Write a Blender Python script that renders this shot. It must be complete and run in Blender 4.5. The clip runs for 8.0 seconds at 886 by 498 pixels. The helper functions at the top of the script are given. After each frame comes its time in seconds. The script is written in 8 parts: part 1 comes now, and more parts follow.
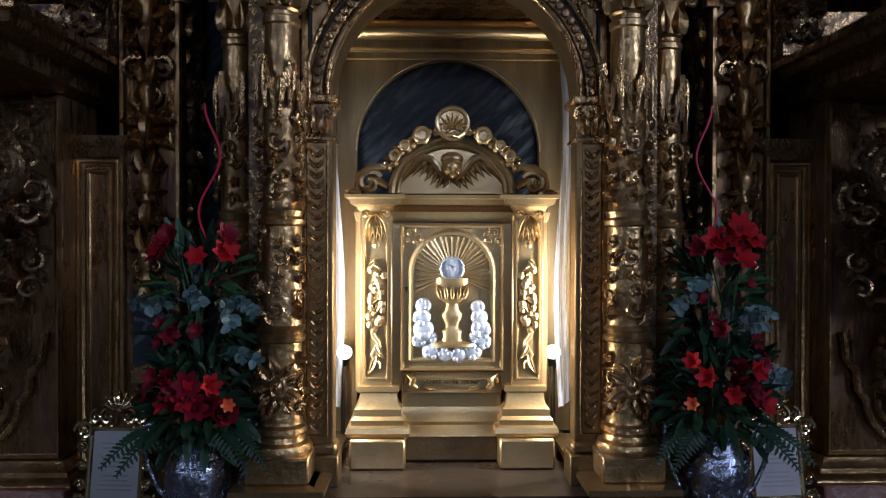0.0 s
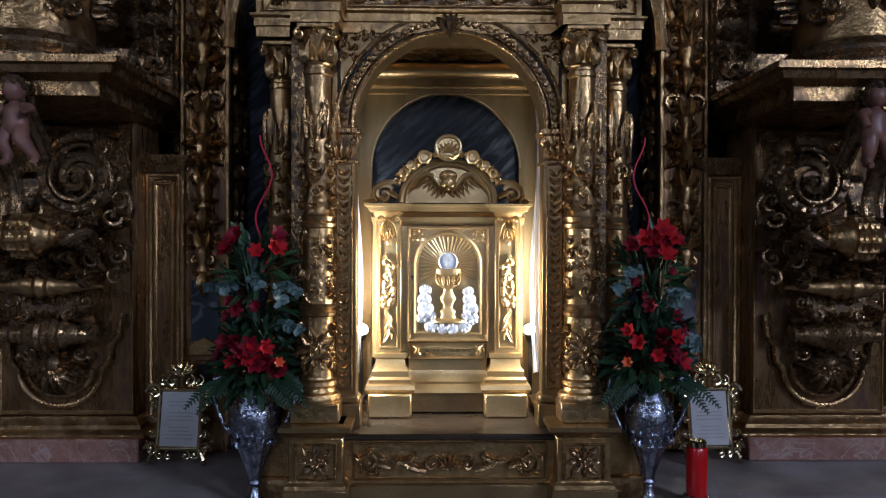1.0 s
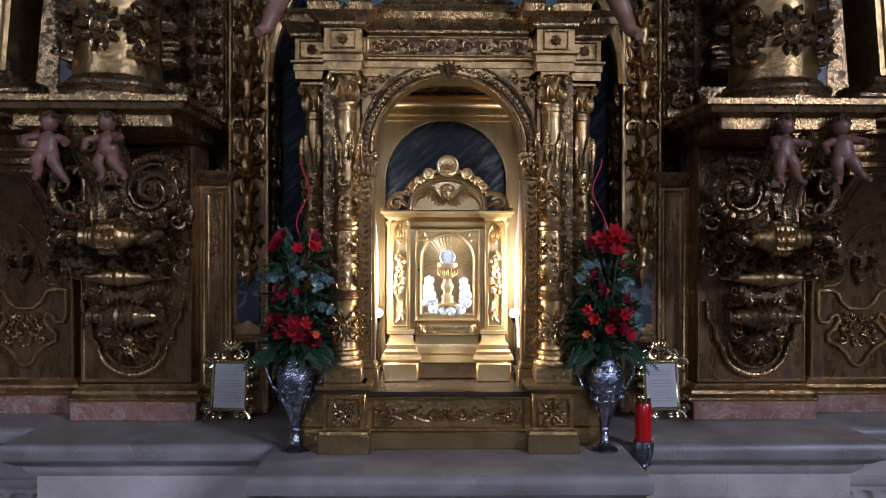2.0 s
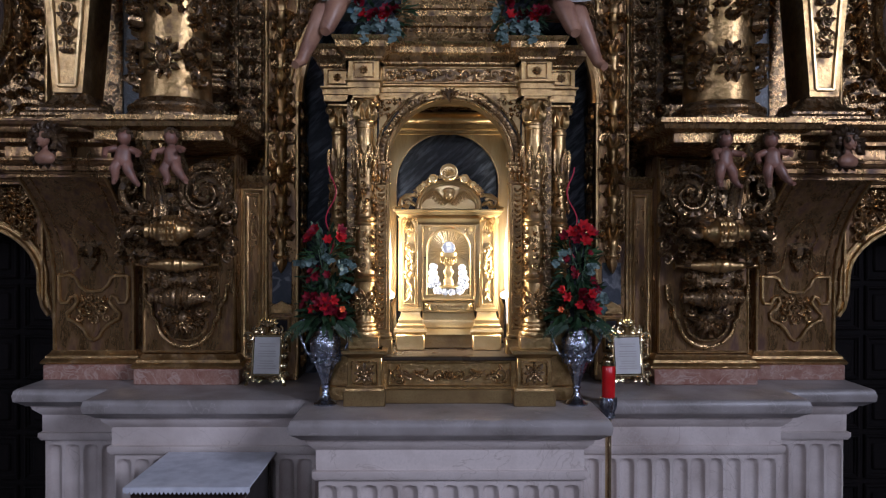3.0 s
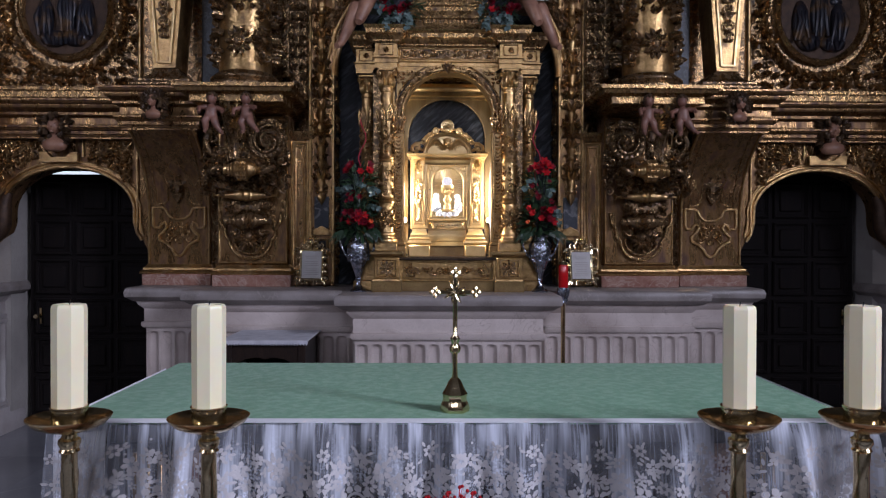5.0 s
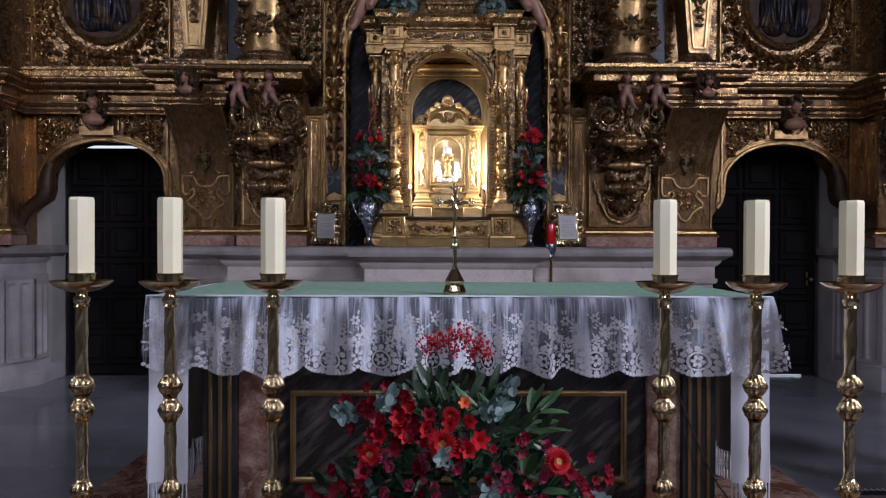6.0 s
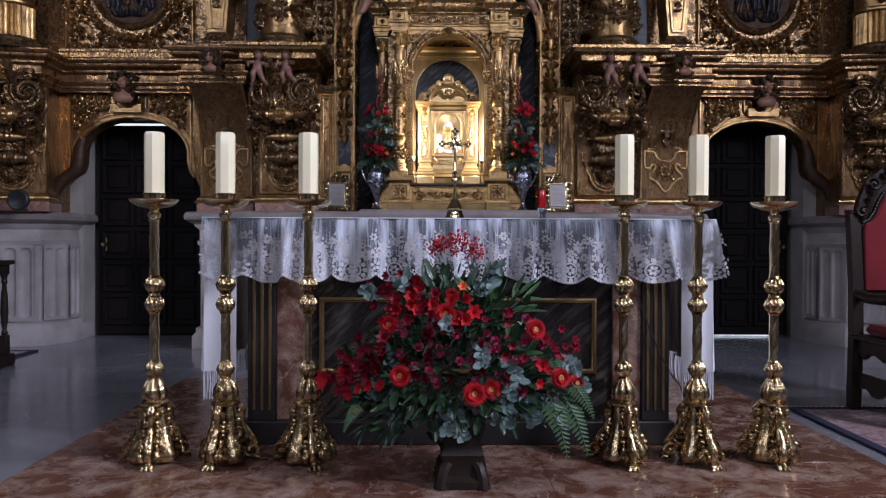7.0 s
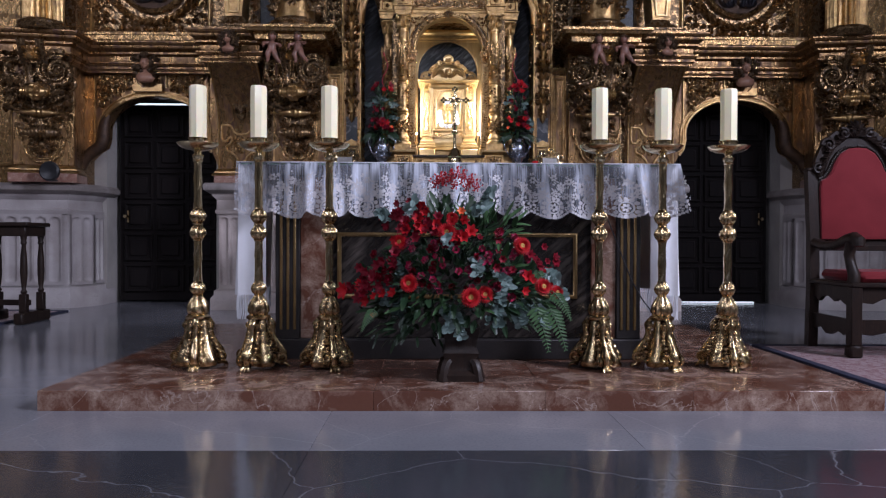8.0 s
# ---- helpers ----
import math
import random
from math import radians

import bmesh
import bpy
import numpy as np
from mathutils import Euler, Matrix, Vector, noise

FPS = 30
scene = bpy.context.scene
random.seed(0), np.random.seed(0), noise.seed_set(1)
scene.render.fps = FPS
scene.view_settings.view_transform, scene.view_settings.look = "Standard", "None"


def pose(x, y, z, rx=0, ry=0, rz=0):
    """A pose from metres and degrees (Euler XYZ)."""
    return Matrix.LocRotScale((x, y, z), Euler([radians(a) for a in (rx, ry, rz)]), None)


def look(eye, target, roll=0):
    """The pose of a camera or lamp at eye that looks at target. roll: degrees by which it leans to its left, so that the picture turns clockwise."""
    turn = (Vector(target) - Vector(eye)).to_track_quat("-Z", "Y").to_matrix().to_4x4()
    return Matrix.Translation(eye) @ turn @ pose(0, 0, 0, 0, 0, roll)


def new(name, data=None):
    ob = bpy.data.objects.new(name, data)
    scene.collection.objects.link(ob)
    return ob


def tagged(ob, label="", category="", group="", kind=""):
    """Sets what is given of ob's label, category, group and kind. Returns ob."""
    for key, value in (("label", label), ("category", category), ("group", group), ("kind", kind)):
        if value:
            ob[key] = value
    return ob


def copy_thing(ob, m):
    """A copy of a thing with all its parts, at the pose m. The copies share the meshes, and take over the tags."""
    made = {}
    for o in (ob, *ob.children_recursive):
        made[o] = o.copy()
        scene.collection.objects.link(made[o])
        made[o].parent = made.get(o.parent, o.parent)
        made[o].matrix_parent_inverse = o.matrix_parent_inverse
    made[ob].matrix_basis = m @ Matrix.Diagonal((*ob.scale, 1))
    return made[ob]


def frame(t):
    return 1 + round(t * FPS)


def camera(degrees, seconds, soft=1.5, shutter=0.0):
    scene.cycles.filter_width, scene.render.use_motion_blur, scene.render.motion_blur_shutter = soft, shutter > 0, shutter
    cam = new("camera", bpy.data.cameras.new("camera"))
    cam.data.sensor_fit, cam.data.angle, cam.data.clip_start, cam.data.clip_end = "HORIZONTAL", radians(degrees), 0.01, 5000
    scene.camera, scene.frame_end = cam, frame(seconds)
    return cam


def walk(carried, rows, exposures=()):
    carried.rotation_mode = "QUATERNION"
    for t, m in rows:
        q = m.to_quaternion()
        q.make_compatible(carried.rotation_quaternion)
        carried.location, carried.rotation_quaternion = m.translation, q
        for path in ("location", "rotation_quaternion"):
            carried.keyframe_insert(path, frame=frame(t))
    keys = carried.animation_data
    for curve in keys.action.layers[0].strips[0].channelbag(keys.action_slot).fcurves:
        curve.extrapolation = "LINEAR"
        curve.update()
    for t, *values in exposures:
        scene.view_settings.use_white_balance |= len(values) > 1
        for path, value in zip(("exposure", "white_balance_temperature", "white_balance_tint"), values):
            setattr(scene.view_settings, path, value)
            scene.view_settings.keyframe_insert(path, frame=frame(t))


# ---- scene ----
cam = camera(61.8, 8.0, soft=1.2)
METRES, EYE, TILT, LEAN, TURN, SHIFT = 5.7, 2.23, 0.0, 0.0, -1.4, -0.08
ROWS = [
    (0.0, 0.0, 0.0, 0.0, 0.0, -0.53, -0.12),
    (0.5, 0.0019, -0.0493, -0.0009, 0.12, -0.46, -0.17),
    (1.0, 0.0032, -0.1057, -0.002, 0.22, -0.4, -0.17),
    (1.5, 0.005, -0.1654, -0.0029, 0.33, -0.34, -0.14),
    (3.0, 0.0072, -0.3552, -0.0108, 0.63, -0.32, -0.15),
    (3.5, 0.0087, -0.4218, -0.0275, 0.63, -0.33, -0.15),
    (4.0, 0.0098, -0.4887, -0.0486, 0.65, -0.33, -0.15),
    (5.5, 0.0093, -0.6805, -0.1218, 0.58, -0.6, -0.2),
    (6.0, 0.0089, -0.7391, -0.15, 0.55, -0.61, -0.21),
    (6.5, 0.0086, -0.7958, -0.1778, 0.53, -0.64, -0.22),
    (7.0, 0.0079, -0.8497, -0.2052, 0.51, -0.68, -0.22),
    (7.5, 0.0075, -0.9001, -0.2327, 0.49, -0.72, -0.22),
    (8.0, 0.007, -0.9467, -0.2598, 0.46, -0.76, -0.23),
]
walk(cam, [(t, pose(SHIFT, 0, EYE, TILT, LEAN, TURN) @ pose(METRES * x, METRES * y, METRES * z, 90 + pitch, roll, yaw)) for t, x, y, z, yaw, pitch, roll in ROWS],
     exposures=[(0.0, -1.1, 5350, 9), (0.5, -1.0, 5400, 9), (1.0, -0.7, 5500, 9), (1.5, -0.45, 5600, 10), (3.5, -0.1, 6150, 13), (5.5, -0.22, 6400, 16), (8.0, 0.15, 6400, 16)])

# ---- world and lights ----
world = bpy.data.worlds.new("church_air")
scene.world = world
world.use_nodes = True
sky = world.node_tree.nodes.new("ShaderNodeTexSky")
sky.sky_type, sky.sun_disc, sky.sun_elevation, sky.sun_rotation = "NISHITA", False, radians(38), radians(120)
world.node_tree.links.new(sky.outputs[0], world.node_tree.nodes["Background"].inputs[0])
world.node_tree.nodes["Background"].inputs[1].default_value = 0.1


def area(name, m, w, h, watts, colour, spread=180):
    d = bpy.data.lights.new(name, "AREA")
    d.spread = radians(spread)
    d.shape, d.size, d.size_y, d.energy, d.color = "RECTANGLE", w, h, watts, colour
    ob = new(name, d)
    ob.matrix_world = m
    return ob


def spot(name, eye, target, watts, colour, angle=100, blend=0.6, radius=0.02):
    d = bpy.data.lights.new(name, "SPOT")
    d.energy, d.color, d.spot_size, d.spot_blend, d.shadow_soft_size = watts, colour, radians(angle), blend, radius
    ob = new(name, d)
    ob.matrix_world = look(eye, target)
    return ob


# daylight at the windows of the nave, the two little lamps beside the tabernacle, and unseen strips added to brighten
# its front
area("window_light_east", look((6.1, -5.2, 5.2), (-1.6, -1.4, 0.8)), 1.5, 2.6, 250, (0.76, 0.80, 1.0), 104)
area("window_light_west", look((-6.1, -4.6, 5.2), (0, -1.4, 0.8)), 1.5, 2.6, 120, (0.76, 0.80, 1.0))
area("window_light_back", look((0.0, -11.7, 5.6), (0, -1.0, 1.0)), 2.4, 2.4, 215, (0.80, 0.83, 1.0))
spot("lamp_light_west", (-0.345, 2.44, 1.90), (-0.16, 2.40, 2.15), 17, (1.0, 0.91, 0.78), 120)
area("added_strip_light_west", look((-0.405, 2.078, 2.03), (0.0, 2.18, 2.03)), 0.02, 0.42, 15, (1.0, 0.91, 0.76))
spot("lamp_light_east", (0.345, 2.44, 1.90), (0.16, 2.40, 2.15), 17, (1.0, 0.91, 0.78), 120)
area("added_strip_light_east", look((0.405, 2.078, 2.03), (0.0, 2.18, 2.03)), 0.02, 0.42, 15, (1.0, 0.91, 0.76))


# ---- materials ----
def material(name, base, rough=0.5, metal=0.0, second=None, scale=8.0, mix=(0.4, 0.65), third=None, grain=120.0,
             bump=0.15, bump_scale=60.0, coat=0.0, stretch=(1, 1, 1), rough_var=0.12, sheen=0.0, sss=0.0, detail=8.0, per_object=0.0):
    """A surface with stains (second), a finer variation (third) and relief."""
    mat = bpy.data.materials.new(name)
    mat.use_nodes = True
    nt = mat.node_tree
    n, l = nt.nodes, nt.links
    b = n["Principled BSDF"]
    co = n.new("ShaderNodeTexCoord")
    mp = n.new("ShaderNodeMapping")
    mp.inputs["Scale"].default_value = stretch
    geo = n.new("ShaderNodeNewGeometry")
    l.new(geo.outputs["Position"], mp.inputs["Vector"])
    big = n.new("ShaderNodeTexNoise")
    big.inputs["Scale"].default_value, big.inputs["Detail"].default_value = scale, detail
    l.new(mp.outputs[0], big.inputs["Vector"])
    fine = n.new("ShaderNodeTexNoise")
    fine.inputs["Scale"].default_value, fine.inputs["Detail"].default_value = grain, 4
    l.new(mp.outputs[0], fine.inputs["Vector"])
    ramp = n.new("ShaderNodeValToRGB")
    ramp.color_ramp.elements[0].position, ramp.color_ramp.elements[1].position = mix
    ramp.color_ramp.elements[0].color = (*base, 1)
    ramp.color_ramp.elements[1].color = (*(second or [c * 0.8 for c in base]), 1)
    l.new(big.outputs[0], ramp.inputs[0])
    mx = n.new("ShaderNodeMix")
    mx.data_type = "RGBA"
    mx.blend_type = "MIX"
    r2 = n.new("ShaderNodeMapRange")
    r2.inputs[1].default_value, r2.inputs[2].default_value, r2.inputs[4].default_value = 0.45, 0.75, 0.7
    l.new(fine.outputs[0], r2.inputs[0])
    l.new(r2.outputs[0], mx.inputs["Factor"])
    l.new(ramp.outputs[0], mx.inputs[6])
    mx.inputs[7].default_value = (*(third or [c * 0.85 for c in base]), 1)
    out = mx.outputs[2]
    if per_object:
        oi = n.new("ShaderNodeObjectInfo")
        hv = n.new("ShaderNodeHueSaturation")
        rr = n.new("ShaderNodeMapRange")
        rr.inputs[3].default_value, rr.inputs[4].default_value = 1 - per_object, 1 + per_object
        l.new(oi.outputs["Random"], rr.inputs[0])
        l.new(rr.outputs[0], hv.inputs["Value"])
        l.new(out, hv.inputs["Color"])
        out = hv.outputs[0]
    l.new(out, b.inputs["Base Color"])
    rv = n.new("ShaderNodeMapRange")
    rv.inputs[3].default_value, rv.inputs[4].default_value = max(0.03, rough - rough_var), min(1, rough + rough_var)
    l.new(big.outputs[0], rv.inputs[0])
    l.new(rv.outputs[0], b.inputs["Roughness"])
    b.inputs["Metallic"].default_value = metal
    b.inputs["Coat Weight"].default_value = coat
    b.inputs["Coat Roughness"].default_value = 0.12
    b.inputs["Sheen Weight"].default_value = sheen
    if sss:
        b.inputs["Subsurface Weight"].default_value = sss
        b.inputs["Subsurface Radius"].default_value = (0.02, 0.012, 0.006)
    if bump:
        rel = n.new("ShaderNodeTexNoise")
        rel.inputs["Scale"].default_value, rel.inputs["Detail"].default_value = bump_scale, 5
        l.new(mp.outputs[0], rel.inputs["Vector"])
        bp = n.new("ShaderNodeBump")
        bp.inputs["Strength"].default_value, bp.inputs["Distance"].default_value = bump, 0.01
        l.new(rel.outputs[0], bp.inputs["Height"])
        l.new(bp.outputs[0], b.inputs["Normal"])
    return mat


def veined(name, base, dark, vein, scale=3.0, rough=0.15, vein_width=0.04, coat=0.0, sharp=(0.35, 0.7), warp=1.2, per_object=0.0, cracks=0.0):
    """Polished stone: clouds of two colours crossed by thin veins."""
    mat = material(name, base, rough, 0.0, dark, scale, sharp, None, 90, 0.05, 30, coat, rough_var=0.06, per_object=per_object)
    nt = mat.node_tree
    n, l = nt.nodes, nt.links
    b = n["Principled BSDF"]
    geo = n.new("ShaderNodeNewGeometry")
    ns = n.new("ShaderNodeTexNoise")
    ns.inputs["Scale"].default_value, ns.inputs["Detail"].default_value = scale * 0.6, 6
    ns.inputs["Distortion"].default_value = warp
    l.new(geo.outputs["Position"], ns.inputs["Vector"])
    sub = n.new("ShaderNodeMath")
    sub.operation = "SUBTRACT"
    sub.inputs[1].default_value = 0.5
    l.new(ns.outputs[0], sub.inputs[0])
    ab = n.new("ShaderNodeMath")
    ab.operation = "ABSOLUTE"
    l.new(sub.outputs[0], ab.inputs[0])
    mr = n.new("ShaderNodeMapRange")
    mr.inputs[1].default_value, mr.inputs[2].default_value = 0.0, vein_width
    mr.inputs[3].default_value, mr.inputs[4].default_value = 0.75, 0.0
    l.new(ab.outputs[0], mr.inputs[0])
    if cracks:
        vo = n.new("ShaderNodeTexVoronoi")
        vo.feature = "DISTANCE_TO_EDGE"
        vo.inputs["Scale"].default_value = cracks
        wob = n.new("ShaderNodeVectorMath")
        wob.operation = "MULTIPLY_ADD"
        wob.inputs[1].default_value = (0.35, 0.35, 0.35)
        l.new(ns.outputs[1], wob.inputs[0])
        l.new(geo.outputs["Position"], wob.inputs[2])
        l.new(wob.outputs[0], vo.inputs["Vector"])
        mr.inputs[2].default_value, mr.inputs[3].default_value = vein_width, 0.45
        l.new(vo.outputs[0], mr.inputs[0])
    mx = n.new("ShaderNodeMix")
    mx.data_type = "RGBA"
    old = b.inputs["Base Color"].links[0].from_socket
    l.new(mr.outputs[0], mx.inputs["Factor"])
    l.new(old, mx.inputs[6])
    mx.inputs[7].default_value = (*vein, 1)
    l.new(mx.outputs[2], b.inputs["Base Color"])
    return mat


def glow(name, colour, strength):
    mat = bpy.data.materials.new(name)
    mat.use_nodes = True
    b = mat.node_tree.nodes["Principled BSDF"]
    b.inputs["Base Color"].default_value = (*colour, 1)
    b.inputs["Emission Color"].default_value = (*colour, 1)
    b.inputs["Emission Strength"].default_value = strength
    return mat


def gilded(name, gold, bole, wear, rough=0.3, scale=9.0, stretch=(1, 1, 1), relief=0.45, relief_scale=38.0):
    """Gold leaf over red-brown bole: the leaf is rubbed off in patches and fine streaks, and dulled by dirt."""
    mat = bpy.data.materials.new(name)
    mat.use_nodes = True
    nt = mat.node_tree
    n, l = nt.nodes, nt.links
    b = n["Principled BSDF"]
    geo = n.new("ShaderNodeNewGeometry")
    mp = n.new("ShaderNodeMapping")
    mp.inputs["Scale"].default_value = stretch
    l.new(geo.outputs["Position"], mp.inputs["Vector"])

    def noise(sc, detail, lo, hi, o0, o1, rough_n=0.6):
        t = n.new("ShaderNodeTexNoise")
        t.inputs["Scale"].default_value, t.inputs["Detail"].default_value, t.inputs["Roughness"].default_value = sc, detail, rough_n
        l.new(mp.outputs[0], t.inputs["Vector"])
        r = n.new("ShaderNodeMapRange")
        r.inputs[1].default_value, r.inputs[2].default_value, r.inputs[3].default_value, r.inputs[4].default_value = lo, hi, o0, o1
        l.new(t.outputs[0], r.inputs[0])
        return r.outputs[0]

    def calc(op, x, y):
        m = n.new("ShaderNodeMath")
        m.operation, m.use_clamp = op, True
        l.new(x, m.inputs[0])
        l.new(y, m.inputs[1])
        return m.outputs[0]

    def mixed(f, x, y):
        m = n.new("ShaderNodeMix")
        m.data_type = "RGBA"
        l.new(f, m.inputs["Factor"])
        for k, c in ((6, x), (7, y)):
            if isinstance(c, tuple):
                m.inputs[k].default_value = (*c, 1)
            else:
                l.new(c, m.inputs[k])
        return m.outputs[2]

    patches = noise(scale, 9, 0.64 - 0.26 * wear, 0.84 - 0.25 * wear, 0.0, 0.9)
    flecks = noise(scale * 9, 6, 0.62 - 0.10 * wear, 0.74 - 0.08 * wear, 0.0, 0.6)
    bare = calc("MAXIMUM", patches, flecks)
    tone = noise(scale * 2.3, 6, 0.3, 0.7, 0.0, 1.0)
    leaf = mixed(tone, gold, tuple(c * k for c, k in zip(gold, (0.62, 0.56, 0.48))))
    ground = mixed(tone, bole, tuple(c * 0.45 for c in bole))
    l.new(mixed(bare, leaf, ground), b.inputs["Base Color"])
    mr = n.new("ShaderNodeMapRange")
    mr.inputs[3].default_value, mr.inputs[4].default_value = 0.95, 0.12
    l.new(bare, mr.inputs[0])
    l.new(mr.outputs[0], b.inputs["Metallic"])
    rr = n.new("ShaderNodeMapRange")
    rr.inputs[3].default_value, rr.inputs[4].default_value = rough, 0.5
    l.new(bare, rr.inputs[0])
    l.new(rr.outputs[0], b.inputs["Roughness"])
    chisel = n.new("ShaderNodeTexNoise")
    chisel.inputs["Scale"].default_value, chisel.inputs["Detail"].default_value, chisel.inputs["Roughness"].default_value = relief_scale, 4, 0.5
    l.new(mp.outputs[0], chisel.inputs["Vector"])
    bp = n.new("ShaderNodeBump")
    bp.inputs["Strength"].default_value, bp.inputs["Distance"].default_value = relief, 0.01
    l.new(chisel.outputs[0], bp.inputs["Height"])
    l.new(bp.outputs[0], b.inputs["Normal"])
    return mat


GOLD = gilded("gilded_wood", (0.61, 0.405, 0.18), (0.12, 0.055, 0.033), 0.40, 0.29, 10, relief=0.40, relief_scale=52)
GOLD_WORN = gilded("worn_gilding", (0.52, 0.33, 0.145), (0.08, 0.040, 0.027), 0.55, 0.25, 12, (1.4, 1.4, 0.8), 0.42, 60)
GOLD_BROWN = gilded("rubbed_gilding_on_red_bole", (0.42, 0.255, 0.112), (0.115, 0.045, 0.030), 0.72, 0.27, 8, (1.7, 1.7, 0.45), 0.32, 46)
BOLE = material("dark_red_brown_ground", (0.075, 0.040, 0.022), 0.55, 0.4, (0.035, 0.02, 0.014), 20, (0.4, 0.7), (0.11, 0.06, 0.03), 120, 0.2, 50)
GOLD_DARK = gilded("dark_tarnished_gilding", (0.38, 0.245, 0.12), (0.036, 0.022, 0.017), 0.72, 0.21, 24, relief=0.35, relief_scale=64)
PLAIN_GILT = material("plain_aged_gilding", (0.36, 0.245, 0.105), 0.34, 0.8, (0.19, 0.115, 0.05), 7, (0.35, 0.75), (0.20, 0.115, 0.05), 140, 0.3, 34)
CLOUD_SILVER = material("silvered_relief", (0.62, 0.64, 0.70), 0.42, 0.45, (0.42, 0.44, 0.50), 30, (0.4, 0.7), (0.5, 0.52, 0.58), 140, 0.1, 90)
# Dark wood darkened again, putting the deep door recess's shade into its colour
DOORWOOD = material("recess_shaded_oak", (0.008, 0.006, 0.006), 0.75, 0.0, (0.014, 0.010, 0.009), 8, (0.4, 0.7), (0.006, 0.005, 0.005), 60, 0.15, 50, stretch=(4, 4, 0.7))
GOLD_BRIGHT = material("bright_gilding", (0.68, 0.50, 0.25), 0.34, 0.86, (0.46, 0.29, 0.11), 9, (0.4, 0.8), (0.48, 0.32, 0.13), 200, 0.15, 45)
GOLD_PAINT = material("gold_painted_boards", (0.44, 0.34, 0.18), 0.42, 0.5, (0.27, 0.19, 0.09), 3, (0.3, 0.7), (0.30, 0.20, 0.085), 40, 0.08, 30, stretch=(6, 6, 0.6))
BRASS = material("polished_brass", (0.84, 0.69, 0.43), 0.17, 1.0, (0.64, 0.48, 0.25), 14, (0.4, 0.7), (0.55, 0.40, 0.2), 150, 0.06, 80, rough_var=0.08)
BRASS_CAST = material("cast_brass", (0.66, 0.51, 0.29), 0.22, 1.0, (0.13, 0.08, 0.035), 34, (0.4, 0.66), (0.33, 0.22, 0.10), 160, 0.22, 150, rough_var=0.1)
SILVER = material("silver", (0.46, 0.48, 0.54), 0.26, 1.0, (0.16, 0.17, 0.21), 28, (0.4, 0.65), (0.22, 0.23, 0.27), 110, 0.5, 60)
MARBLE = veined("grey_white_marble", (0.60, 0.52, 0.48), (0.34, 0.27, 0.235), (0.40, 0.33, 0.29), 3.4, 0.5, 0.006, sharp=(0.42, 0.74))
# Darker copy of the altar marble: dust, plus the pedestals' shade in the tone
PEDESTAL = veined("grey_dusty_shaded_marble", (0.42, 0.385, 0.375), (0.25, 0.215, 0.20), (0.33, 0.29, 0.27), 3.4, 0.5, 0.006, sharp=(0.42, 0.74))
SLAB = veined("grey_stone_slab", (0.30, 0.265, 0.25), (0.16, 0.135, 0.12), (0.34, 0.30, 0.28), 5.0, 0.4, 0.006)
REDSTONE = veined("pinkish_red_marble", (0.26, 0.115, 0.08), (0.42, 0.26, 0.20), (0.48, 0.36, 0.30), 15, 0.3, 0.03)
STEPSTONE = veined("brown_red_marble", (0.125, 0.050, 0.030), (0.40, 0.29, 0.225), (0.42, 0.33, 0.28), 7.0, 0.2, 0.006, sharp=(0.44, 0.70), warp=0.6, per_object=0.10)
for tint in [q for q in STEPSTONE.node_tree.nodes if q.bl_idname == "ShaderNodeTexNoise"][:2]:
    tint.inputs["Roughness"].default_value = 0.66
    tint.inputs["Distortion"].default_value = 0.5
GREENSTONE = veined("dark_green_serpentine", (0.010, 0.013, 0.014), (0.022, 0.027, 0.030), (0.075, 0.09, 0.10), 14, 0.4, 0.025, warp=2.5)
FLOORSTONE = veined("grey_polished_floor", (0.18, 0.186, 0.205), (0.25, 0.25, 0.27), (0.36, 0.36, 0.38), 1.6, 0.14, 0.0035, per_object=0.12, cracks=1.1)
DARKSTONE = veined("dark_polished_floor", (0.035, 0.037, 0.042), (0.06, 0.06, 0.07), (0.30, 0.30, 0.32), 1.6, 0.12, 0.0035, per_object=0.15, cracks=0.9)
GREYCLOTH = material("grey_lace_cover", (0.60, 0.60, 0.64), 0.9, 0.0, (0.46, 0.46, 0.50), 14, (0.4, 0.7), (0.50, 0.50, 0.54), 160, 0.2, 120)
SCRATCHED = material("dark_streaked_stone", (0.010, 0.012, 0.015), 0.34, 0.0, (0.115, 0.13, 0.155), 46, (0.47, 0.78), (0.03, 0.036, 0.045), 130, 0.04, 60, detail=12)
SCRATCHED.node_tree.nodes["Principled BSDF"].inputs["Specular IOR Level"].default_value = 0.12
BROWNSTREAK = material("brown_black_streaked_stone", (0.012, 0.010, 0.009), 0.2, 0.0, (0.085, 0.07, 0.06), 30, (0.48, 0.78), (0.025, 0.02, 0.017), 100, 0.03, 60, detail=12)
for streaky in (SCRATCHED, BROWNSTREAK):
    place = streaky.node_tree.nodes["Mapping"]
    place.vector_type = "TEXTURE"
    place.inputs["Rotation"].default_value = (0, radians(48), 0)
    place.inputs["Scale"].default_value = (1, 1, 5)
# Darkened copy of the reveal plaster so unseen nave walls bounce less light
NAVE = material("darkened_old_plaster", (0.13, 0.115, 0.10), 0.9, 0.0, (0.09, 0.08, 0.07), 2.5, (0.4, 0.7), None, 60, 0.2, 25)
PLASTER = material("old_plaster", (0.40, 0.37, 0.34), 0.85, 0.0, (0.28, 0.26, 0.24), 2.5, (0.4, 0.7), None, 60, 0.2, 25)
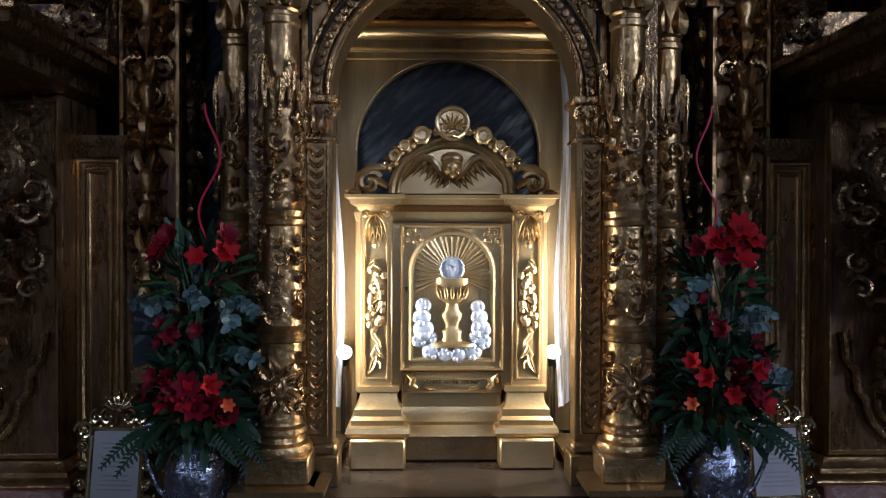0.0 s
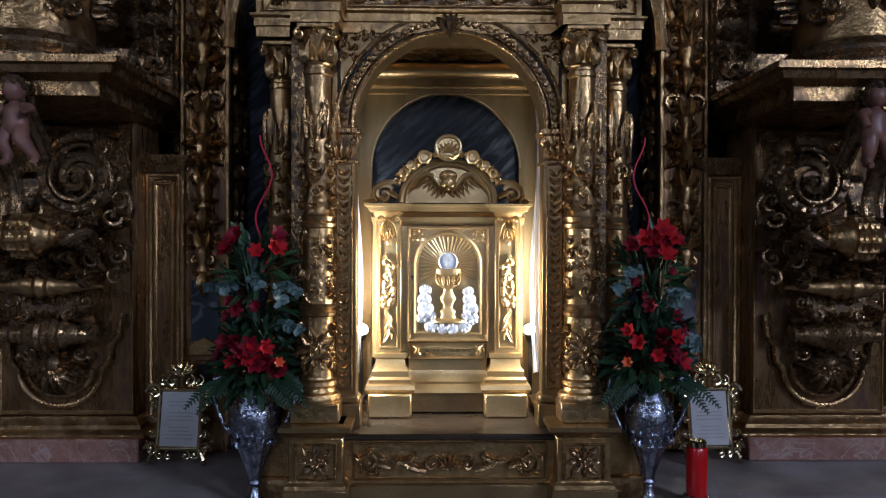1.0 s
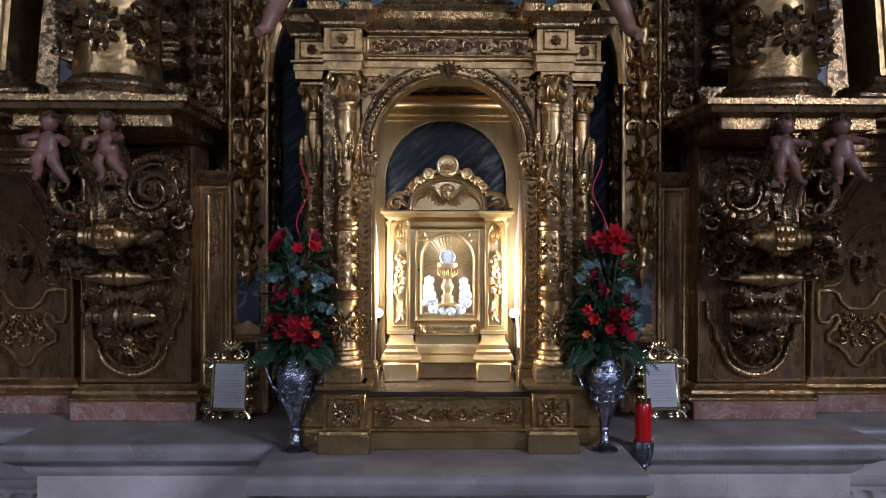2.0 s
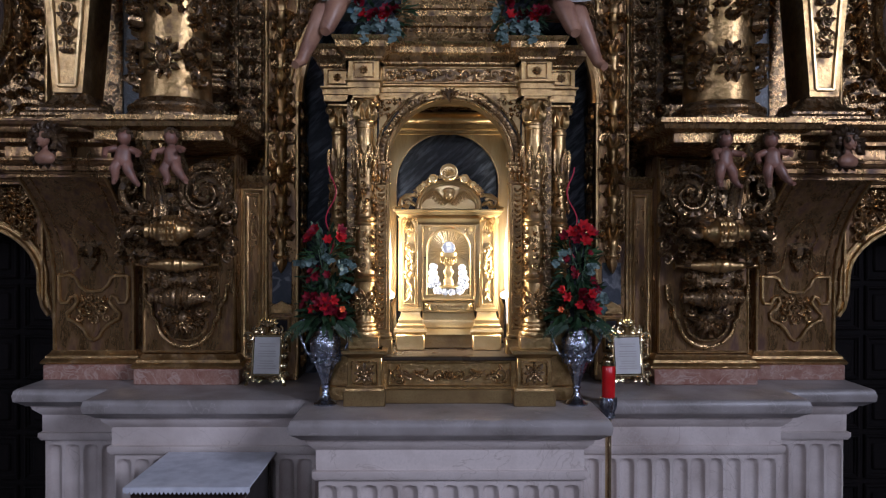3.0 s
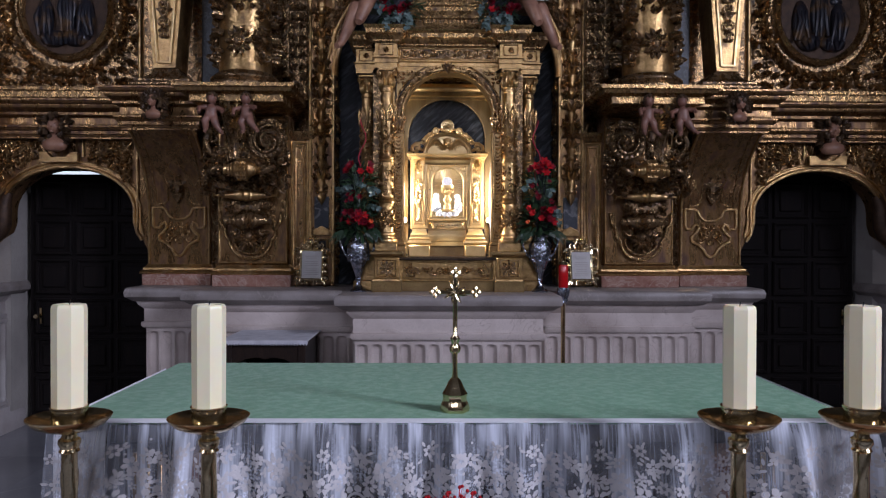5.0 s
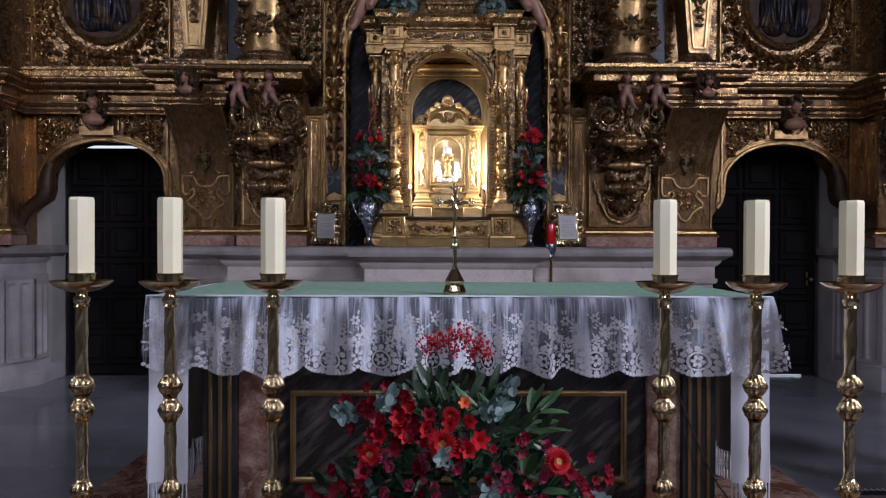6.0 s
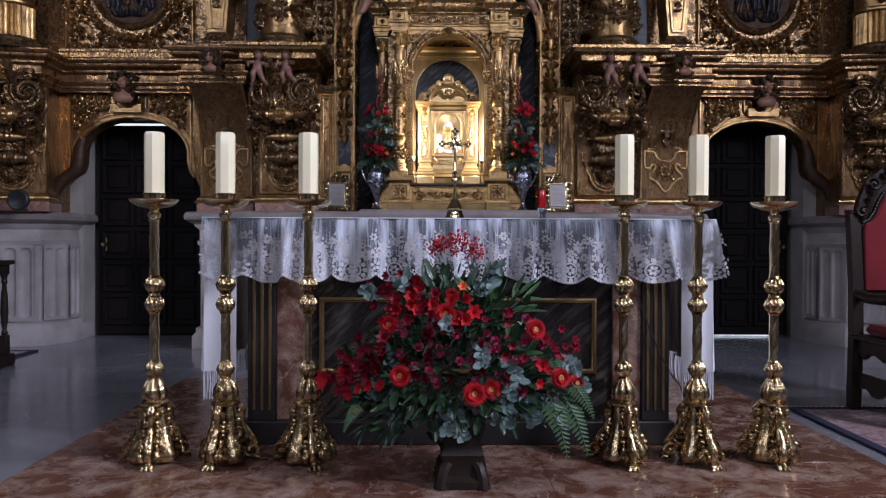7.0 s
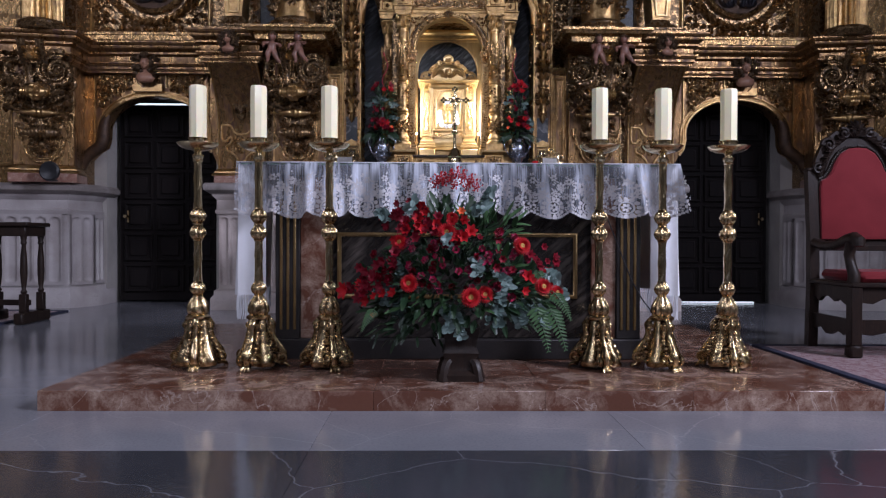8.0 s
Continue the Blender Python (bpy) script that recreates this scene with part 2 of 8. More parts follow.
DARKWOOD = material("dark_carved_wood", (0.022, 0.014, 0.011), 0.4, 0.0, (0.012, 0.008, 0.007), 8, (0.4, 0.7), (0.036, 0.021, 0.014), 60, 0.15, 50, stretch=(4, 4, 0.7))
BLACKWOOD = material("black_painted_wood", (0.02, 0.018, 0.018), 0.4, 0.0, (0.035, 0.03, 0.028), 6, (0.4, 0.7), None, 90, 0.1, 60)
for wood in (DARKWOOD, BLACKWOOD):
    wood.node_tree.nodes["Principled BSDF"].inputs["Specular IOR Level"].default_value = 0.2
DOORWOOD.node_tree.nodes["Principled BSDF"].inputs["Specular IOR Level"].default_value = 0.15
WAX = material("ivory_wax", (0.94, 0.86, 0.60), 0.38, 0.0, (0.90, 0.81, 0.55), 5, (0.4, 0.7), (0.91, 0.83, 0.58), 30, 0.03, 20, coat=0.5, sss=0.25)
FLESH = material("painted_flesh_wood", (0.27, 0.125, 0.085), 0.42, 0.0, (0.11, 0.05, 0.035), 14, (0.42, 0.72), (0.17, 0.08, 0.055), 60, 0.15, 40)
FLESH_WARM = material("ochre_flesh_paint", (0.38, 0.20, 0.125), 0.42, 0.0, (0.20, 0.09, 0.06), 12, (0.4, 0.7), (0.34, 0.17, 0.10), 60, 0.1, 40)
HAIR = material("painted_dark_hair", (0.06, 0.035, 0.02), 0.4, 0.2, (0.12, 0.07, 0.03), 20, (0.4, 0.7), None, 90, 0.4, 60)
GREENCLOTH = material("green_cloth", (0.12, 0.31, 0.17), 0.9, 0.0, (0.20, 0.40, 0.25), 30, (0.42, 0.62), (0.07, 0.21, 0.11), 120, 0.3, 120, sheen=0.15)
WHITECLOTH = material("white_linen", (0.78, 0.79, 0.82), 0.9, 0.0, (0.70, 0.71, 0.75), 4, (0.4, 0.7), None, 200, 0.1, 150, sheen=0.2)
VELVET = material("red_velvet", (0.19, 0.005, 0.010), 0.85, 0.0, (0.15, 0.004, 0.008), 5, (0.4, 0.7), (0.17, 0.005, 0.009), 150, 0.1, 120, sheen=0.1)
PAPER = material("white_paper", (0.58, 0.56, 0.54), 0.7, 0.0, (0.50, 0.48, 0.46), 12, (0.4, 0.7), None, 200, 0.03, 100)
INK = material("grey_print", (0.46, 0.42, 0.40), 0.7)
BLACK = material("black_metal", (0.02, 0.02, 0.022), 0.4)


# ---- mesh building ----
class Shape:
    """Points and faces of one mesh; m places what is added next."""

    def __init__(self, m=None):
        self.v, self.f, self.m = [], [], m or Matrix()

    def add(self, pts, faces, m=None):
        t = self.m @ m if m is not None else self.m
        k = len(self.v)
        self.v.extend((t @ Vector(p))[:] for p in pts)
        turn = t.determinant() < 0
        for q in faces:
            q = [k + i for i in q]
            self.f.append(q[::-1] if turn else q)
        return self

    def box(self, x0, x1, y0, y1, z0, z1, c=0.0, m=None):
        """A box with its edges cut by c."""
        if c <= 0:
            p = [(x, y, z) for z in (z0, z1) for y in (y0, y1) for x in (x0, x1)]
            return self.add(p, [(0, 2, 3, 1), (4, 5, 7, 6), (0, 1, 5, 4), (2, 6, 7, 3), (0, 4, 6, 2), (1, 3, 7, 5)], m)
        c = min(c, (x1 - x0) / 2.01, (y1 - y0) / 2.01, (z1 - z0) / 2.01)
        rings = []
        for z, k in ((z0, c), (z0 + c, 0), (z1 - c, 0), (z1, c)):
            a, b, d, e = x0 + k, x1 - k, y0 + k, y1 - k
            rings.append([(a + c * (k == 0), d, z), (b - c * (k == 0), d, z), (b, d + c * (k == 0), z), (b, e - c * (k == 0), z),
                          (b - c * (k == 0), e, z), (a + c * (k == 0), e, z), (a, e - c * (k == 0), z), (a, d + c * (k == 0), z)])
        return self.loft(rings, True, m)

    def loft(self, rings, caps=True, m=None, closed=True):
        n = len(rings[0])
        pts = [p for r in rings for p in r]
        faces = []
        for i in range(len(rings) - 1):
            for j in range(n if closed else n - 1):
                a, b = i * n + j, i * n + (j + 1) % n
                faces.append((a, b, b + n, a + n))
        if caps:
            faces.append(tuple(range(n))[::-1])
            faces.append(tuple(range((len(rings) - 1) * n, len(rings) * n)))
        return self.add(pts, faces, m)

    def lathe(self, profile, n=24, m=None, caps=True, squash=1.0):
        """Turned about z: profile is (radius, height) from below."""
        rings = [[(r * math.cos(2 * math.pi * j / n), squash * r * math.sin(2 * math.pi * j / n), z) for j in range(n)] for r, z in profile]
        return self.loft(rings, caps, m)

    def gadroon(self, profile, lobes=10, depth=0.12, m=None):
        """Turned about z with upright lobes."""
        n = lobes * 4
        rings = []
        for r, z in profile:
            rings.append([(r * (1 - depth * abs(math.sin(lobes * math.pi * j / n + 0.01))) * math.cos(2 * math.pi * j / n),
                           r * (1 - depth * abs(math.sin(lobes * math.pi * j / n + 0.01))) * math.sin(2 * math.pi * j / n), z) for j in range(n)])
        return self.loft(rings, True, m)

    def ball(self, x, y, z, r, n=10, sx=1, sy=1, sz=1, m=None):
        k = max(4, n // 2)
        prof = [(r * math.sin(math.pi * i / k), -r * math.cos(math.pi * i / k)) for i in range(k + 1)]
        prof[0], prof[-1] = (r * 0.02, -r), (r * 0.02, r)
        t = Matrix.Translation((x, y, z)) @ Matrix.Diagonal((sx, sy, sz, 1))
        return self.lathe(prof, n, m @ t if m is not None else t)

    def tube(self, path, radii, n=8, m=None, flat=1.0):
        """A tube along a path; radii one number or one a point; flat squashes it along its second axis."""
        path = [Vector(p) for p in path]
        if not hasattr(radii, "__len__"):
            radii = [radii] * len(path)
        rings = []
        side = None
        for i, p in enumerate(path):
            d = (path[min(i + 1, len(path) - 1)] - path[max(i - 1, 0)]).normalized()
            if side is None:
                side = d.cross(Vector((0, 1, 0)))
                if side.length < 0.1:
                    side = d.cross(Vector((1, 0, 0)))
            side = (side - d * side.dot(d)).normalized()
            up = side.cross(d)
            r = max(radii[i], 1e-4)
            rings.append([(p + r * (math.cos(2 * math.pi * j / n) * side + flat * math.sin(2 * math.pi * j / n) * up))[:] for j in range(n)])
        return self.loft(rings, True, m)

    def slab(self, outline, y0, y1, c=0.0, m=None):
        """An outline in x and z, given thickness from y0 (front) to y1."""
        k = len(outline)
        if c:
            cx, cz = sum(p[0] for p in outline) / k, sum(p[1] for p in outline) / k
            small = [(x + (cx - x) * c, z + (cz - z) * c) for x, z in outline]
            rings = [[(x, y0, z) for x, z in small], [(x, y0 + (y1 - y0) * 0.3, z) for x, z in outline], [(x, y1, z) for x, z in outline]]
        else:
            rings = [[(x, y0, z) for x, z in outline], [(x, y1, z) for x, z in outline]]
        return self.loft(rings, True, m)

    def mould(self, path, profile, m=None, closed=False):
        """A profile of (out, height) swept along a level path in x and y; out is to the right of the way."""
        p = [Vector(q) for q in path]
        n = len(p)
        cols = []
        for i in range(n):
            a = p[i] - p[i - 1] if (i > 0 or closed) else p[1] - p[0]
            b = p[(i + 1) % n] - p[i] if (i < n - 1 or closed) else a
            na, nb = Vector((a.y, -a.x)).normalized(), Vector((b.y, -b.x)).normalized()
            mit = na + nb
            mit = mit / max(0.25, mit.length_squared / 2)
            cols.append([(p[i].x + mit.x * o, p[i].y + mit.y * o, z) for o, z in profile])
        if closed:
            cols.append(cols[0])
        return self.loft(cols, not closed, m, closed=True)

    def rod_frame(self, x0, x1, z0, z1, w, y0, y1, m=None):
        """A mitred picture-frame border with a stepped face."""
        prof = [(0, y1), (0, y0 + (y1 - y0) * 0.3), (w * 0.3, y0), (w * 0.55, y0), (w * 0.7, y0 + (y1 - y0) * 0.35), (w, y0 + (y1 - y0) * 0.5), (w, y1)]
        cols = []
        for cx, cz, sx, sz in ((x0, z0, 1, 1), (x1, z0, -1, 1), (x1, z1, -1, -1), (x0, z1, 1, -1), (x0, z0, 1, 1)):
            cols.append([(cx + sx * o, y, cz + sz * o) for o, y in prof])
        return self.loft(cols[::-1], False, m)

    def leaf(self, base, ang, length, width, lift=0.02, curl=0.5, m=None, lobes=0, thick=0.2):
        """A carved leaf on a wall facing -y: from base (x, z) along the angle, curling, with a raised rib."""
        x, z = base
        n = 7
        rows = []
        for i in range(n):
            s = i / (n - 1)
            w = width * math.sin(math.pi * min(1, 0.12 + 0.88 * s) ** 0.8) * (1 + 0.25 * (lobes and math.cos(lobes * math.pi * s)))
            a = ang + curl * s
            h = lift * (0.35 + math.sin(math.pi * (0.15 + 0.8 * s)))
            nx, nz = -math.sin(a), math.cos(a)
            rows.append([(x + nx * w / 2, 0.0, z + nz * w / 2), (x + nx * w * 0.28, -h * 0.8, z + nz * w * 0.28), (x, -h * 0.62, z),
                         (x - nx * w * 0.28, -h * 0.8, z - nz * w * 0.28), (x - nx * w / 2, 0.0, z - nz * w / 2)])
            x, z = x + math.cos(a) * length / (n - 1), z + math.sin(a) * length / (n - 1)
        return self.loft(rows, False, m, closed=False)

    def scroll(self, x, z, r, turns=1.4, start=0.0, hand=1, thick=None, lift=0.02, m=None, n=26):
        """A carved volute on a wall facing -y, winding inwards to x, z."""
        thick = thick or r * 0.22
        pts, rad = [], []
        for i in range(n + 1):
            s = i / n
            a = start + hand * turns * 2 * math.pi * s
            q = r * (1 - 0.86 * s)
            pts.append((x + q * math.cos(a), -lift * (0.45 + 0.55 * s), z + q * math.sin(a)))
            rad.append(thick * (1 - 0.55 * s))
        self.tube(pts, rad, 6, m)
        return self.ball(x, -lift, z, thick * 0.9, 6, m=m)

    def rosette(self, x, z, r, petals=6, lift=0.02, m=None):
        for i in range(petals):
            self.leaf((x, z), 2 * math.pi * i / petals, r, r * 0.75, lift, 0.2, m)
        return self.ball(x, -lift * 0.8, z, r * 0.28, 6, m=m)


def obj(name, shape, mat, parent=None, label="", angle=38):
    me = bpy.data.meshes.new(name)
    me.from_pydata(shape.v, [], shape.f)
    me.materials.append(mat)
    me.polygons.foreach_set("use_smooth", [True] * len(me.polygons))
    me.set_sharp_from_angle(angle=radians(angle))
    ob = new(name, me)
    if parent is not None:
        ob.parent = parent
        ob.matrix_parent_inverse = parent.matrix_basis.inverted()
    if label:
        ob["label"] = label
    if any(w in name for w in ("carving", "leaves", "relief", "garland", "crest", "lace_rosettes", "print", "rays", "drop_ornament", "winged", "fringe", "openwork", "wreath")):
        ob["kind"] = "stuff"
    return ob


def part(name, shape, mat, parent, label="", angle=38):
    return obj(name, shape, mat, parent, label, angle)


def thing(name, place, label, category, group="", kind=""):
    ob = new(name)
    ob.empty_display_size = 0.05
    ob.matrix_basis = Matrix.Translation(place)
    return tagged(ob, label, category, group, kind)


def structure(name, shape, mat, label="", category=""):
    return tagged(obj(name, shape, mat), label, category, kind="structure")


MIRROR = Matrix.Diagonal((-1, 1, 1, 1))


def flip(side):
    return MIRROR if side < 0 else Matrix()


def arc(cx, cz, r, a0, a1, n):
    return [(cx + r * math.cos(radians(a0 + (a1 - a0) * i / n)), cz + r * math.sin(radians(a0 + (a1 - a0) * i / n))) for i in range(n + 1)]


def carving(sh, x0, x1, z0, z1, lift, seed, m=None, size=0.05, both=True):
    """Fills a field with mirrored scrolls, leaves and rosettes in relief."""
    rnd = random.Random(seed)
    cx = (x0 + x1) / 2
    cols = max(1, round((x1 - (cx if both else x0)) / size))
    rows = max(1, round((z1 - z0) / size))
    for i in range(cols):
        for j in range(rows):
            x = (cx if both else x0) + (i + 0.5) * (x1 - (cx if both else x0)) / cols + rnd.uniform(-0.2, 0.2) * size
            z = z0 + (j + 0.5) * (z1 - z0) / rows + rnd.uniform(-0.2, 0.2) * size
            kind, a, r = rnd.random(), rnd.uniform(0, 6.28), size * rnd.uniform(0.42, 0.62)
            l = lift * rnd.uniform(0.6, 1.1)
            hand = 1 if (i + j) % 2 else -1
            for sgn in ((1, -1) if both else (1,)):
                t = Matrix.Translation((cx if sgn < 0 else 0, 0, 0)) @ Matrix.Diagonal((sgn, 1, 1, 1)) @ Matrix.Translation((-cx if sgn < 0 else 0, 0, 0))
                t = m @ t if m is not None else t
                if kind < 0.42:
                    sh.scroll(x, z, r, 1.2, a, hand, r * 0.26, l, t, 14)
                    sh.leaf((x + r * math.cos(a), z + r * math.sin(a)), a + 1.2 * hand, r * 1.5, r * 0.9, l, 0.9 * hand, t)
                elif kind < 0.85:
                    for k in range(3):
                        sh.leaf((x - r * 0.6 * math.cos(a), z - r * 0.6 * math.sin(a)), a + (k - 1) * 0.75, r * (1.7 - 0.4 * abs(k - 1)), r * 0.75, l, 0.7 * (k - 1), t)
                else:
                    sh.rosette(x, z, r * 0.8, 5, l, t)
    return sh


# ---- the church round the altar ----
def relief(sh, x0, x1, z0, z1, nx, zs, depth, m=None):
    """A wall facing -y whose face is pushed back by depth(x, z)."""
    xs = [x0 + (x1 - x0) * i / nx for i in range(nx + 1)]
    rows = [[(x, depth(x, z), z) for x in xs] for z in zs]
    return sh.loft(rows, False, m, closed=False)


def flutes(sh, x0, x1, z0, z1, count, m=None, depth=0.028):
    """Upright round-ended flutes between narrow fillets."""
    pitch = (x1 - x0) / count
    r = pitch * 0.36
    lo, hi = z0 + r + 0.03, z1 - r - 0.03
    zs = [z0, z0 + 0.03] + [lo - r * math.cos(radians(a)) for a in (0, 25, 50, 70, 90)] + [hi + r * math.sin(radians(a)) for a in (0, 20, 40, 65, 90)] + [z1 - 0.03 + 0.004, z1]

    def d(x, z):
        q = ((x - x0) / pitch) % 1 - 0.5
        dx = q * pitch
        dz = max(0, lo - z, z - hi)
        g = r * r - dx * dx - dz * dz
        return depth * (1 - (1 - g / (r * r)) ** 2) ** 0.5 if g > 0 else 0.0
    return relief(sh, x0, x1, z0, z1, count * 12, sorted(zs), d, m)


floor = Shape()
floor.box(-6.6, 6.6, -12.4, 4.4, -0.3, -0.012)
structure("floor", floor, FLOORSTONE, "polished grey stone church floor", "floor")

# walls, ceiling and window openings of the nave, out of the camera's way
def wall_with_window(name, length, height, wx, wz, ww, wh, m):
    s = Shape(m)
    s.box(0, wx - ww / 2, 0, 0.5, 0, height)
    s.box(wx + ww / 2, length, 0, 0.5, 0, height)
    s.box(wx - ww / 2, wx + ww / 2, 0, 0.5, 0, wz - wh / 2)
    s.box(wx - ww / 2, wx + ww / 2, 0, 0.5, wz + wh / 2, height)
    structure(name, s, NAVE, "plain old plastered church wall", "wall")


wall_with_window("wall_east", 16.8, 9, 9.6, 5.2, 1.7, 2.8, pose(6.6, 4.4, 0, 0, 0, -90))
wall_with_window("wall_west", 16.8, 9, 7.8, 5.2, 1.7, 2.8, pose(-6.6, -12.4, 0, 0, 0, 90))
wall_with_window("wall_south", 13.2, 9, 6.6, 5.6, 2.6, 2.6, pose(6.6, -12.4, 0, 0, 0, 180))
s = Shape()
s.box(-6.6, 6.6, 4.4, 4.9, 0, 9)
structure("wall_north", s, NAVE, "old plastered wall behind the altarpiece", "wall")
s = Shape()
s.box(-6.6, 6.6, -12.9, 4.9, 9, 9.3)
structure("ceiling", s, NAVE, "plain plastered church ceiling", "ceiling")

# ---- marble base of the altarpiece ----
base = thing("marble_altar", (0, 2, 0), "grey-white fluted marble altar base with a moulded slab", "altar")
BODY = [(-2.40, 3.2), (-2.40, 2.42), (-1.86, 2.42), (-1.86, 2.12), (-0.655, 2.12), (-0.655, 1.66), (0.655, 1.66), (0.655, 2.12), (1.86, 2.12), (1.86, 2.42), (2.40, 2.42), (2.40, 3.2)]
s = Shape()
s.mould(BODY, [(0.0, 0.0), (0.07, 0.0), (0.07, 0.12), (0.04, 0.16), (0.04, 0.2), (0.0, 0.22), (-0.05, 0.22), (-0.05, 0)])
part("plinth", s, MARBLE, base)
s = Shape()
s.mould(BODY, [(-0.03, 1.0), (0.018, 1.0), (0.03, 1.02), (0.03, 1.045), (0.012, 1.05), (0.012, 1.15), (0.022, 1.16), (0.05, 1.19), (0.06, 1.215), (-0.03, 1.215)])
part("frieze", s, MARBLE, base)
s = Shape()
s.mould(BODY, [(-0.4, 1.215), (0.075, 1.215), (0.1, 1.235), (0.125, 1.25), (0.13, 1.285), (0.12, 1.315), (0.105, 1.325), (-0.4, 1.325)])
part("slab_edge", s, SLAB, base, "worn grey stone slab")
s = Shape()
s.box(-0.7, 0.7, 1.7, 3.0, 1.27, 1.324)
s.box(-2.35, 2.35, 2.44, 3.2, 1.27, 1.3235)
s.box(-1.82, 1.82, 2.14, 2.44, 1.27, 1.3238)
part("slab", s, SLAB, base)
s = Shape()
s.box(-0.6, 0.6, 1.72, 3.1, 0, 1.26)
s.box(-2.35, 2.35, 2.46, 3.2, 0, 1.26)
s.box(-1.8, 1.8, 2.2, 2.9, 0, 1.26)
part("core", s, MARBLE, base)
for x0, x1, y, k in ((-0.655, 0.655, 1.66, 13), (-1.86, -0.655, 2.12, 12), (0.655, 1.86, 2.12, 12), (-2.40, -1.86, 2.42, 5), (1.86, 2.40, 2.42, 5)):
    s = Shape()
    flutes(s, x0, x1, 0.22, 1.0, k, Matrix.Translation((0, y, 0)))
    part("fluted_panel", s, MARBLE, base)
for side in (1, -1):
    for y0, y1, x in ((1.66, 2.12, 0.655), (2.42, 3.2, 2.40)):
        s = Shape()
        flutes(s, -(y1 - y0) / 2, (y1 - y0) / 2, 0.22, 1.0, max(3, round((y1 - y0) / 0.1)), flip(side) @ pose(x, (y0 + y1) / 2, 0, 0, 0, 90))
        part("fluted_side", s, MARBLE, base)
    # the outer bases beyond the doors
    ob = thing("marble_pedestal", (side * 4.6, 2.9, 0), "pale grey fluted marble pedestal with moulded top beside the door", "pedestal", "outer marble pedestals")
    path = [(3.92, 3.3), (3.92, 2.85), (4.05, 2.58), (5.3, 2.42), (5.3, 3.3)]
    path = [(side * x, y) for x, y in path][::side]
    s = Shape()
    s.mould(path, [(-0.3, 0.0), (0.08, 0.0), (0.08, 0.14), (0.05, 0.18), (0.05, 0.22), (0.0, 0.24), (0, 1.0), (0.02, 1.0), (0.03, 1.04), (0.012, 1.05), (0.012, 1.15), (0.05, 1.19), (0.06, 1.215), (-0.3, 1.215)])
    part("body", s, PEDESTAL, ob)
    s = Shape()
    s.mould(path, [(-0.6, 1.215), (0.075, 1.215), (0.125, 1.25), (0.13, 1.285), (0.105, 1.325), (-0.6, 1.325)])
    part("slab", s, SLAB, ob, "grey stone top")
    s = Shape()
    flutes(s, -0.58, 0.58, 0.24, 1.0, 8, flip(side) @ pose(4.671, 2.470, 0, 0, 0, -7.3))
    flutes(s, -0.13, 0.13, 0.24, 1.0, 2, flip(side) @ pose(3.956, 2.702, 0, 0, 0, -64.3))
    flutes(s, -0.2, 0.2, 0.24, 1.0, 4, flip(side) @ pose(3.888, 3.07, 0, 0, 0, -90))
    part("fluted_panel", s, PEDESTAL, ob)

# ---- doors and the walls that hold them ----
for k, side in ((1, -1), (2, 1)):
    s = Shape(flip(side))
    s.box(2.36, 2.62, 3.1, 4.4, 0, 3.2)
    s.box(3.86, 4.6, 3.1, 4.4, 0, 3.2)
    s.box(2.62, 3.86, 3.1, 4.4, 2.5, 3.2)
    structure("wall_door_%d" % k, s, PLASTER, "pale plastered door reveal", "wall")
    d = tagged(thing("door_%d" % k, (side * 3.2, 3.3, 0), "dark brown panelled wooden door, shut", "door"), kind="structure")
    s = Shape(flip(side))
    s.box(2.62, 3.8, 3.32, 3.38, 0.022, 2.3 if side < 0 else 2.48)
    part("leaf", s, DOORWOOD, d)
    for i in range(3):
        for j in range(6):
            s = Shape(flip(side))
            x0, z0 = 2.68 + i * 0.37, 0.12 + j * 0.36
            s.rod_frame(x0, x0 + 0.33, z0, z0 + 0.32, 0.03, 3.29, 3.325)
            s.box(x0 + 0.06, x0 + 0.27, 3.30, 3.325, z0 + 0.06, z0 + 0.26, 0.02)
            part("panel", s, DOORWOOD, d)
    s = Shape(flip(side))
    s.lathe([(0.012, 0), (0.02, 0.01), (0.012, 0.02), (0.01, 0.05), (0.025, 0.06), (0.02, 0.075)], 12, pose(3.72, 3.32, 1.0, 90))
    s.box(3.70, 3.74, 3.312, 3.322, 0.93, 1.07)
    part("handle", s, BRASS, d, "brass door knob")
    sh = Shape(flip(side))
    sh.box(2.6, 3.7, 3.40, 3.405, *((2.30, 2.335) if side < 0 else (0.004, 0.022)))
    part("daylight_gap", sh, glow("daylight_gap", (0.75, 0.87, 1.0), 1.2), d, "strip of daylight at the door edge")

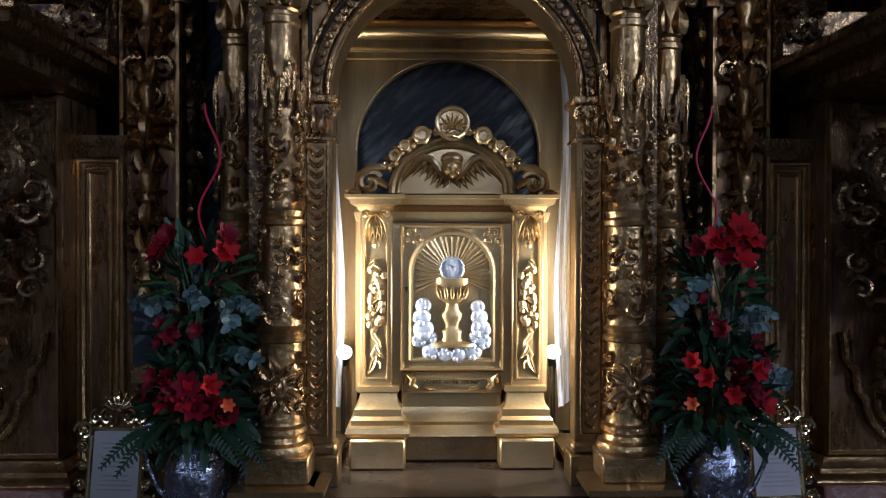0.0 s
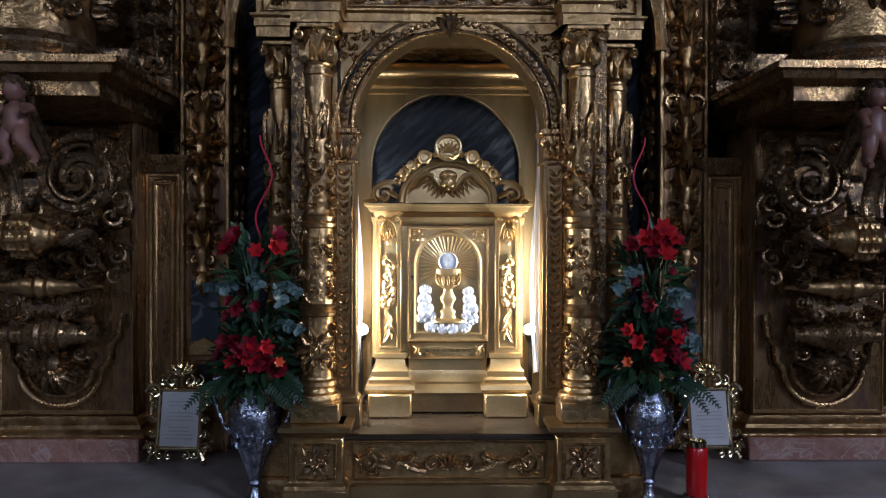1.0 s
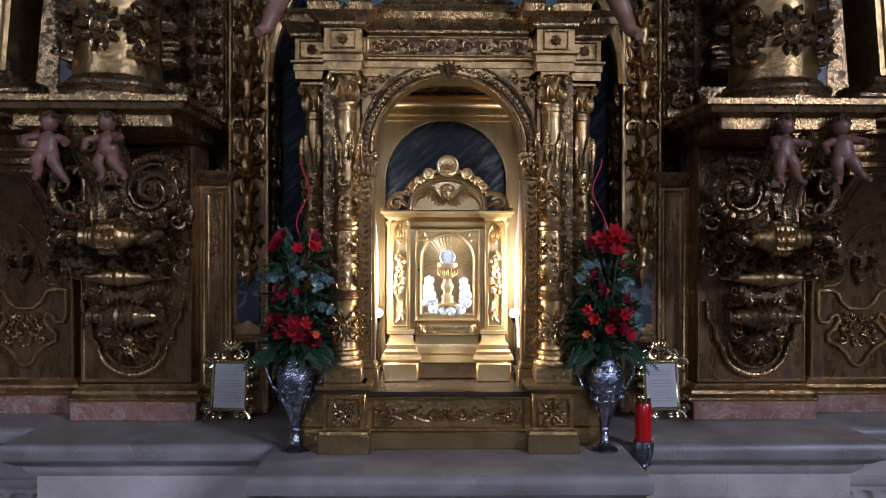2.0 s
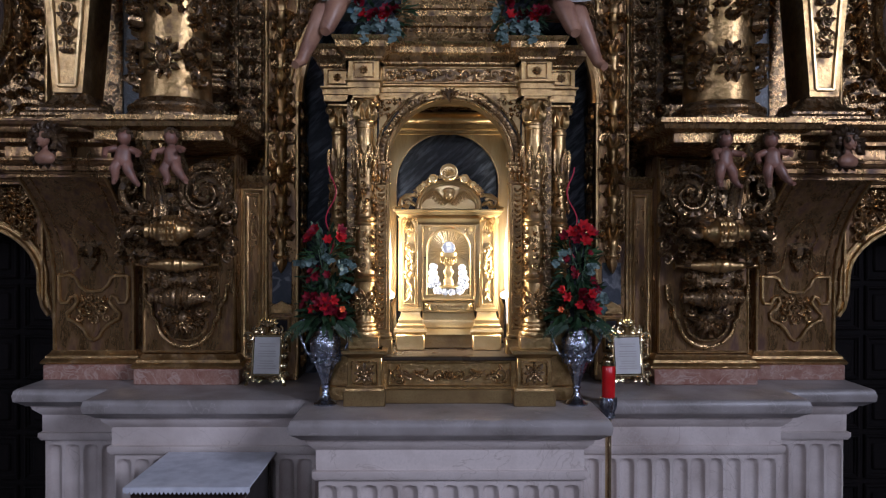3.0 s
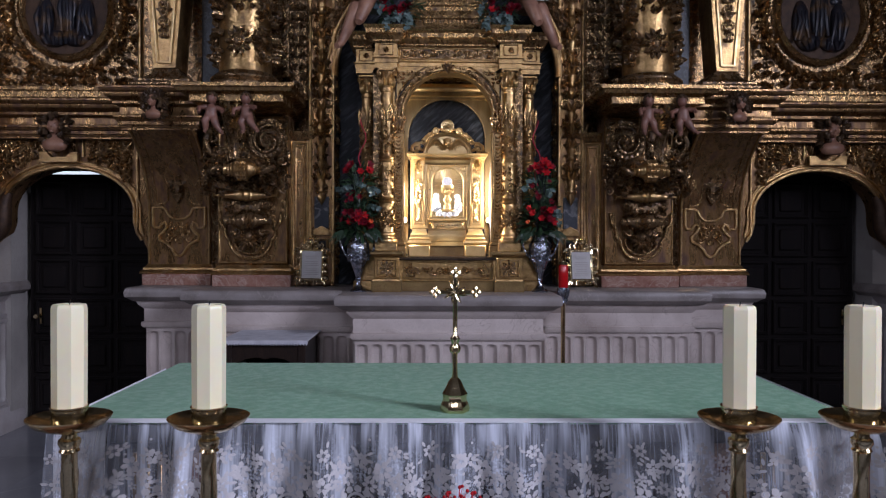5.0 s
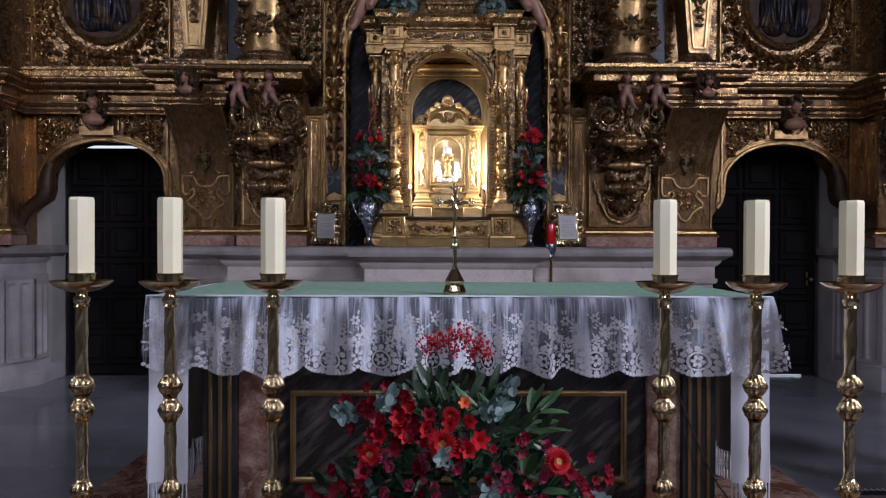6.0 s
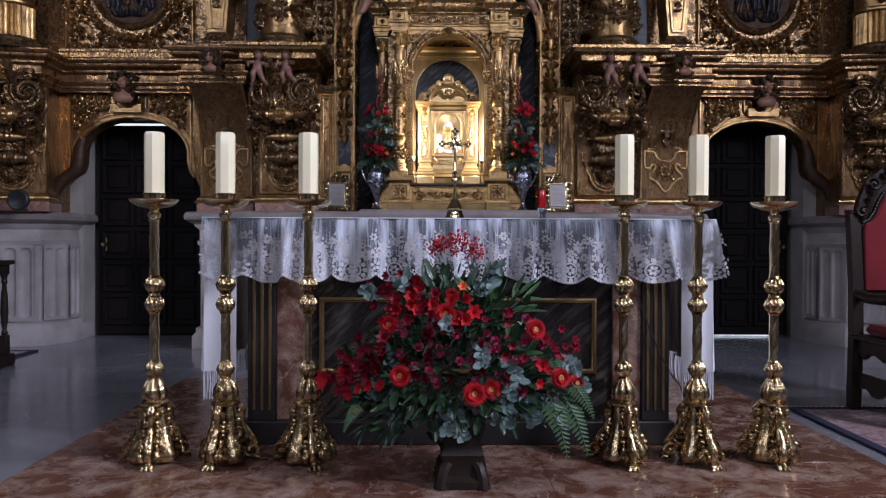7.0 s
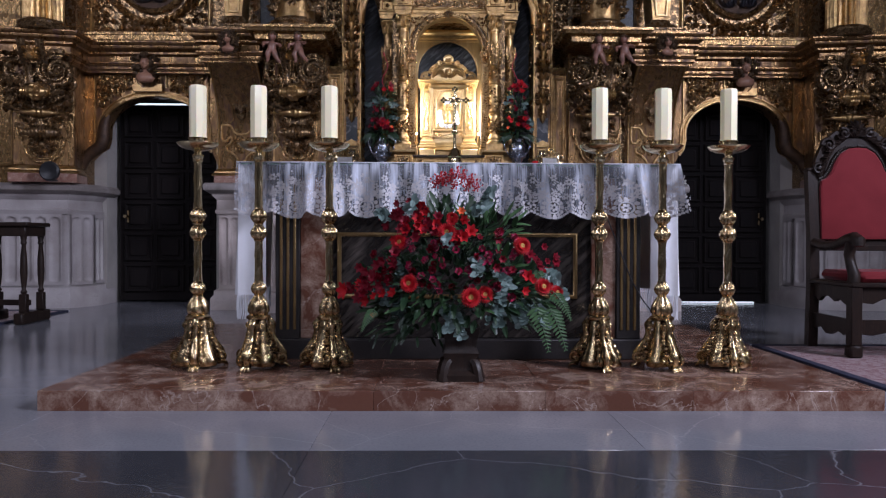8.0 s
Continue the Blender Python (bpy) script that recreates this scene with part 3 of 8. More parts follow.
# ---- gilded altarpiece: the large body ----
ret = thing("altarpiece", (0, 2.9, 1.33), "carved and gilded baroque wooden altarpiece, dark with age", "altarpiece")
s = Shape()
s.box(-1.0, 1.0, 2.86, 3.1, 1.324, 4.6)
part("niche_back", s, SCRATCHED, ret, "dark green veined stone")
for side in (1, -1):
    F = flip(side)
    # wall behind, from the niche outwards
    for q in ((1.28, 2.45, 2.72, 3.1, 1.324, 2.62), (0.9, 2.6, 2.9, 3.2, 2.6, 4.6), (2.6, 4.0, 2.93, 3.2, 2.78, 4.6), (4.0, 5.2, 2.66, 3.2, 1.324, 4.6)):
        s = Shape(F)
        s.box(*q)
        part("back_wall", s, GOLD_DARK, ret)
    # arch wall over the door
    s = Shape(F)
    out = [(2.4, 1.50), (2.52, 1.50), (2.55, 1.60), (2.60, 1.70), (2.64, 1.76), (2.665, 1.86)] + [(3.23 - 0.565 * math.cos(a), 1.95 + 0.375 * math.sin(a)) for a in [math.pi * i / 22 for i in range(23)]] + \
          [(3.80, 1.84), (3.83, 1.76), (3.92, 1.70), (4.0, 1.62), (4.06, 1.48), (4.1, 1.33), (4.3, 1.33)]
    n = len(out)
    s.add([(x, y, z) for y in (2.86, 3.1) for x, z in out] + [(x, 2.86, 2.62) for x, z in out],
          [(j, j + 1, n + j + 1, n + j) for j in range(n - 1)] + [(j + 1, j, 2 * n + j, 2 * n + j + 1) for j in range(n - 1)])
    part("arch_wall", s, GOLD_BROWN, ret)
    s = Shape(F)
    ring = [(x, 2.852, z) for x, z in out[3:-4]]
    s.tube(ring, 0.018, 6)
    s.tube([(3.23 + (x - 3.23) * 1.09, 2.852, 1.95 + (z - 1.95) * 1.12) for x, y, z in ring[1:]], 0.011, 6)
    s.tube([(3.23 + (x - 3.23) * 1.045, 2.855, 1.95 + (z - 1.95) * 1.06) for x, y, z in ring[1:]], 0.014, 6, flat=0.4)
    part("arch_moulding", s, GOLD, ret)
    for x0, x1, k in ((2.64, 3.1, 1), (3.42, 3.88, 2)):
        s = Shape(F)
        s.tube([(x1 if k == 1 else x0, 2.848, 2.41), (x1 if k == 1 else x0, 2.848, 2.575), (x0 if k == 1 else x1, 2.848, 2.575), (x0 if k == 1 else x1, 2.848, 1.80)], 0.013, 6)
        part("frieze_border", s, GOLD, ret)
        s = Shape(F @ Matrix.Translation((0, 2.858, 0)))
        for u in range(5):
            v = (u + 0.5) / 5
            x = (x1 - 0.05 - 0.36 * v) if k == 1 else (x0 + 0.05 + 0.36 * v)
            low = 2.42 - 0.24 * v * v
            for z in [low + 0.075 * j for j in range(int((2.55 - low) / 0.075) + 1)]:
                hand = 1 if (u + int(z * 40)) % 2 else -1
                s.scroll(x, z, 0.042, 1.4, u * 1.1 + z * 9, hand, 0.011, 0.045)
                for q in range(3):
                    s.leaf((x + 0.012 * q, z), u * 1.7 + q * 2.1 + z * 5, 0.072, 0.036, 0.04, 1.1 * hand)
        part("frieze_carving", s, GOLD_WORN, ret)
    # dark carved lobe below the outer end of the arch
    s = Shape(F)
    lobe = [(x, 2.875, z) for x, z in out[25:-1]]
    s.tube(lobe, [0.035 + 0.035 * math.sin(math.pi * i / (len(lobe) - 1)) for i in range(len(lobe))], 10)
    for i, (x, y, z) in enumerate(lobe[1:]):
        s.ball(x - 0.02, 2.855, z, 0.022, 8, 1, 0.7, 1)
    part("arch_lobe", s, BOLE, ret, "dark carved lobe")
    # entablature over door and outer blocks
    path = [(1.94, 2.6), (1.94, 2.24), (2.52, 2.24), (2.52, 2.76), (3.92, 2.76), (3.92, 2.36), (4.95, 2.2), (4.95, 3.0)]
    path = [(side * x, y) for x, y in path][::side]
    s = Shape()
    s.mould(path, [(-0.2, 2.55), (0.0, 2.55), (0.0, 2.566), (0.012, 2.569), (0.014, 2.578), (0.008, 2.583), (0.022, 2.587), (0.022, 2.612), (0.034, 2.617), (0.040, 2.627), (0.034, 2.637), (0.048, 2.642), (0.048, 2.656), (0.014, 2.662), (0.010, 2.672), (0.010, 2.722), (0.022, 2.728), (0.030, 2.738), (0.050, 2.744), (0.050, 2.764), (0.058, 2.768), (0.070, 2.783), (0.094, 2.795), (0.098, 2.806), (0.098, 2.822), (0.112, 2.828), (0.122, 2.838), (0.126, 2.848), (0.135, 2.851), (0.135, 2.865), (-0.2, 2.865)])
    part("entablature", s, GOLD_BROWN, ret)
    s = Shape(F)
    s.box(2.5, 3.95, 2.62, 2.95, 2.866, 2.93, 0.01)
    s.box(2.5, 3.95, 2.66, 2.95, 2.93, 2.98, 0.012)
    part("attic_base", s, GOLD_WORN, ret)
    s = Shape(F)
    s.mould([(x, y) for x, y in [(1.25, 2.9), (1.25, 2.04), (1.91, 2.04), (1.91, 2.9)]], [(-0.3, 2.70), (-0.02, 2.72), (0.02, 2.735), (0.02, 2.785), (0.09, 2.80), (0.1, 2.825), (0.12, 2.83), (0.12, 2.855), (-0.3, 2.855)])
    part("ledge", s, GOLD_WORN, ret)

# ---- carved parts of the altarpiece ----
def baluster_x(sh, length, r, m, knobs=2, points=False):
    """A turned piece lying along x with ribs and scrolled ends."""
    h = length / 2
    prof = [(r * 0.25, -h), (r * 0.55, -h + 0.01)]
    steps = 22
    for i in range(steps + 1):
        s = -1 + 2 * i / steps
        rr = r * (0.72 + 0.28 * math.cos(s * math.pi)) * (1 + 0.13 * math.cos(i * math.pi * 0.9))
        prof.append((rr if not points else rr * (1 - 0.6 * abs(s) ** 1.5), s * (h - 0.02)))
    prof += [(r * 0.55, h - 0.01), (r * 0.25, h)]
    sh.lathe(prof, 18, m @ pose(0, 0, 0, 0, 90, 0))
    return sh


def c_scroll(sh, x, y, z, r, hand, w, m, turn=(0, 0, 0)):
    """A free-standing C scroll with volute ends, in the plane across y."""
    pts, rad = [], []
    for i in range(25):
        s = i / 24
        a = math.pi * (0.5 - hand * (-0.15 + 1.3 * s))
        q = r * (1 - 0.35 * math.sin(math.pi * s) * 0.3)
        pts.append((q * math.cos(a), 0, q * math.sin(a)))
        rad.append(w * (0.55 + 0.6 * math.sin(math.pi * s)))
    t = m @ pose(x, y, z, *turn)
    sh.tube(pts, rad, 8, t)
    for p in (pts[0], pts[-1]):
        sh.scroll(p[0] * 0.8, p[2] * 0.8, r * 0.3, 1.2, 0, hand, w * 0.6, 0.02, t)
    return sh


def console(parent, m, seed, volute=0.16):
    """The hanging stack of scrolls, turned rolls and leaves under a column; its face at y = 0, centred on x = 0."""
    s = Shape(m)
    s.tube([(0.17 * math.cos(a), -0.012, 1.70 + 0.15 * math.sin(a)) for a in [math.pi + math.pi * i / 16 for i in range(17)]], 0.012, 8)
    s.tube([(0.13 * math.cos(a), -0.012, 1.70 + 0.11 * math.sin(a)) for a in [math.pi + math.pi * i / 16 for i in range(17)]], 0.01, 6)
    for sx in (-1, 1):
        s.tube([(sx * 0.17, -0.012, 1.70), (sx * 0.20, -0.012, 1.74), (sx * 0.205, -0.012, 1.80), (sx * 0.24, -0.012, 1.84), (sx * 0.25, -0.012, 1.93)], 0.014, 6)
    part("shield_border", s, GOLD_WORN, parent)
    s = Shape(m @ Matrix.Translation((0, -0.03, 0)))
    for k in range(9):
        a = math.pi * (1.05 + 0.9 * k / 8)
        s.leaf((0, 1.74), a, 0.125 + 0.02 * (k % 2), 0.05, 0.05, 0.1 * (k - 4) / 4)
    s.ball(0, -0.03, 1.73, 0.035, 10)
    carving(s, -0.13, 0.13, 1.68, 1.80, 0.06, seed, None, 0.065)
    part("shell_relief", s, GOLD_DARK, parent)
    s = Shape(m)
    baluster_x(s, 0.38, 0.066, Matrix.Translation((0, -0.1, 1.855)))
    part("lower_roll", s, GOLD_DARK, parent)
    s = Shape(m @ Matrix.Translation((0, -0.08, 0)))
    carving(s, -0.19, 0.19, 1.90, 2.02, 0.07, seed + 1, None, 0.07)
    part("lower_leaves", s, GOLD_DARK, parent)
    s = Shape(m)
    s.box(-0.13, 0.13, -0.12, 0.05, 1.9, 2.5, 0.03)
    part("core", s, GOLD_DARK, parent)
    s = Shape(m)
    baluster_x(s, 0.52, 0.046, Matrix.Translation((0, -0.16, 2.05)), points=True)
    part("middle_roll", s, GOLD, parent)
    s = Shape(m @ Matrix.Translation((0, -0.15, 0)))
    carving(s, -0.2, 0.2, 2.07, 2.18, 0.08, seed + 2, None, 0.07)
    for sx in (-1, 1):
        for k in range(4):
            s.leaf((sx * 0.12, 2.1 + 0.03 * k), math.pi * (0.5 - sx * 0.38) - sx * 0.2 * k, 0.14, 0.05, 0.07, -sx * 0.8)
    part("middle_leaves", s, GOLD_DARK, parent)
    s = Shape(m)
    baluster_x(s, 0.30, 0.082, Matrix.Translation((0, -0.26, 2.245)))
    s.gadroon([(0.06, -0.045), (0.088, -0.04), (0.088, 0.04), (0.06, 0.045)], 14, 0.12, pose(0, -0.26, 2.245, 0, 90))
    part("upper_roll", s, GOLD, parent)
    for sx in (-1, 1):
        s = Shape(m @ pose(sx * 0.2, -0.24, 2.24))
        for k in range(3):
            s.tube([(sx * 0.012 * k + 0.055 * (1 - k * 0.25) * math.cos(a), -0.04 + 0.055 * (1 - k * 0.25) * math.sin(a), 0.02 * math.sin(2 * a)) for a in [2 * math.pi * i / 16 for i in range(17)]], 0.016, 7)
        carving(s, -0.06, 0.07, -0.10, 0.10, 0.08, seed + 3, None, 0.065, False)
        part("roll_carving", s, GOLD_DARK, parent)
        # the S brackets that lean out to the ledge
        s = Shape(m)
        pts = [(sx * 0.07, -0.22, 2.32), (sx * 0.075, -0.20, 2.40), (sx * 0.08, -0.24, 2.50), (sx * 0.085, -0.34, 2.60), (sx * 0.085, -0.42, 2.68), (sx * 0.085, -0.44, 2.73)]
        s.tube(pts, [0.03, 0.026, 0.024, 0.026, 0.03, 0.022], 8)
        s.tube([(x + sx * 0.03, y - 0.015, z) for x, y, z in pts], 0.012, 6)
        s.tube([(x - sx * 0.03, y - 0.015, z) for x, y, z in pts], 0.012, 6)
        part("bracket", s, GOLD_DARK, parent)
        s = Shape(m)
        c_scroll(s, sx * 0.19, -0.22, 2.46, 0.115, sx, 0.022, Matrix())
        c_scroll(s, sx * 0.25, -0.12, 2.36, 0.085, sx, 0.02, Matrix())
        part("side_scroll", s, GOLD_DARK, parent)
        s = Shape(m @ pose(sx * 0.24, -0.18, 2.3, 0, 0, sx * 25))
        carving(s, -0.09, 0.09, -0.25, 0.36, 0.08, seed + 5, None, 0.08, False)
        part("side_leaves", s, GOLD_DARK, parent)
    # the great volute on the inner side, with a beaded rib
    s = Shape(m @ Matrix.Translation((-0.20, -0.24, 2.46)))
    s.scroll(0, 0, volute, 1.7, 1.9, -1, volute * 0.17, 0.05, None, 44)
    s.scroll(0, 0, volute * 0.80, 1.3, 1.9, -1, volute * 0.06, 0.085, None, 36)
    for k in range(16):
        a = 1.9 - 2 * math.pi * 0.9 * k / 16
        q = volute * (1 - 0.50 * k / 16)
        s.ball(q * math.cos(a), -0.055, q * math.sin(a), volute * 0.075, 8)
    for k in range(4):
        s.leaf((volute * 0.3, -volute * 0.9), -1.2 + 0.5 * k, volute * 0.8, volute * 0.35, 0.05, 0.7)
    part("great_volute", s, GOLD_DARK, parent)
    s = Shape(m @ Matrix.Translation((0, -0.40, 0)))
    for k in range(9):
        s.leaf((0, 2.56), math.pi * (-0.05 + 1.1 * k / 8), 0.08, 0.035, 0.03, 0.15)
    s.ball(0, -0.03, 2.555, 0.028, 8)
    carving(s, -0.1, 0.1, 2.62, 2.72, 0.05, seed + 7, None, 0.06)
    part("crest_shell", s, GOLD, parent)


def base_mould(sh, x0, x1, y, z, depth, m):
    sh.mould([(x0, y + depth), (x0, y), (x1, y), (x1, y + depth)], [(-0.05, z), (0.045, z), (0.05, z + 0.01), (0.04, z + 0.028), (0.028, z + 0.034), (0.026, z + 0.05), (0.012, z + 0.06), (0.0, z + 0.08), (-0.05, z + 0.08)], m)
    return sh


def curved_bracket(parent, F):
    """Block B: panel, strapwork shield and a corbel that sweeps forward to the entablature."""
    s = Shape(F)
    ys = [(1.5, 2.66), (1.95, 2.655), (2.1, 2.63), (2.25, 2.56), (2.38, 2.46), (2.48, 2.35), (2.55, 2.25)]
    s.loft([[(1.965, y, z), (2.47, y, z), (2.47, 2.86, z), (1.965, 2.86, z)] for z, y in ys], True)
    part("corbel", s, GOLD_BROWN, parent)
    s = Shape(F)
    for x in (1.97, 2.465):
        s.tube([(x, y - 0.004, z) for z, y in ys], 0.012, 6)
    part("corbel_edge", s, GOLD, parent)
    s = Shape(F)
    for x in (2.03, 2.405):
        s.tube([(x, y - 0.002, z) for z, y in ys[1:]], 0.007, 6)
    for sx in (-1, 1):
        s.tube([(2.218 + sx * 0.187, 2.648, 1.99), (2.218 + sx * 0.12, 2.646, 2.0), (2.218 + sx * 0.085, 2.643, 2.03), (2.218 + sx * 0.08, 2.61, 2.15), (2.218 + sx * 0.10, 2.58, 2.21), (2.218 + sx * 0.06, 2.53, 2.29), (2.218 + sx * 0.02, 2.50, 2.33)], 0.008, 6)
    part("corbel_panel", s, GOLD_WORN, parent)
    s = Shape(F @ Matrix.Translation((2.218, 2.648, 0)))
    for sx in (-1, 1):
        s.tube([(0, 0, 1.87), (sx * 0.05, 0, 1.875), (sx * 0.09, 0, 1.91), (sx * 0.11, 0, 1.955), (sx * 0.14, 0, 1.97), (sx * 0.215, 0, 1.97)], 0.011, 6)
        s.tube([(sx * 0.215, 0, 1.97), (sx * 0.215, 0, 1.83), (sx * 0.2, 0, 1.80), (sx * 0.16, 0, 1.80), (sx * 0.145, 0, 1.83), (sx * 0.115, 0, 1.845), (sx * 0.1, 0, 1.81), (sx * 0.125, 0, 1.77), (sx * 0.165, 0, 1.735), (sx * 0.16, 0, 1.70), (sx * 0.10, 0, 1.67), (sx * 0.06, 0, 1.63), (sx * 0.035, 0, 1.585), (0, 0, 1.565)], 0.013, 6)
    part("strapwork", s, GOLD, parent)
    s = Shape(F @ Matrix.Translation((2.218, 2.652, 0)))
    carving(s, -0.1, 0.1, 1.68, 1.86, 0.018, 31, None, 0.06)
    part("shield_carving", s, GOLD_WORN, parent)
    s = Shape(F @ pose(2.218, 2.64, 0, 0, 0, 0) @ pose(0, 0, 2.0, 6, 0, 0) @ pose(0, 0, -2.0))
    s.slab([(-0.09, 2.28), (0.09, 2.28), (0.085, 2.18), (0.05, 2.16), (0.045, 2.06), (0, 2.0), (-0.045, 2.06), (-0.05, 2.16), (-0.085, 2.18)], -0.03, 0.01, 0.1)
    carving(s, -0.06, 0.06, 2.08, 2.26, 0.05, 33, None, 0.05)
    part("pendant", s, GOLD_DARK, parent)
    s = Shape(F)
    base_mould(s, 1.955, 2.48, 2.65, 1.42, 0.2, None)
    part("base_moulding", s, GOLD, parent)
    s = Shape(F)
    s.box(1.935, 2.50, 2.58, 2.86, 1.325, 1.42, 0.006)
    part("stone_foot", s, REDSTONE, parent, "pinkish red marble foot")


def big_column(parent, m, seed):
    s = Shape(m)
    s.lathe([(0.285, 2.856), (0.29, 2.87), (0.285, 2.89), (0.265, 2.90), (0.255, 2.915), (0.265, 2.93), (0.262, 2.945), (0.24, 2.955), (0.225, 2.975), (0.21, 2.985)], 40)
    part("column_base", s, GOLD_DARK, parent)
    s = Shape(m)
    s.lathe([(0.205, 2.98), (0.2, 3.0), (0.197, 3.5), (0.19, 4.5)], 40)
    part("column_shaft", s, GOLD, parent)
    s = Shape(m)
    for k in range(5):
        a = radians(-90 + (k - 2) * 52)
        t = pose(0.2 * math.cos(a), 0.2 * math.sin(a), 0, 0, 0, math.degrees(a) + 90)
        if k == 2:
            s.lathe([(0.045, 0), (0.05, 0.012), (0.04, 0.02), (0.03, 0.012), (0.022, 0.03), (0.004, 0.038)], 16, t @ pose(0, 0, 3.2, 90) @ Matrix.Diagonal((1, 1.35, 1, 1)))
            for j in range(10):
                b = 2 * math.pi * j / 10
                s.leaf((0.05 * math.cos(b), 3.2 + 0.065 * math.sin(b)), b, 0.06, 0.045, 0.03, 0.4 if j % 2 else -0.4, t)
            carving(s, -0.12, 0.12, 3.42, 3.62, 0.05, seed, t, 0.07)
        else:
            carving(s, -0.075, 0.075, 3.06, 3.30, 0.075, seed + k, t, 0.08, False)
            carving(s, -0.06, 0.06, 3.36, 3.75, 0.07, seed + k + 9, t, 0.08, False)
    part("column_carving", s, GOLD_DARK, parent)


def tapered_pilaster(parent, F, x, y):
    s = Shape(F)
    for z0, z1, w in ((2.865, 2.90, 0.27), (2.90, 2.93, 0.245), (2.93, 2.96, 0.22)):
        s.box(x - w, x + w, y - w * 0.6, y + 0.3, z0, z1, 0.008)
    s.loft([[(x - w, y - 0.6 * w, z), (x + w, y - 0.6 * w, z), (x + w, y + 0.3, z), (x - w, y + 0.3, z)] for z, w in ((2.96, 0.19), (2.985, 0.14), (3.01, 0.11), (3.05, 0.095))])
    part("pilaster_base", s, GOLD_DARK, parent)
    s = Shape(F)
    s.loft([[(x - w, y - 0.08, z), (x + w, y - 0.08, z), (x + w, y + 0.2, z), (x - w, y + 0.2, z)] for z, w in ((3.05, 0.085), (4.3, 0.19))])
    part("pilaster_shaft", s, GOLD, parent)
    s = Shape(F)
    for k in (-1, 1):
        s.tube([(x + k * 0.05, y - 0.085, 3.09), (x + k * 0.14, y - 0.085, 4.25)], 0.012, 6)
    s.tube([(x - 0.05, y - 0.085, 3.09), (x + 0.05, y - 0.085, 3.09)], 0.012, 6)
    part("pilaster_border", s, GOLD_BRIGHT, parent)
    s = Shape(F @ Matrix.Translation((x, y - 0.085, 0)))
    carving(s, -0.03, 0.03, 3.3, 4.0, 0.03, 77, None, 0.07)
    part("pilaster_carving", s, GOLD_DARK, parent)


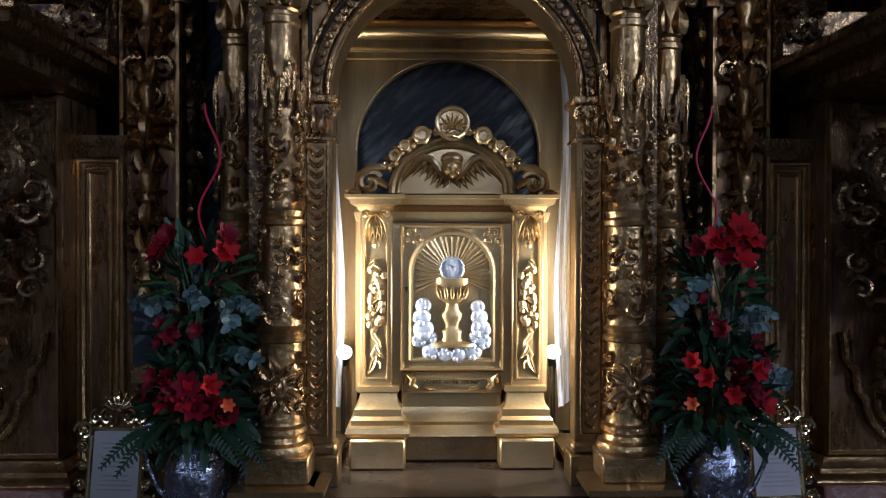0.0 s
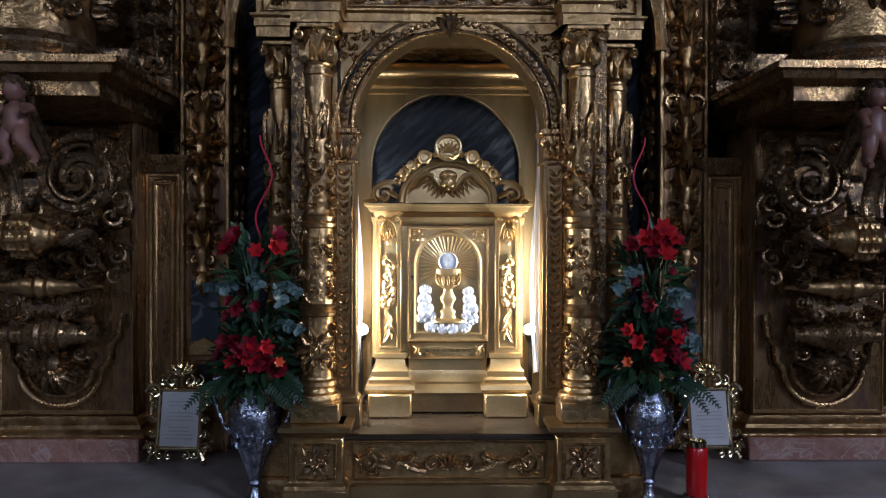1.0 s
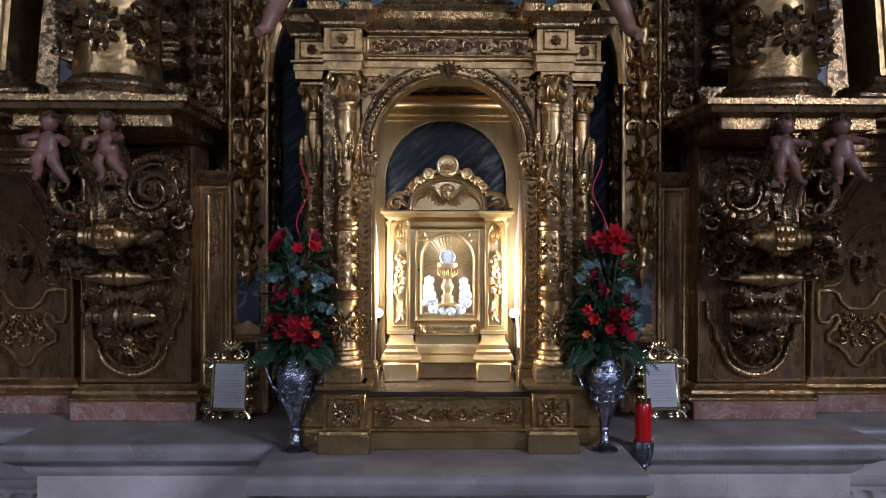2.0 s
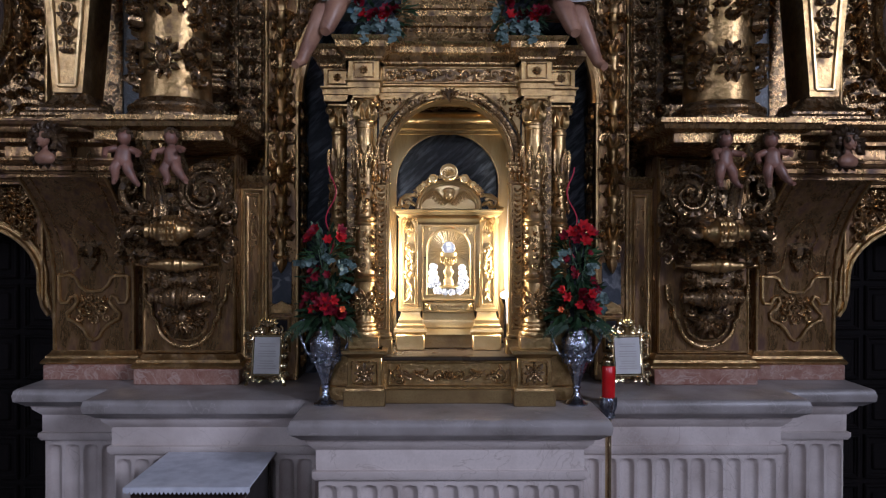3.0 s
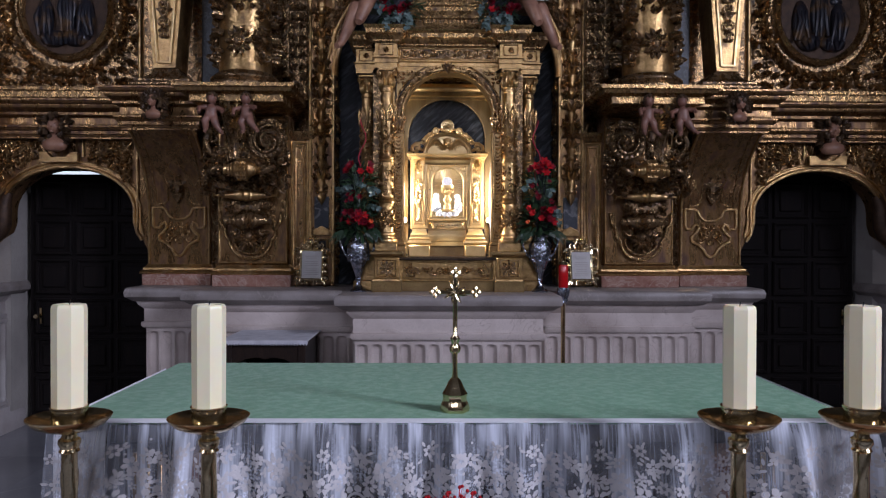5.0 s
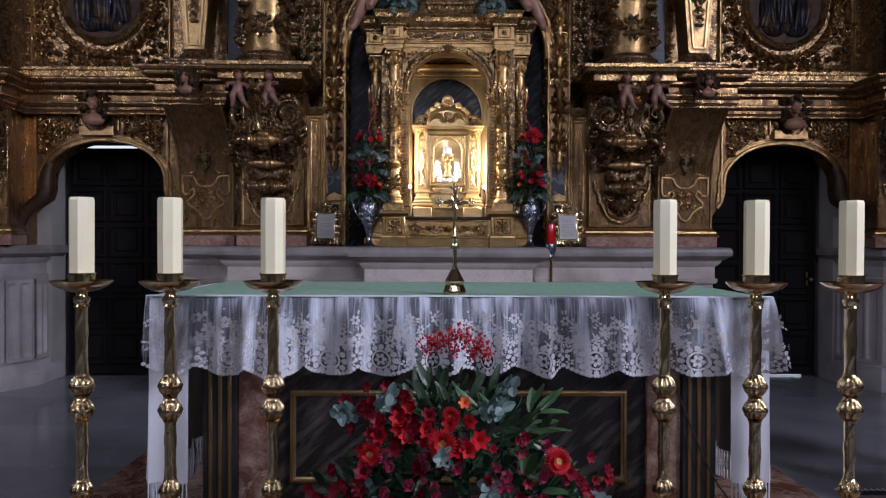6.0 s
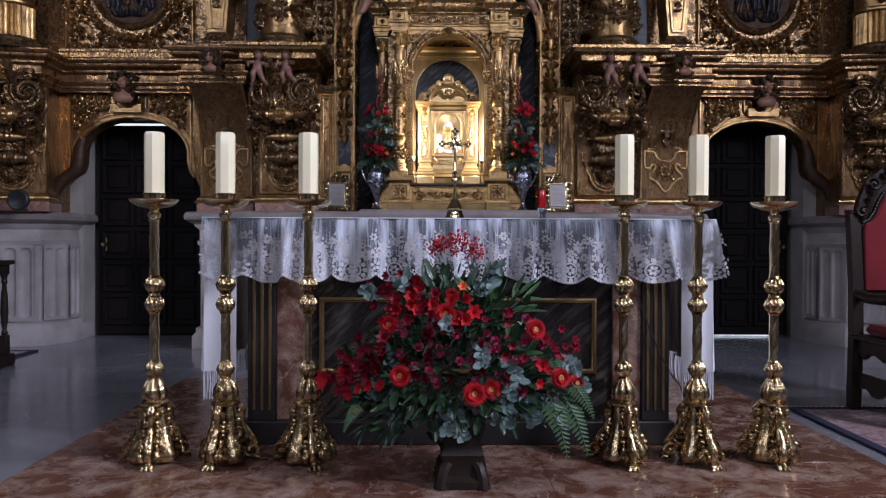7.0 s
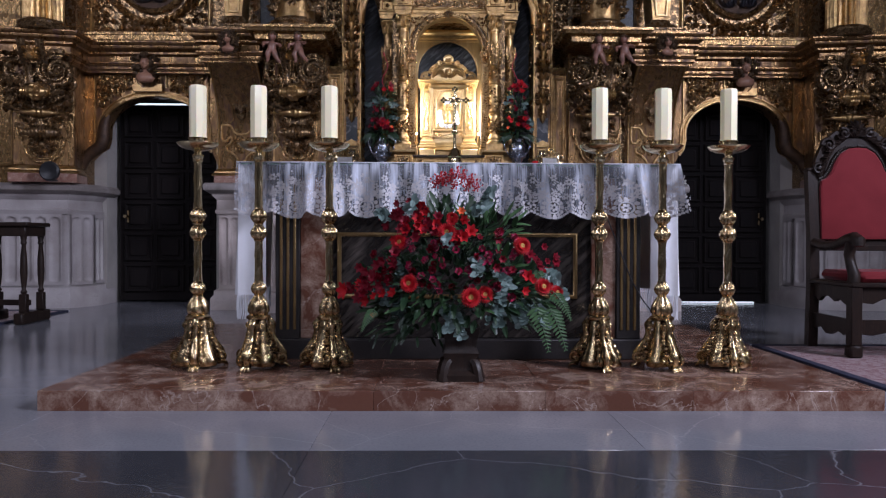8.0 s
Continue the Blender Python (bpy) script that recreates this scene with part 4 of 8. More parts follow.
for side in (1, -1):
    F = flip(side)
    # block A under the inner column
    s = Shape(F)
    s.box(1.25, 1.88, 2.42, 2.75, 1.325, 1.42, 0.006)
    part("stone_foot", s, REDSTONE, ret, "pinkish red marble foot")
    s = Shape(F)
    base_mould(s, 1.28, 1.85, 2.48, 1.42, 0.3, None)
    part("base_moulding", s, GOLD, ret)
    s = Shape(F)
    s.box(1.28, 1.85, 2.48, 2.75, 1.5, 2.72, 0.012)
    part("console_block", s, GOLD_BROWN, ret)
    s = Shape(F)
    s.rod_frame(1.285, 1.845, 1.51, 2.7, 0.016, 2.468, 2.49)
    part("console_border", s, GOLD, ret)
    console(ret, F @ Matrix.Translation((1.58, 2.47, 0)), 11)
    curved_bracket(ret, F)
    big_column(ret, F @ Matrix.Translation((1.575, 2.28, 0)), 21)
    tapered_pilaster(ret, F, 2.22, 2.40)
    s = Shape(F)
    s.box(1.84, 2.0, 2.55, 2.9, 2.86, 4.4, 0.01)
    part("half_pilaster", s, GREENSTONE, ret, "dark stone strip")
    # framed strip and carved strip beside the niche
    s = Shape(F)
    s.box(1.125, 1.29, 2.60, 2.9, 1.325, 2.56, 0.006)
    s.box(0.925, 1.125, 2.58, 2.9, 1.325, 4.5, 0.006)
    part("niche_pier", s, GOLD_BROWN, ret)
    s = Shape(F)
    s.rod_frame(1.13, 1.285, 1.45, 2.52, 0.03, 2.575, 2.602)
    s.rod_frame(1.163, 1.252, 1.49, 2.48, 0.016, 2.585, 2.602)
    part("strip_border", s, GOLD, ret)
    s = Shape(F)
    s.mould([(1.12, 2.9), (1.12, 2.57), (1.29, 2.57), (1.29, 2.9)], [(-0.02, 2.52), (0.0, 2.52), (0.01, 2.54), (0.03, 2.56), (0.035, 2.59), (-0.02, 2.59)])
    part("strip_cornice", s, GOLD_WORN, ret)
    s = Shape(F)
    for x in (0.93, 1.12):
        s.tube([(x, 2.575, 1.36), (x, 2.575, 3.1), (x, 2.575, 4.4)], 0.012, 6)
    part("bead", s, GOLD, ret)
    s = Shape(F)
    s.box(0.965, 1.085, 2.572, 2.6, 1.80, 2.06, 0.004)
    part("stone_inset", s, veined("blue_grey_stone_" + str(side), (0.035, 0.042, 0.052), (0.075, 0.08, 0.095), (0.25, 0.25, 0.26), 8, 0.3, 0.05), ret, "blue-grey veined stone inset")
    s = Shape(F)
    s.rod_frame(0.97, 1.08, 1.50, 1.72, 0.02, 2.555, 2.582)
    s.slab([(0.955, 1.74), (1.095, 1.74), (1.095, 1.78), (1.06, 1.80), (1.025, 1.82), (0.99, 1.80), (0.955, 1.78)], 2.56, 2.582, 0.1)
    part("slot_frame", s, GOLD, ret)
    s = Shape(F)
    s.box(0.992, 1.058, 2.576, 2.59, 1.52, 1.70)
    part("slot", s, BLACKWOOD, ret)
    s = Shape(F @ Matrix.Translation((0, 2.578, 0)))
    carving(s, 0.95, 1.10, 2.10, 4.3, 0.055, 51, None, 0.085)
    part("strip_carving", s, GOLD_WORN, ret)
    s = Shape(F @ Matrix.Translation((1.025, 2.56, 0)))
    for z in (2.15, 2.42, 2.72, 3.02, 3.3, 3.6):
        s.lathe([(0.01, -0.07), (0.028, -0.05), (0.02, -0.02), (0.036, 0.02), (0.03, 0.05), (0.012, 0.07)], 12, Matrix.Translation((0, -0.01, z)))
        s.leaf((0, z - 0.06), -1.57, 0.1, 0.07, 0.04, 0)
        s.leaf((0, z + 0.04), 1.0, 0.1, 0.05, 0.04, 0.8)
        s.leaf((0, z + 0.04), 2.14, 0.1, 0.05, 0.04, -0.8)
    part("drop_ornament", s, GOLD, ret)
    s = Shape(F)
    s.box(1.13, 1.28, 2.5, 2.95, 2.86, 4.4, 0.01)
    part("column_backing", s, GOLD_DARK, ret)
    s = Shape(F @ Matrix.Translation((0, 2.497, 0)))
    carving(s, 1.14, 1.27, 2.9, 4.2, 0.05, 57, None, 0.08)
    part("backing_carving", s, GOLD_DARK, ret)
    s = Shape(F @ pose(0.922, 2.72, 0, 0, 0, -90))
    carving(s, -0.1, 0.1, 1.4, 3.1, 0.02, 58, None, 0.09)
    part("reveal_carving", s, GOLD_WORN, ret)
    # relief panel over the door
    s = Shape(F @ Matrix.Translation((0, 2.925, 0)))
    rnd = random.Random(5)
    carving(s, 2.66, 3.92, 3.02, 3.2, 0.07, 61, None, 0.085)
    for x0, x1, z0, z1 in ((2.66, 2.86, 3.2, 4.0), (3.72, 3.92, 3.2, 4.0)):
        carving(s, x0, x1, z0, z1, 0.06, 62, None, 0.085, False)
    for k in range(40):
        a = 2 * math.pi * k / 40
        x, z = 3.27 + 0.47 * math.cos(a), 3.68 + 0.50 * math.sin(a)
        s.leaf((x, z), a + 0.7, 0.13, 0.06, 0.06, 0.8)
        s.leaf((x, z), a - 0.9, 0.12, 0.05, 0.05, -0.8)
    part("relief_carving", s, GOLD_WORN, ret)
    s = Shape(F)
    s.rod_frame(2.62, 3.96, 2.985, 4.3, 0.04, 2.89, 2.93)
    part("relief_border", s, GOLD, ret)
    s = Shape(F)
    s.lathe([(0.41, 0.0), (0.41, 0.05), (0.38, 0.075), (0.36, 0.05), (0.355, 0.01)], 40, pose(3.27, 2.93, 3.68, 90) @ Matrix.Diagonal((1, 1.08, 1, 1)), caps=False)
    part("medallion_border", s, GOLD_WORN, ret)
    s = Shape(F)
    s.lathe([(0.37, 0.0), (0.37, 0.012), (0.01, 0.014)], 40, pose(3.27, 2.925, 3.68, 90) @ Matrix.Diagonal((1, 1.08, 1, 1)))
    part("medallion_ground", s, BOLE, ret)
    s = Shape(F @ Matrix.Translation((3.27, 2.91, 3.66)))
    rr = random.Random(8 if side > 0 else 9)
    for x, z, w, h in ((-0.17, -0.05, 0.075, 0.20), (0.0, 0.02, 0.085, 0.24), (0.17, -0.06, 0.075, 0.19), (-0.09, -0.22, 0.11, 0.08), (0.11, -0.23, 0.12, 0.075)):
        x += rr.uniform(-0.02, 0.02)
        s.ball(x, 0, z, 1.0, 14, w, 0.05, h)
        for j in range(3):
            u = x + w * (-0.5 + 0.5 * j)
            s.tube([(u, -0.035, z + h * 0.5), (u + rr.uniform(-0.02, 0.02), -0.05, z), (u + rr.uniform(-0.03, 0.03), -0.035, z - h * 0.8)], [0.012, 0.026, 0.014], 8)
    for j in range(9):
        s.ball(rr.uniform(-0.26, 0.26), 0.0, rr.uniform(0.12, 0.30), rr.uniform(0.03, 0.05), 8, 1.4, 0.5, 0.8)
    part("medallion_relief", s, material("dark_polychrome_" + str(side), (0.018, 0.021, 0.030), 0.35, 0.25, (0.15, 0.085, 0.035), 9, (0.50, 0.66), (0.05, 0.025, 0.022), 60, 0.2, 40), ret, "dark painted relief with folds")
    # outer block D beyond the door
    mD = F @ pose(4.22, 2.42, 0, 0, 0, -12)
    s = Shape(mD)
    s.box(-0.3, 0.3, 0, 0.4, 1.5, 2.6, 0.012)
    part("outer_block", s, GOLD_BROWN, ret)
    s = Shape(mD)
    s.box(-0.33, 0.33, -0.05, 0.4, 1.326, 1.42, 0.006)
    part("stone_foot", s, REDSTONE, ret, "pinkish red marble foot")
    s = Shape(mD)
    base_mould(s, -0.3, 0.3, 0, 1.42, 0.3, None)
    part("base_moulding", s, GOLD, ret)
    console(ret, mD @ Matrix.Translation((0, 0, -0.02)), 41, 0.2)
    s = Shape(F)
    s.box(4.5, 5.2, 2.5, 2.7, 1.33, 4.4)
    part("outer_panel", s, GOLD_WORN, ret)
    s = Shape(F)
    s.rod_frame(4.56, 4.9, 1.5, 2.5, 0.04, 2.465, 2.505)
    part("outer_border", s, GOLD, ret)
    s = Shape(F @ Matrix.Translation((4.2, 2.38, 0)))
    s.lathe([(0.26, 2.866), (0.27, 2.88), (0.25, 2.91), (0.24, 2.93), (0.245, 2.95), (0.21, 2.98)], 36)
    part("column_base", s, GOLD_DARK, ret)
    s = Shape(F @ Matrix.Translation((4.2, 2.38, 0)))
    s.gadroon([(0.2, 2.98), (0.2, 3.28)], 26, 0.10)
    s.lathe([(0.2, 3.28), (0.215, 3.29), (0.215, 3.31), (0.19, 3.33), (0.185, 4.4)], 36)
    part("column_shaft", s, GOLD, ret)
    s = Shape(F @ Matrix.Translation((4.2, 2.18, 0)))
    carving(s, -0.15, 0.15, 3.36, 3.8, 0.06, 71, None, 0.08)
    part("column_carving", s, GOLD_DARK, ret)

# arch of the middle niche
s = Shape()
pts = [(0.92 * math.cos(a), 2.575, 3.05 + 0.92 * math.sin(a)) for a in [math.pi * i / 40 for i in range(41)]]
s.tube(pts, 0.03, 8)
s.tube([(x * 1.07, y, 3.05 + (z - 3.05) * 1.07) for x, y, z in pts], 0.014, 6)
part("niche_arch", s, GOLD, ret)
s = Shape()
ring = [[(r * math.cos(a), 2.60, 3.05 + r * math.sin(a)) for r in (0.92, 1.15, 1.55)] for a in [math.pi * i / 40 for i in range(41)]]
s.loft(ring, False, closed=False)
part("niche_spandrel", s, GOLD_DARK, ret)
s = Shape()
for k in range(34):
    a = math.pi * (k + 0.5) / 34
    s.leaf((1.01 * math.cos(a), 3.05 + 1.01 * math.sin(a)), a + 0.9, 0.16, 0.08, 0.07, 0.9, Matrix.Translation((0, 2.6, 0)))
    s.leaf((1.01 * math.cos(a), 3.05 + 1.01 * math.sin(a)), a - 0.9, 0.16, 0.08, 0.07, -0.9, Matrix.Translation((0, 2.6, 0)))
part("arch_carving", s, GOLD_DARK, ret)


# ---- painted wooden figures of the altarpiece ----
def cherub(place, height, turn, lean, arm, label):
    k = height / 1.0
    s = Shape(Matrix.Translation(place) @ pose(0, 0, 0, 0, lean, turn) @ Matrix.Scale(k, 4))
    s.ball(0, 0, 0.84, 0.125, 14, 0.92, 1, 1.12)
    s.lathe([(0.05, 0.66), (0.055, 0.74)], 10)
    s.lathe([(0.12, 0.34), (0.155, 0.39), (0.15, 0.46), (0.135, 0.55), (0.14, 0.62), (0.09, 0.68), (0.05, 0.71)], 16, squash=0.75)
    for sx in (-1, 1):
        s.tube([(sx * 0.11, 0, 0.64), (sx * 0.2, -0.03, 0.60 + 0.03 * arm), (sx * 0.27, -0.10, 0.55 + 0.1 * arm), (sx * 0.26, -0.18, 0.48 + 0.18 * arm * (1 if sx > 0 else -0.4))], [0.062, 0.06, 0.052, 0.04], 10)
        s.tube([(sx * 0.07, -0.01, 0.40), (sx * (0.10 + 0.04 * arm), -0.07, 0.28), (sx * (0.09 + 0.10 * (sx > 0)), -0.03, 0.15), (sx * (0.1 + 0.17 * (sx > 0)), -0.04, 0.06), (sx * (0.1 + 0.2 * (sx > 0)), -0.10, 0.04)], [0.095, 0.09, 0.065, 0.048, 0.036], 10)
    me = obj("cherub_statue", s, FLESH, None, "", 60)
    h = Shape(Matrix.Translation(place) @ pose(0, 0, 0, 0, lean, turn) @ Matrix.Scale(k, 4))
    rnd = random.Random(3)
    for i in range(44):
        v = Vector((rnd.gauss(0, 1), rnd.gauss(0.35, 1), rnd.gauss(0.5, 1))).normalized()
        if v.z > 0.1 - 0.6 * v.y or v.y > 0.3:
            h.ball(v.x * 0.115, v.y * 0.125, 0.845 + v.z * 0.135, 0.042, 6)
    part("scroll_carving", h, HAIR, ret, "dark painted curls of a cherub")
    return tagged(me, label, "statue", "small figures on the altarpiece")


def bust(place, height, turn, label):
    s = Shape(Matrix.Translation(place) @ pose(0, 0, 0, 0, 0, turn) @ Matrix.Scale(height, 4))
    s.lathe([(0.10, 0.0), (0.24, 0.04), (0.30, 0.14), (0.27, 0.24), (0.14, 0.32), (0.085, 0.37), (0.08, 0.48)], 18, squash=0.55)
    s.ball(0, -0.05, 0.62, 0.165, 16, 0.86, 0.95, 1.22)
    s.ball(0, -0.20, 0.60, 0.03, 8, 0.7, 1, 1.5)
    s.ball(0, -0.185, 0.535, 0.026, 8, 1.6, 0.7, 0.6)
    s.ball(0, -0.165, 0.475, 0.045, 8, 1.1, 0.8, 0.8)
    for sx in (-1, 1):
        s.ball(sx * 0.085, -0.135, 0.57, 0.05, 8, 1, 0.8, 1)
        s.ball(sx * 0.065, -0.175, 0.672, 0.03, 8, 1.5, 0.6, 0.5)
    return tagged(obj("bust_statue", s, FLESH_WARM, None, "", 60), label, "statue", "busts on the altarpiece")


def hair_wreath(parent, m, seed, r):
    s = Shape(m)
    rnd = random.Random(seed)
    for k in range(30):
        a = radians(rnd.uniform(-40, 220))
        s.leaf((r * 0.72 * math.cos(a), r * 0.72 * math.sin(a)), a + rnd.uniform(-0.9, 0.9), r * 0.6, r * 0.35, r * 0.35, rnd.uniform(-1.5, 1.5))
    for k in range(7):
        a = radians(200 + 140 * k / 6)
        s.leaf((r * 0.7 * math.cos(a), -r * 0.9 + r * 0.3 * math.sin(a)), a, r * 0.5, r * 0.35, r * 0.3, 0.4)
    for k in range(60):
        v = Vector((rnd.gauss(0, 1), rnd.gauss(0.3, 1), rnd.gauss(0.3, 1))).normalized()
        if v.y > 0.0 or v.z > 0.35 or (abs(v.x) > 0.75 and v.z > -0.6):
            s.ball(v.x * r * 0.60, -r * 0.25 + v.y * r * 0.62, -r * 0.2 + v.z * r * 0.78, r * 0.2, 6)
    part("bust_wreath", s, HAIR, parent, "dark carved curls and leaves behind a bust")


for side in (1, -1):
    for dx, turn, lean, arm in ((-0.115, 12, 3, 0.5), (0.165, -12, -4, 0.3)):
        cherub((side * (1.595 + dx), 1.96, 2.48), 0.31, side * turn, side * lean, arm, "small painted wooden cherub figure under the column ledge")
    bust((side * 2.20, 2.03, 2.60), 0.22, side * 20, "small painted wooden bust on the cornice block")
    hair_wreath(ret, Matrix.Translation((side * 2.20, 2.06, 2.73)), 4, 0.09)
    bust((side * 3.29, 2.74, 2.44), 0.34, side * -6, "painted wooden bust with curled hair above the door arch")
    hair_wreath(ret, Matrix.Translation((side * 3.29, 2.76, 2.68)), 5, 0.13)
    s = Shape()
    s.slab([(side * 3.29 + x, z) for x, z in ((-0.16, 2.36), (0.16, 2.36), (0.16, 2.44), (0.10, 2.44), (0.06, 2.40), (-0.06, 2.40), (-0.10, 2.44), (-0.16, 2.44))], 2.80, 2.86)
    part("bust_bracket", s, GOLD, ret)

# ---- the small gilded temple that houses the tabernacle ----
temple = thing("tabernacle_temple", (0, 2.0, 1.325), "gilded wooden temple with columns and an arch, on the altar slab", "altar temple")


def capital(sh, r, m):
    sh.lathe([(r, 0), (r * 1.12, 0.006), (r * 1.0, 0.012), (r * 1.02, 0.03), (r * 1.12, 0.075), (r * 1.35, 0.115)], 20, m)
    for k in range(8):
        t = m @ pose(0, 0, 0, 0, 0, k * 45 + 22) @ Matrix.Translation((0, -r * 0.98, 0))
        sh.leaf((0, 0.012), math.pi / 2, 0.075, r * 0.75, r * 0.5, 0, t)
    sh.box(-r * 1.45, r * 1.45, -r * 1.45, r * 1.45, 0.118, 0.135, 0.004, m)
    for k in range(4):
        t = m @ pose(0, 0, 0, 0, 0, k * 90 + 0) @ Matrix.Translation((0, -r * 1.25, 0))
        for sx in (-1, 1):
            sh.scroll(sx * r * 1.2, 0.095, r * 0.45, 1.3, math.pi / 2, -sx, r * 0.16, r * 0.4, t)
        sh.rosette(0, 0.11, r * 0.35, 5, r * 0.3, t)


def temple_column(x, y, r, z0, z1, seed, F):
    m = F @ Matrix.Translation((x, y, 0))
    s = Shape(m)
    s.box(-r * 1.55, r * 1.55, -r * 1.55, r * 1.55, z0, z0 + 0.065, 0.004)
    part("column_plinth", s, GOLD, temple)
    s = Shape(m)
    b = z0 + 0.065
    s.lathe([(r * 1.5, b), (r * 1.55, b + 0.012), (r * 1.45, b + 0.025), (r * 1.2, b + 0.032), (r * 1.15, b + 0.045), (r * 1.28, b + 0.055), (r * 1.25, b + 0.068), (r * 1.05, b + 0.075),
             (r, b + 0.09), (r, 1.97), (r * 1.16, 1.975), (r * 1.2, 1.985), (r * 1.05, 1.995), (r * 1.18, 2.005), (r * 1.0, 2.015),
             (r * 0.98, 2.27), (r * 1.15, 2.275), (r * 1.18, 2.287), (r * 1.0, 2.295), (r * 1.1, 2.31), (r * 0.95, 2.32),
             (r * 0.86, z1 - 0.21), (r * 0.84, z1 - 0.17), (r * 0.95, z1 - 0.165), (r * 0.95, z1 - 0.15), (r * 0.82, z1 - 0.145), (r * 0.82, z1 - 0.13)], 28)
    part("column_shaft", s, GOLD, temple)
    s = Shape(m)
    for k in range(3):
        t = pose(0, 0, 0, 0, 0, -62 + 62 * k) @ Matrix.Translation((0, -r * 0.97, 0))
        if k != 1:
            carving(s, -0.028, 0.028, b + 0.1, 1.95, 0.018, seed + k, t, 0.045, False)
        else:
            s.lathe([(0.02, 0), (0.025, 0.008), (0.018, 0.014), (0.012, 0.008), (0.003, 0.016)], 14, t @ pose(0, 0, 1.86, 90) @ Matrix.Diagonal((1, 1.4, 1, 1)))
            for j in range(9):
                q = 2 * math.pi * j / 9
                s.leaf((0.024 * math.cos(q), 1.86 + 0.034 * math.sin(q)), q, 0.05, 0.026, 0.018, 0.5 if j % 2 else -0.5, t)
        carving(s, -0.03, 0.03, 2.03, 2.26, 0.018, seed + 5 + k, t, 0.042, False)
        carving(s, -0.028, 0.028, 2.33, 2.56, 0.018, seed + 9 + k, t, 0.045, False)
        # hanging cloth swag near the top
        for j in range(4):
            w = 0.03 * (1 - j * 0.22)
            s.tube([(w * math.cos(q), -0.008, 2.68 - 0.012 * j + (0.07 + 0.012 * j) * math.sin(q)) for q in [math.pi + math.pi * i / 8 for i in range(9)]], 0.006, 5, t)
        for sx in (-1, 1):
            s.leaf((sx * 0.032, 2.70), -math.pi / 2, 0.13, 0.02, 0.014, 0.1 * sx, t)
    part("column_carving", s, GOLD_WORN, temple)
    s = Shape(m)
    capital(s, r * 0.86, Matrix.Translation((0, 0, z1 - 0.135)))
    part("capital", s, GOLD, temple)


for side in (1, -1):
    F = flip(side)
    s = Shape(F)
    s.box(0.335, 0.555, 1.825, 2.4, 1.325, 1.405, 0.004)
    part("pedestal_plinth", s, PLAIN_GILT, temple)
    s = Shape(F)
    s.box(0.355, 0.535, 1.845, 2.35, 1.405, 1.575, 0.004)
    s.mould([(0.355, 2.3), (0.355, 1.845), (0.535, 1.845), (0.535, 2.3)], [(0, 1.405), (0.012, 1.405), (0.01, 1.418), (0.002, 1.425), (0, 1.43)])
    part("pedestal", s, GOLD, temple)
    s = Shape(F)
    s.rod_frame(0.375, 0.515, 1.435, 1.56, 0.01, 1.833, 1.847)
    part("pedestal_border", s, GOLD_WORN, temple)
    s = Shape(F @ Matrix.Translation((0.445, 1.845, 0)))
    s.rosette(0, 1.497, 0.032, 8, 0.014)
    for k in range(4):
        a = math.pi / 4 + k * math.pi / 2
        s.leaf((0.022 * math.cos(a), 1.497 + 0.022 * math.sin(a)), a, 0.045, 0.03, 0.012, 0.3)
        s.leaf((0.028 * math.cos(a + 0.785), 1.497 + 0.028 * math.sin(a + 0.785)), a + 0.785, 0.03, 0.022, 0.01, 0)
    part("pedestal_carving", s, GOLD_DARK, temple)
    s = Shape(F)
    s.mould([(0.355, 2.35), (0.355, 1.845), (0.535, 1.845), (0.535, 2.0), (0.69, 2.0), (0.69, 2.35)], [(-0.18, 1.575), (0.0, 1.575), (0.006, 1.585), (0.02, 1.592), (0.028, 1.6), (0.028, 1.615), (0.0, 1.62), (-0.18, 1.62)])
    part("pedestal_cap", s, PLAIN_GILT, temple)
    s = Shape(F)
    s.box(0.535, 0.70, 1.98, 2.35, 1.325, 1.40, 0.004)
    s.box(0.535, 0.68, 2.0, 2.35, 1.40, 1.576, 0.004)
    part("rear_pedestal", s, GOLD, temple)
    temple_column(0.452, 1.935, 0.052, 1.62, 2.955, 100, F)
    temple_column(0.612, 2.115, 0.047, 1.62, 2.945, 120, F)
    # pilaster of the arch
    s = Shape(F)
    s.box(0.325, 0.415, 1.985, 2.05, 1.62, 2.62, 0.004)
    s.box(0.31, 0.43, 1.97, 2.06, 1.575, 1.66, 0.004)
    s.box(0.315, 0.425, 1.975, 2.055, 1.66, 1.69, 0.008)
    part("arch_pilaster", s, PLAIN_GILT, temple)
    s = Shape(F)
    s.rod_frame(0.338, 0.40, 1.71, 2.5, 0.006, 1.977, 1.987)
    for k in range(27):
        z = 1.73 + k * 0.028
        for sx in (-1, 1):
            s.leaf((0.369, z), math.pi / 2 - sx * 0.9, 0.03, 0.015, 0.014, sx * 0.5, Matrix.Translation((0, 1.985, 0)))
    part("pilaster_garland", s, GOLD_WORN, temple)
    s = Shape(F @ Matrix.Translation((0.37, 1.985, 0)))
    s.box(-0.058, 0.058, -0.02, 0.1, 2.60, 2.622, 0.004)
    s.box(-0.05, 0.05, -0.012, 0.1, 2.50, 2.512, 0.003)
    s.box(-0.044, 0.044, -0.004, 0.1, 2.512, 2.60)
    for sx in (-1, 1):
        s.scroll(sx * 0.035, 2.575, 0.018, 1.2, math.pi / 2, -sx, 0.006, 0.016)
        s.leaf((sx * 0.02, 2.515), math.pi / 2, 0.06, 0.035, 0.022, -sx * 0.2)
    s.leaf((0, 2.515), math.pi / 2, 0.075, 0.035, 0.026, 0)
